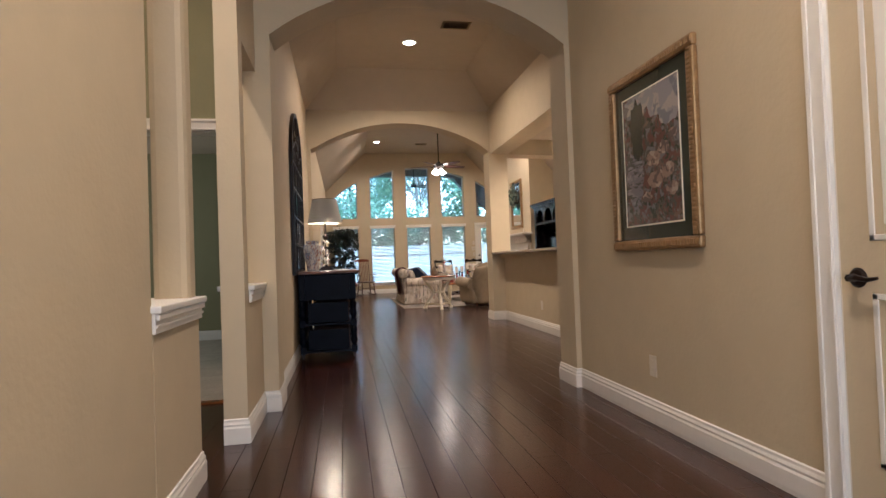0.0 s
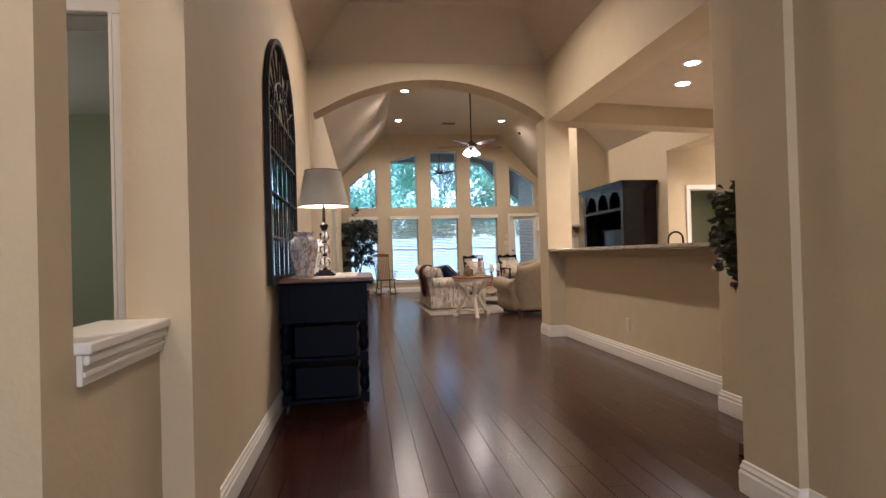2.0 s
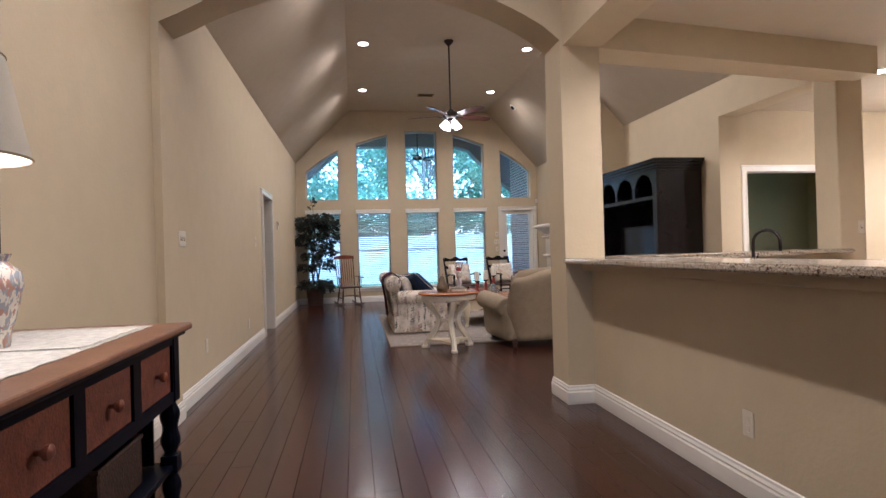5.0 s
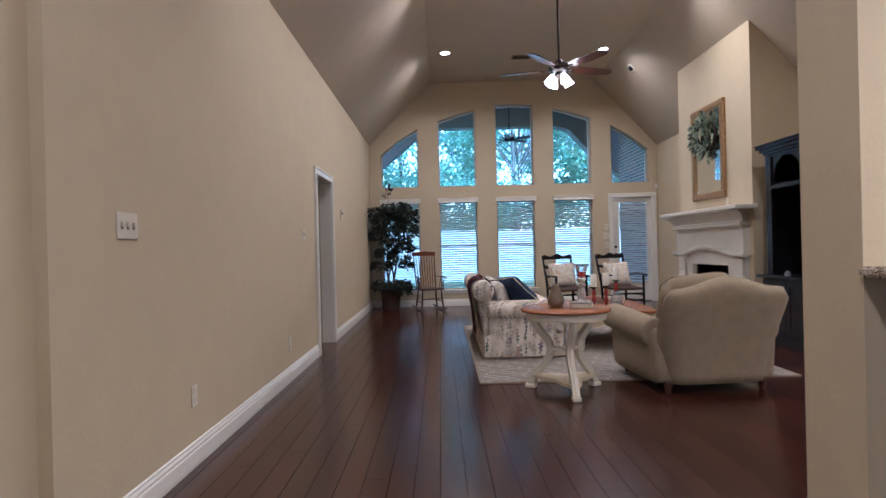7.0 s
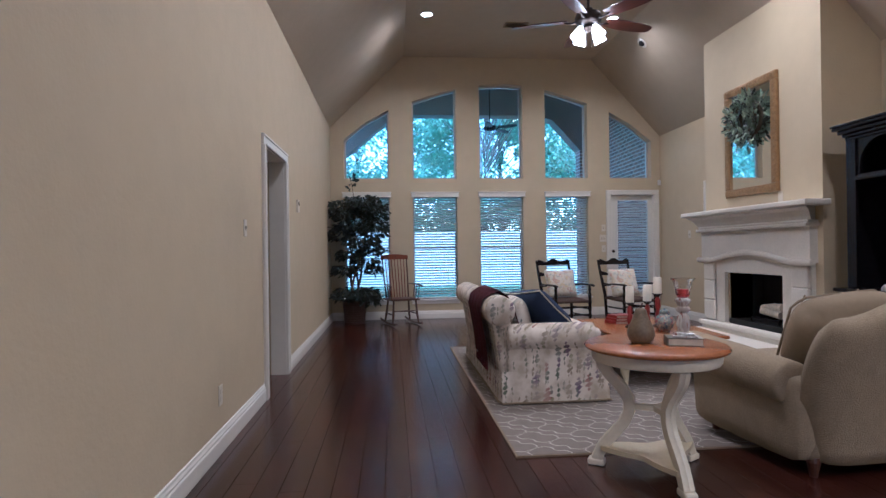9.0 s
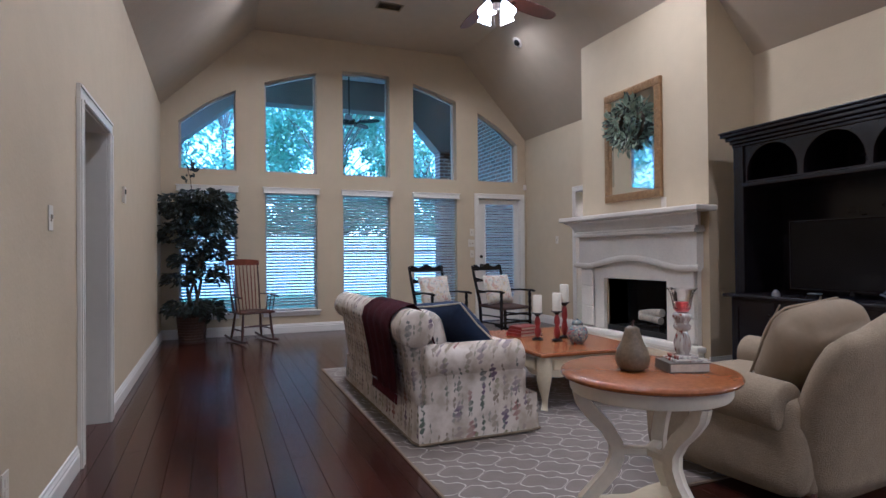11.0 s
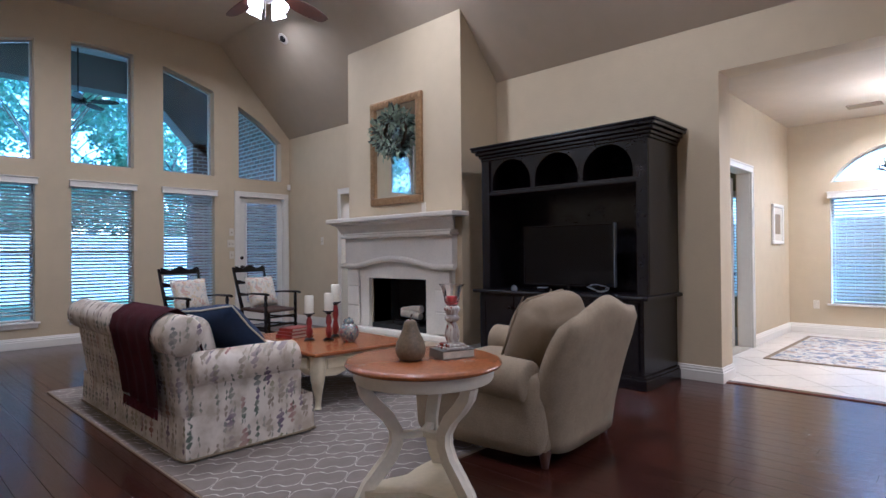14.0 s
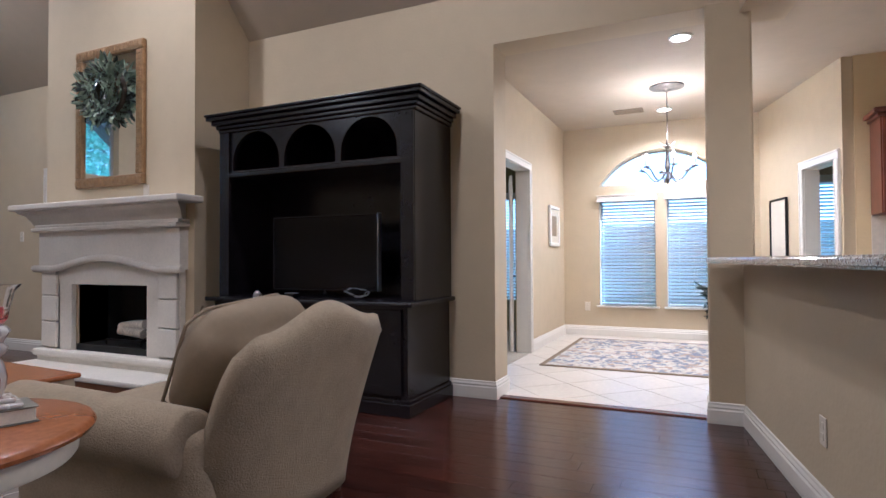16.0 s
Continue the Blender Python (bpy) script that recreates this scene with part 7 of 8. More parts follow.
# ---- kitchen bar, faucet, cabinet ----
def build_counters():
    g = thing("bar_top", "speckled brown granite bar top on the half walls", "countertop", pose(0, 0, 0))
    a = math.radians(8.58)
    A = Vector((2.95, 7.47))
    d, nrm = Vector((math.cos(a), math.sin(a))), Vector((-math.sin(a), math.cos(a)))
    e1 = A + nrm * 0.22
    p_far = A + d * 2.62 + nrm * 0.22
    p_far2 = A + d * 2.62 - nrm * 0.22
    inner = A - nrm * 0.24
    inner = inner + d * 0.15
    pts = [(2.66, 3.845), (3.14, 3.845), (3.14, inner.y), tuple(p_far2), tuple(p_far), (e1.x + 0.10, e1.y + 0.02), (e1.x - 0.02, e1.y - 0.04), (2.985, 7.475), (2.985, 7.145), (2.66, 7.145)]
    bm = bmesh.new()
    add_prism(bm, pts, 1.018, 1.055)
    bmesh.ops.bevel(bm, geom=[e for e in bm.edges if abs(e.verts[0].co.z - e.verts[1].co.z) < 1e-4], offset=0.010, segments=3, affect="EDGES")
    part("slab", bm, M["granite"], g)
    part("apron", box(2.80, 2.879, 3.85, 7.14, 0.965, 1.017, 0.004), M["paint"], g)
    # lower counter with sink and faucet
    k = thing("kitchen_counter", "granite kitchen counter behind the bar", "countertop", pose(2.95, 7.47, 0, 0, 0, 8.58))
    part("slab", box(0.32, 2.55, -0.80, -0.145, 0.90, 0.93, 0.006), M["granite"], k)
    part("cabinet_body", box(0.34, 2.53, -0.76, -0.145, 0.0, 0.90), M["cherry"], k)
    f = thing("kitchen_faucet", "dark bronze gooseneck kitchen faucet on the counter", "faucet", pose(4.35, 7.36, 0.93, 0, 0, -60))
    part("base", lathe([(0, 0), (0.028, 0), (0.026, 0.02), (0.018, 0.05), (0, 0.05)], 16), M["bronze"], f)
    pts = [(0, 0, 0.04), (0, 0, 0.20)] + [(0.10 - 0.10 * math.cos(math.pi * i / 12), 0, 0.20 + 0.10 * math.sin(math.pi * i / 12)) for i in range(1, 12)] + [(0.20, 0, 0.19), (0.20, 0, 0.13)]
    part("spout", tube(pts, 0.013, 10), M["bronze"], f, smooth=60)
    part("handle", tube([(0, 0.02, 0.05), (0, 0.06, 0.07), (0, 0.09, 0.11)], 0.007, 8), M["bronze"], f)
    c = thing("wall_cabinet", "cherry wood kitchen wall cabinet with crown moulding", "cabinet", pose(7.645, 6.30, 1.42, 0, 0, -90))
    part("body", box(-0.45, 0.45, -0.33, 0, 0, 0.80), M["cherry"], c)
    part("crown", merged([box(-0.47, 0.47, -0.35, 0, 0.80, 0.83, 0.006), box(-0.50, 0.50, -0.38, 0, 0.83, 0.87, 0.01)]), M["cherry"], c)
    for s in (-1, 1):
        dd = part("cabinet_door", plate(rect(s * 0.225 - 0.215, s * 0.225 + 0.215, 0.01, 0.79), [rect(s * 0.225 - 0.155, s * 0.225 + 0.155, 0.07, 0.73)], 0.02, wall_y(-0.351, 1)), M["cherry"], c)
        part("panel", box(s * 0.225 - 0.16, s * 0.225 + 0.16, -0.343, -0.332, 0.065, 0.735, 0.004), M["cherry"], dd)
    bc = thing("base_cabinet", "cherry wood kitchen base cabinet with granite top", "cabinet", pose(7.645, 6.0, 0, 0, 0, -90))
    part("body", box(-0.75, 0.75, -0.60, 0, 0.0, 0.89), M["cherry"], bc)
    part("worktop", box(-0.77, 0.77, -0.63, 0, 0.89, 0.925, 0.006), M["granite"], bc)
    bs = tagged(new("backsplash"), "cream diagonal tile backsplash", kind="structure")
    part("tile", box(7.638, 7.65, 5.25, 6.75, 0.925, 1.42), M["tile"], bs)


build_counters()


def wall_plate(name, label, m, n=1, kind="outlet"):
    w = 0.035 + 0.023 * (n - 1)
    p = thing(name, label, kind, m)
    part("plate", box(-w, w, -0.006, -0.0005, -0.058, 0.058, 0.003), M["plastic"], p)
    for k in range(n):
        x = (k - (n - 1) / 2) * 0.046
        if kind == "switch":
            part("toggle", box(x - 0.006, x + 0.006, -0.016, -0.006, -0.004, 0.014, 0.002), M["plastic"], p)
            part("slot", box(x - 0.009, x + 0.009, -0.0075, -0.006, -0.016, 0.016), M["linen_dark"], p)
        else:
            for z in (-0.021, 0.021):
                part("socket", box(x - 0.014, x + 0.014, -0.008, -0.006, z - 0.014, z + 0.014, 0.002), M["plastic"], p)
    return p


wall_plate("switch_plate", "ivory three-gang switch plate on the hall wall", pose(XW, 7.72, 1.28, 0, 0, 90), 3, "switch")
wall_plate("switch_plate", "ivory switch plate beside the doorway", pose(XW, 10.90, 1.32, 0, 0, 90), 1, "switch")
wall_plate("wall_outlet", "ivory wall outlet low on the living room wall", pose(XW, 8.34, 0.38, 0, 0, 90))
wall_plate("wall_outlet", "ivory wall outlet low near the doorway", pose(XW, 10.3, 0.33, 0, 0, 90))
wall_plate("wall_outlet", "ivory wall outlet low on the foyer wall", pose(2.06, 1.48, 0.32, 0, 0, -90))
wall_plate("wall_outlet", "ivory wall outlet on the bar's half wall", pose(XK, 5.52, 0.33, 0, 0, -90))
wall_plate("wall_outlet", "ivory wall outlet on the slanting half wall", pose(4.255, 7.668, 0.36, 0, 0, 188.58))
wall_plate("wall_outlet", "ivory wall outlet below the breakfast window", pose(9.5, 9.55, 0.40, 0, 0, -90))
wall_plate("switch_plate", "ivory switch plate above two others by patio door", pose(4.565, YB, 1.50), 1, "switch")
wall_plate("switch_plate", "ivory two-gang switch plate by the patio door", pose(4.555, YB, 1.32), 2, "switch")
wall_plate("switch_plate", "ivory single switch plate by the patio door", pose(4.565, YB, 1.14), 1, "switch")
wall_plate("switch_plate", "ivory switch plate near the doorway beside the chimney", pose(XE, 15.48, 1.35, 0, 0, -90), 1, "switch")
wall_plate("switch_plate", "ivory switch plate on the kitchen column", pose(5.80, 7.80, 1.25), 1, "switch")
_t = thing("thermostat", "small grey thermostat on the living room wall", "thermostat", pose(XW, 13.05, 1.64, 0, 0, 90))
part("case", box(-0.04, 0.04, -0.022, -0.0005, -0.065, 0.065, 0.004), M["plastic"], _t)
part("display", box(-0.026, 0.026, -0.024, -0.022, 0.005, 0.045), M["screen"], _t)
_t = thing("motion_sensor", "small white motion sensor in the corner", "sensor", pose(5.58, YB - 0.02, 2.28, 0, 0, -40))
part("case", box(-0.025, 0.025, -0.04, 0.0, -0.045, 0.045, 0.008), M["white"], _t)


def build_fan(m, label, drop, blades, arm_mat, blade_mat, lit, turn=0.0, R=0.66):
    f = thing("ceiling_fan", label, "ceiling fan", m)
    part("canopy", lathe([(0, 0), (0.075, 0), (0.072, -0.02), (0.04, -0.06), (0.02, -0.075), (0, -0.075)], 24), arm_mat, f, smooth=50)
    part("rod", lathe([(0, -0.07), (0.013, -0.07), (0.013, -drop), (0, -drop)], 12), arm_mat, f)
    part("motor", lathe([(0, -drop + 0.03), (0.04, -drop + 0.02), (0.05, -drop - 0.01), (0.115, -drop - 0.03), (0.125, -drop - 0.07), (0.11, -drop - 0.11), (0.06, -drop - 0.13), (0, -drop - 0.13)], 32), arm_mat, f, smooth=50)
    for k in range(blades):
        rot = Matrix.Rotation(radians(turn + 360 / blades * k), 4, "Z")
        z = -drop - 0.085
        part("blade_arm", merged([tube([rot @ Vector((0.09, 0, z)), rot @ Vector((0.15, 0.0, z - 0.015)), rot @ Vector((0.22, 0.0, z))], [0.012, 0.010, 0.008], 8)]), arm_mat, f)
        pts = []
        for i in range(9):
            u = i / 8
            pts.append((0.19 + (R - 0.19) * u, -(0.045 + 0.028 * math.sin(math.pi * min(1, u * 0.8 + 0.1)))))
        pts += [(R + 0.035, -0.035), (R + 0.045, 0), (R + 0.035, 0.035)]
        for i in range(8, -1, -1):
            u = i / 8
            pts.append((0.19 + (R - 0.19) * u, 0.045 + 0.028 * math.sin(math.pi * min(1, u * 0.8 + 0.1))))
        bm = bmesh.new()
        add_prism(bm, pts, -0.004, 0.004, rot @ Matrix.Translation((0, 0, z + 0.006)) @ Matrix.Rotation(radians(-12), 4, "X"))
        part("blade", bm, blade_mat, f, "dark red-brown wooden blade" if lit else "")
    if lit:
        part("light_hub", lathe([(0, -drop - 0.13), (0.045, -drop - 0.13), (0.055, -drop - 0.16), (0.03, -drop - 0.19), (0, -drop - 0.20)], 20), arm_mat, f)
        for k in range(4):
            a = radians(20 + 90 * k)
            tilt = Matrix.Translation((0.085 * math.cos(a), 0.085 * math.sin(a), -drop - 0.165)) @ Matrix.Rotation(a, 4, "Z") @ Matrix.Rotation(radians(-28), 4, "Y")
            sh = part("glass_shade", lathe([(0, 0.0), (0.022, 0.0), (0.034, -0.03), (0.046, -0.07), (0.058, -0.115), (0.055, -0.116), (0.0, -0.10)], 20, tilt), M["glow_soft"], f, "glowing frosted glass shade", smooth=60)
        for x in (-0.02, 0.03):
            part("pull_chain", tube([(x, 0, -drop - 0.19), (x, 0, -drop - 0.33)], 0.002, 5), arm_mat, f)
    return f


build_fan(pose(2.72, 11.95, CEIL), "bronze ceiling fan with red-brown blades and four lit shades", 1.10, 5, M["bronze"], M["fan_wood"], True, 16)


def build_downlight(x, y, z):
    d = thing("downlight", "round recessed ceiling downlight, lit", "downlight", pose(x, y, z), "recessed downlights")
    part("trim_ring", lathe([(0.068, 0.0), (0.095, 0.0), (0.093, -0.008), (0.072, -0.012), (0.068, -0.004)], 32), M["white"], d, smooth=50)
    part("lens", lathe([(0, -0.004), (0.068, -0.004), (0.066, -0.009), (0, -0.010)], 24), M["glow"], d, "glowing lens")


for _x, _y, _z in DOWNLIGHTS:
    build_downlight(_x, _y, _z)


def build_vent(x, y, z, rz=0.0, w=0.34, d=0.20):
    v = thing("ceiling_vent", "louvred metal air vent in the ceiling", "vent", pose(x, y, z, 0, 0, rz))
    part("frame", plate(rect(-w / 2, w / 2, -d / 2, d / 2), [rect(-w / 2 + 0.025, w / 2 - 0.025, -d / 2 + 0.025, d / 2 - 0.025)], 0.008, Matrix.Translation((0, 0, -0.009))), M["linen"], v)
    part("backing", box(-w / 2 + 0.02, w / 2 - 0.02, -d / 2 + 0.02, d / 2 - 0.02, -0.0015, -0.0005), M["iron"], v)
    for k in range(8):
        y0 = -d / 2 + 0.035 + k * (d - 0.07) / 7
        part("slat", box(-w / 2 + 0.025, w / 2 - 0.025, -0.007, 0.007, -0.0006, 0.0006, 0, pose(0, y0, -0.007, 35)), M["linen"], v)


build_vent(2.74, 15.02, CEIL)
build_vent(1.79, 5.10, HALL_Z)
build_vent(8.75, 8.9, KITCHEN_Z, 90)
_sp = thing("spot_light", "small round white eyeball spot light on the sloped ceiling", "spot light", pose(4.62, 14.95, 4.42 - (4.62 - KR) * 1.05, 0, 46, 0))
part("ring", lathe([(0.05, 0.0), (0.085, 0.0), (0.08, -0.012), (0.05, -0.012)], 24), M["white"], _sp)
part("eyeball", lathe([(0, 0), (0.05, 0.0), (0.048, -0.02), (0.034, -0.04), (0, -0.045)], 20, pose(0, 0, 0, 0, 20, 0)), M["iron"], _sp)


M["pewter"] = mat("aged_pewter", (0.24, 0.21, 0.175), 0.32, 0.85, noise_scale=20, amount=0.3)


def build_chandelier():
    c = thing("chandelier", "aged pewter chandelier with curled arms and lit candles", "chandelier", pose(7.90, 8.42, KITCHEN_Z))
    B = M["pewter"]
    part("canopy", lathe([(0, 0), (0.17, 0), (0.175, -0.012), (0.13, -0.025), (0.05, -0.035), (0.02, -0.05), (0, -0.05)], 32), B, c)
    part("rod", lathe([(0, -0.04), (0.006, -0.04), (0.006, -0.62), (0, -0.62)], 8), B, c)
    part("column", lathe([(0, -0.60), (0.02, -0.60), (0.035, -0.63), (0.015, -0.66), (0.022, -0.75), (0.03, -0.85), (0.012, -0.92), (0.03, -0.97), (0.02, -1.0), (0, -1.03)], 16), B, c)
    for k in range(3):
        a = radians(60 + 120 * k)
        part("leaf_finial", tube([(0, 0, -0.62), (0.05 * math.cos(a), 0.05 * math.sin(a), -0.61), (0.085 * math.cos(a), 0.085 * math.sin(a), -0.575)], [0.008, 0.012, 0.003], 6, 0.4), B, c)
    for k in range(6):
        a = radians(60 * k + 15)
        pts = []
        for i in range(13):
            u = i / 12
            r = 0.02 + 0.25 * u
            z = -0.90 - 0.10 * math.sin(math.pi * min(1, u * 1.25)) + 0.03 * u
            pts.append((r * math.cos(a), r * math.sin(a), z))
        arm = part("arm", tube(pts, 0.009, 8), B, c)
        x, y, z = pts[-1]
        part("drip_pan", lathe([(0, z), (0.03, z + 0.004), (0.038, z + 0.014), (0.02, z + 0.016), (0, z + 0.016)], 14, Matrix.Translation((x, y, 0))), B, arm)
        part("candle", lathe([(0, z + 0.016), (0.012, z + 0.016), (0.012, z + 0.09), (0, z + 0.09)], 12, Matrix.Translation((x, y, 0))), M["candle"], arm)
        part("bulb", lathe([(0, z + 0.09), (0.012, z + 0.095), (0.017, z + 0.115), (0.008, z + 0.14), (0, z + 0.155)], 12, Matrix.Translation((x, y, 0))), M["glow"], arm, "glowing candle bulb")


build_chandelier()


def build_corner_plant():
    rnd = random.Random(21)
    p = thing("corner_plant", "dark leafy plant in a pot in the breakfast room corner", "plant", pose(9.15, 7.80, 0))
    part("pot", lathe([(0, 0), (0.12, 0), (0.16, 0.28), (0.17, 0.30), (0.14, 0.30), (0, 0.27)], 20), M["iron"], p)
    pl = []
    bm = bmesh.new()
    for k in range(26):
        a = rnd.uniform(0, 6.28)
        e = (0.26 * math.cos(a), 0.26 * math.sin(a), rnd.uniform(0.35, 0.75))
        add_tube(bm, [(0, 0, 0.27), (e[0] * 0.4, e[1] * 0.4, e[2] * 0.8), e], [0.006, 0.004, 0.002], 5)
        for j in range(3):
            pl.append((tuple(q * (0.7 + 0.15 * j) if i < 2 else q for i, q in enumerate(e)), (math.cos(a), math.sin(a), rnd.uniform(-0.8, 0.6)), rnd.uniform(0, 6), rnd.uniform(0.8, 1.4)))
    part("stems", bm, M["bark"], p)
    leaves_joined("leaves", pl, 0.17, 0.045, M["leaf_dark"], p, "stuff")


build_corner_plant()


# ---- outside ----
def brick_mat():
    m = mat("brick_wall", (0.25, 0.17, 0.13), 0.9, bump=0.5, bump_scale=40)
    nt = m.node_tree
    b = nt.nodes["Principled BSDF"]
    tc, sp, cb = nt.nodes.new("ShaderNodeTexCoord"), nt.nodes.new("ShaderNodeSeparateXYZ"), nt.nodes.new("ShaderNodeCombineXYZ")
    ad = nt.nodes.new("ShaderNodeMath")
    ad.operation = "ADD"
    nt.links.new(tc.outputs["Object"], sp.inputs[0])
    nt.links.new(sp.outputs[0], ad.inputs[0])
    nt.links.new(sp.outputs[1], ad.inputs[1])
    nt.links.new(ad.outputs[0], cb.inputs[0])
    nt.links.new(sp.outputs[2], cb.inputs[1])
    br = nt.nodes.new("ShaderNodeTexBrick")
    br.inputs["Scale"].default_value = 1.0
    br.inputs["Brick Width"].default_value, br.inputs["Row Height"].default_value, br.inputs["Mortar Size"].default_value = 0.21, 0.075, 0.010
    br.inputs["Color1"].default_value, br.inputs["Color2"].default_value, br.inputs["Mortar"].default_value = (0.24, 0.15, 0.12, 1), (0.13, 0.10, 0.09, 1), (0.45, 0.42, 0.38, 1)
    nt.links.new(cb.outputs[0], br.inputs["Vector"])
    nt.links.new(br.outputs["Color"], b.inputs["Base Color"])
    return m


M["brick"] = brick_mat()
M["porch"] = mat("porch_paint", (0.62, 0.62, 0.60), 0.7, noise_scale=2, amount=0.08)
M["porch_dark"] = mat("porch_beam_paint", (0.16, 0.15, 0.14), 0.7, noise_scale=2, amount=0.1)
M["tree_bark"] = mat("tree_bark", (0.09, 0.08, 0.065), 0.9, noise_scale=6, amount=0.3)
M["fence"] = mat("weathered_fence", (0.33, 0.29, 0.24), 0.9, noise_scale=4, amount=0.3)
M["leaf"] = mat("tree_leaf", (0.11, 0.17, 0.11), 0.6, noise_scale=2, amount=0.3)
_b = M["leaf"].node_tree.nodes["Principled BSDF"]
_nt = M["leaf"].node_tree
_tr, _mx = _nt.nodes.new("ShaderNodeBsdfTranslucent"), _nt.nodes.new("ShaderNodeMixShader")
_tr.inputs["Color"].default_value = (0.40, 0.56, 0.40, 1)
_mx.inputs[0].default_value = 0.5
_nt.links.new(_b.outputs[0], _mx.inputs[1])
_nt.links.new(_tr.outputs[0], _mx.inputs[2])
_nt.links.new(_mx.outputs[0], _nt.nodes["Material Output"].inputs[0])
setting("porch_slab", box(-0.6, 6.0, YB + 0.2, 19.9, -0.15, -0.02), M["tile"], "concrete porch slab")
setting("porch_ceiling", box(-0.6, 6.2, YB + 0.2, 19.9, 4.75, 4.85), M["porch"], "pale porch ceiling")
setting("porch_wing_wall", box(5.72, 5.95, YB + 0.2, 19.2, -0.15, 4.75), M["brick"], "brown brick side wall of the porch")
o = [(-0.6, 4.75), (-0.6, 2.9), (0.0, 3.3), (0.9, 4.05), (1.2, 4.15), (4.2, 4.15), (4.55, 4.05), (5.25, 3.3), (6.2, 2.6), (6.2, 4.75)]
setting("porch_header", plate(o, [], 0.35, wall_y(19.4, 1)), M["porch_dark"], "dark painted porch header with sloping ends")
setting("porch_column", box(5.18, 5.50, 19.4, 19.72, -0.15, 3.4), M["brick"], "brown brick porch column")
setting("porch_column_west", box(-0.5, -0.18, 19.4, 19.72, -0.15, 3.4), M["brick"], "brown brick porch column")
build_fan(pose(2.92, 18.3, 4.75), "dark outdoor ceiling fan hanging from the porch ceiling", 1.05, 5, M["iron"], M["iron"], False, 40, 0.55)


def build_fence(m, n, label):
    f = thing("garden_fence", label, "fence", m)
    me = bpy.data.meshes.new("board")
    bm = box(-0.068, 0.068, -0.01, 0.01, 0.0, 1.95)
    bm.to_mesh(me)
    bm.free()
    me.materials.append(M["fence"])
    rnd = random.Random(4)
    for k in range(n):
        o = new("board", me)
        o.parent = f
        o.location = (k * 0.145, 0, rnd.uniform(-0.01, 0.01))
    for z in (0.3, 1.0, 1.7):
        part("rail", box(-0.1, n * 0.145, 0.012, 0.05, z, z + 0.09), M["fence"], f)
    for k in range(0, n, 16):
        part("post", box(k * 0.145, k * 0.145 + 0.09, 0.05, 0.14, 0, 1.85), M["fence"], f)


build_fence(pose(-9.5, 27.0, -0.15), 150, "weathered wooden garden fence beyond the lawn")
build_fence(pose(15.0, 14.0, -0.15, 0, 0, -90), 90, "weathered wooden garden fence beside the house")


def build_tree(x, y, h, r, seed):
    rnd = random.Random(seed)
    t = thing("tree", "broad green leafy garden tree beyond the fence", "tree", pose(x, y, -0.15), "garden trees")
    top = h * 0.55
    pts = [(0, 0, 0), (rnd.uniform(-.2, .2), rnd.uniform(-.2, .2), top * 0.5), (rnd.uniform(-.4, .4), 0, top), (0.2, 0, h * 0.85)]
    part("trunk", tube(pts, [0.17, 0.11, 0.06, 0.02], 10), M["tree_bark"], t)
    limbs = bmesh.new()
    clumps = []
    for k in range(44):
        a, u = rnd.uniform(0, 6.28), rnd.random()
        zz = h * (0.16 + 0.80 * u)
        rr = r * rnd.uniform(0.35, 1.0) * math.sin(math.pi * (0.22 + 0.70 * u)) 
        e = Vector((rr * math.cos(a), rr * math.sin(a), zz))
        add_tube(limbs, [(0, 0, zz * 0.62), tuple(e * 0.5 + Vector((0, 0, zz * 0.36))), tuple(e)], [0.035, 0.018, 0.007], 5)
        clumps.append((e, rnd.uniform(0.8, 1.5)))
    part("limbs", limbs, M["tree_bark"], t)
    pl = []
    for e, cr in clumps:
        for _ in range(300):
            v = Vector((rnd.gauss(0, 1), rnd.gauss(0, 1), rnd.gauss(0, 0.7)))
            v = v.normalized() * cr * rnd.random() ** 0.4
            pl.append((tuple(e + v), (rnd.uniform(-1, 1), rnd.uniform(-1, 1), rnd.uniform(-0.8, 0.6)), rnd.uniform(0, 6), rnd.uniform(0.7, 1.5)))
    leaves_joined("crown", pl, 0.17, 0.11, M["leaf"], t)


for _k, (_x, _y, _h, _r) in enumerate(((-8, 32, 11, 4), (-3.5, 30, 12, 4), (1.0, 33, 13, 4.2), (4.8, 30, 12, 4), (9.5, 32, 13, 4.5), (14, 30, 11, 4), (-13, 34, 12, 5), (6.8, 37, 16, 5), (-1, 38, 15, 5))):
    build_tree(_x, _y, _h, _r, 40 + _k)


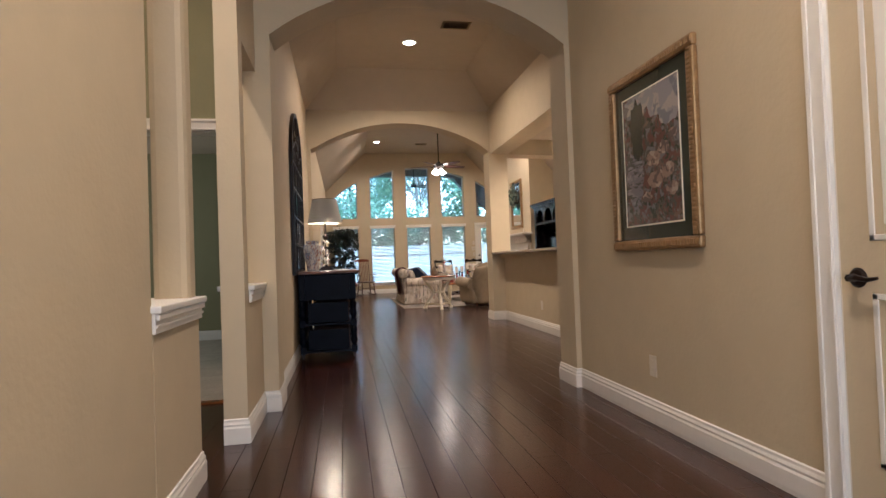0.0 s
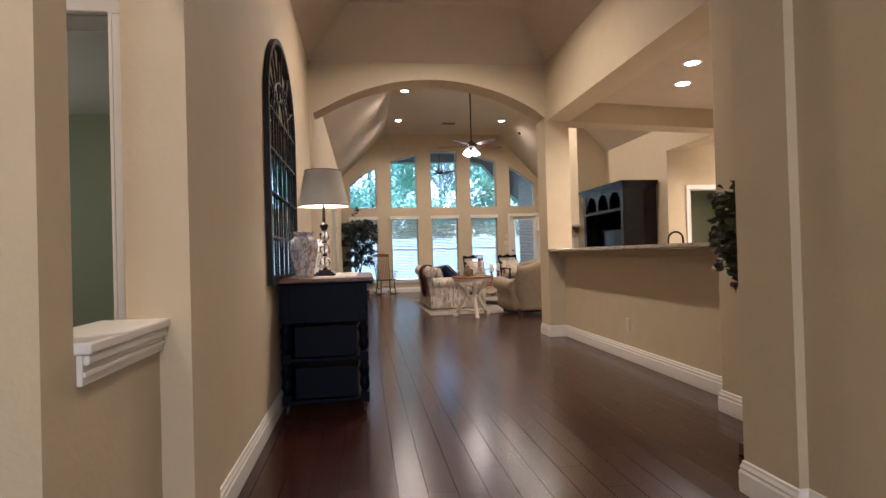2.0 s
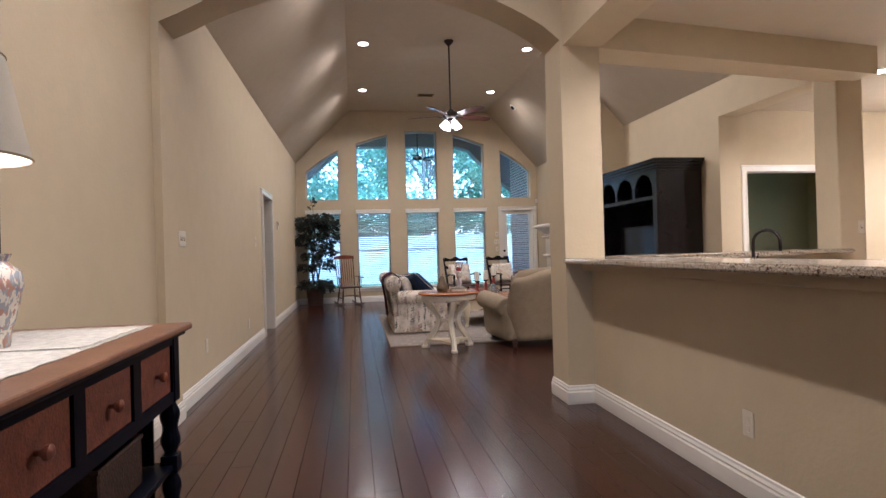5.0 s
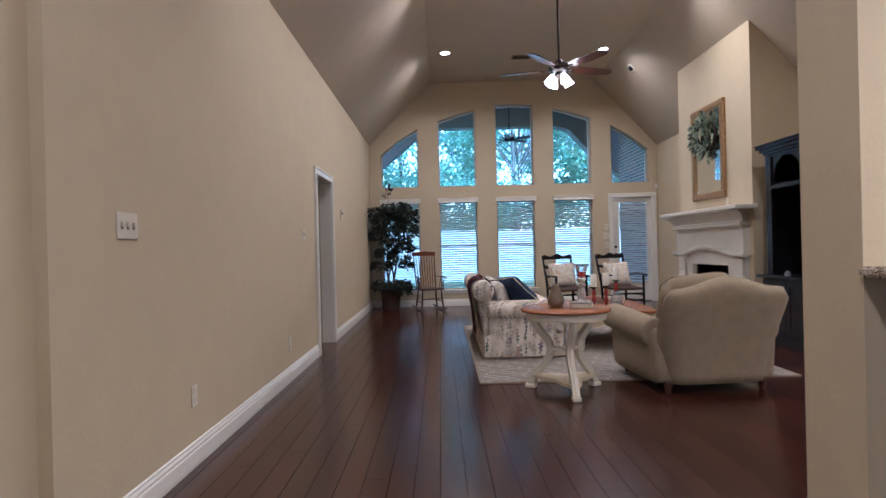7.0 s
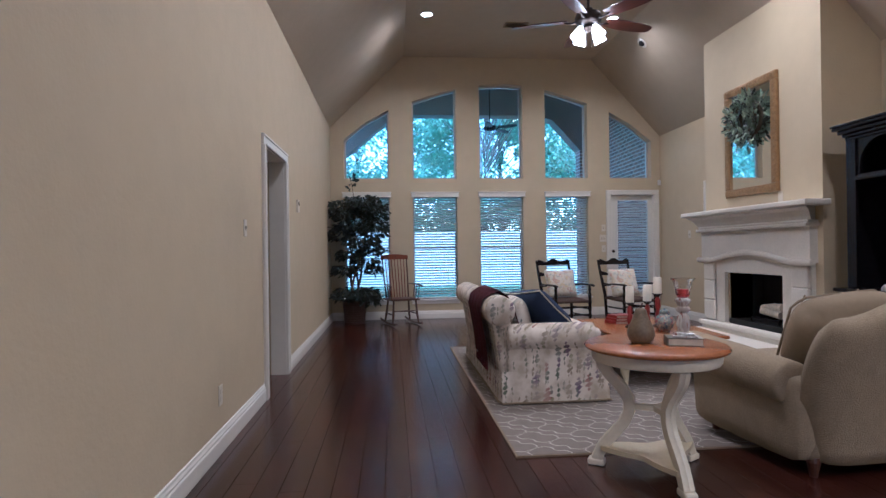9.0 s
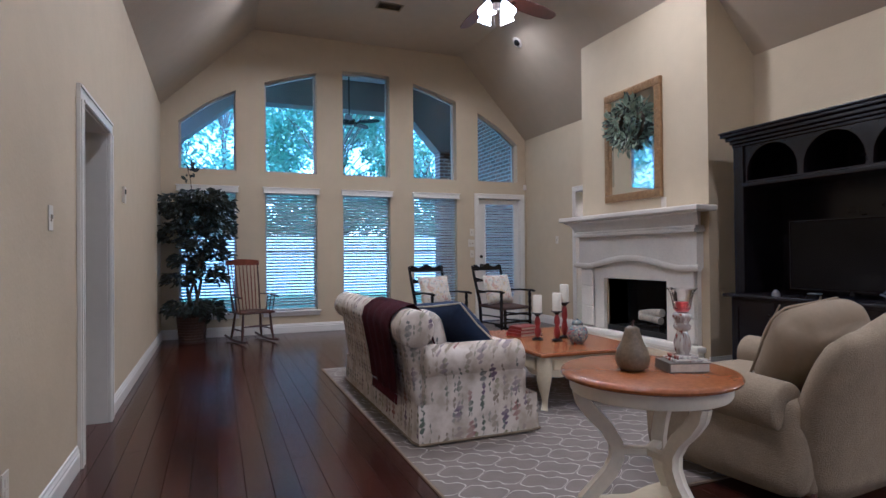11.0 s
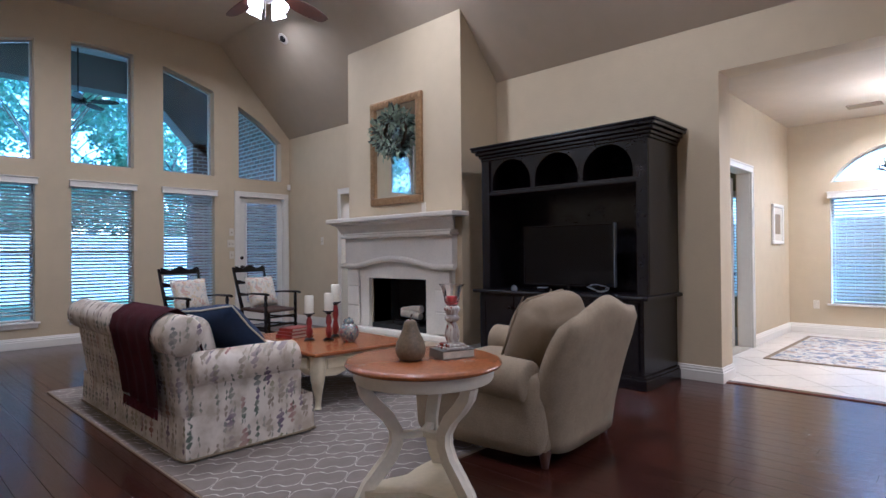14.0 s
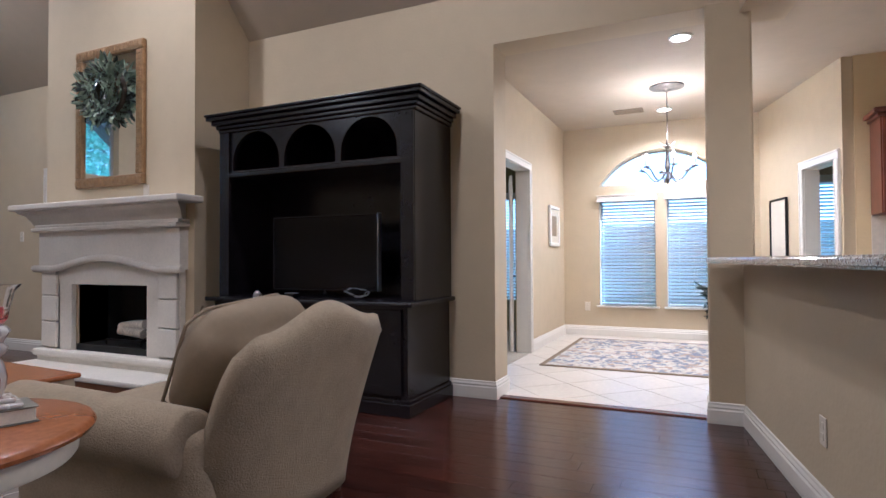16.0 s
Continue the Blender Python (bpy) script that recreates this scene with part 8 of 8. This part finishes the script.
# ---- planks and tiles ----
def build_planks():
    fl = tagged(new("floor_boards"), "dark red-brown hardwood planks with satin sheen", kind="structure")
    rnd = random.Random(6)
    w = 0.127
    lengths = (0.6, 0.9, 1.2, 1.5, 1.8)
    meshes = {}
    for L in lengths:
        bm = bmesh.new()
        hx, g = w / 2 - 0.0006, 0.0013
        lo = [bm.verts.new((x, y, -0.011)) for x, y in ((-hx, 0.0006), (hx, 0.0006), (hx, L - 0.0006), (-hx, L - 0.0006))]
        mid = [bm.verts.new((v.co.x, v.co.y, -0.0018)) for v in lo]
        up = [bm.verts.new((x, y, 0)) for x, y in ((-hx + g, g), (hx - g, g), (hx - g, L - g), (-hx + g, L - g))]
        for a, b in ((lo, mid), (mid, up)):
            for k in range(4):
                bm.faces.new((a[k], a[(k + 1) % 4], b[(k + 1) % 4], b[k]))
        bm.faces.new(up)
        me = bpy.data.meshes.new("plank")
        bm.to_mesh(me)
        bm.free()
        me.materials.append(M["plank"])
        meshes[L] = me
    V, F = [], []
    count = 0
    rows = int((5.72 + 1.6) / w) + 1
    for r in range(rows):
        x = -1.56 + w * (r + 0.5)
        if x > 5.70:
            break
        y = -4.2 - rnd.random() * 1.2
        while y < YB:
            L = rnd.choice(lengths)
            near = 0.0 < x < 2.75 and -0.6 < y < 9.2
            if x < -0.2 and y > 2.8 and not (10.6 < y < 13.3):
                y += L
                continue
            if near and count < 300:
                ob = new("plank", meshes[L])
                ob.parent = fl
                ob.location = (x, y, rnd.uniform(-0.0004, 0.0))
                count += 1
            else:
                me = meshes[L]
                b = len(V)
                V.extend((v.co.x + x, v.co.y + y, v.co.z) for v in me.vertices)
                F.extend(tuple(b + i for i in p.vertices) for p in me.polygons)
            y += L
    me = bpy.data.meshes.new("planks_joined")
    me.from_pydata(V, [], F)
    me.materials.append(M["plank"])
    ob = new("planks_joined", me)
    ob.parent = fl
    ob["kind"] = "stuff"


build_planks()


def clip_poly(poly, x0, x1, y0, y1):
    for ax, lim, keep in ((0, x0, 1), (0, x1, -1), (1, y0, 1), (1, y1, -1)):
        out = []
        for i in range(len(poly)):
            a, b = poly[i - 1], poly[i]
            ia, ib = (a[ax] - lim) * keep >= 0, (b[ax] - lim) * keep >= 0
            if ia != ib:
                t = (lim - a[ax]) / (b[ax] - a[ax])
                out.append((a[0] + t * (b[0] - a[0]), a[1] + t * (b[1] - a[1])))
            if ib:
                out.append(b)
        poly = out
        if len(poly) < 3:
            return []
    return poly


def build_tiles():
    fl = tagged(new("floor_tiles"), "cream stone floor tiles laid diagonally", kind="structure")
    s = 0.44
    h = s / 2 - 0.003
    for i in range(-16, 17):
        for j in range(-16, 17):
            cx, cy = 7.6 + (i + j) * s * math.sqrt(0.5), 7.6 + (i - j) * s * math.sqrt(0.5)
            c = math.sqrt(2) * h
            poly = clip_poly([(cx - c, cy), (cx, cy - c), (cx + c, cy), (cx, cy + c)], 5.745, 9.49, 5.0, 9.865)
            if len(poly) < 3:
                continue
            bm = bmesh.new()
            try:
                add_prism(bm, poly, -0.004, 0.0025)
            except ValueError:
                bm.free()
                continue
            part("tile", bm, M["tile"], fl)


build_tiles()
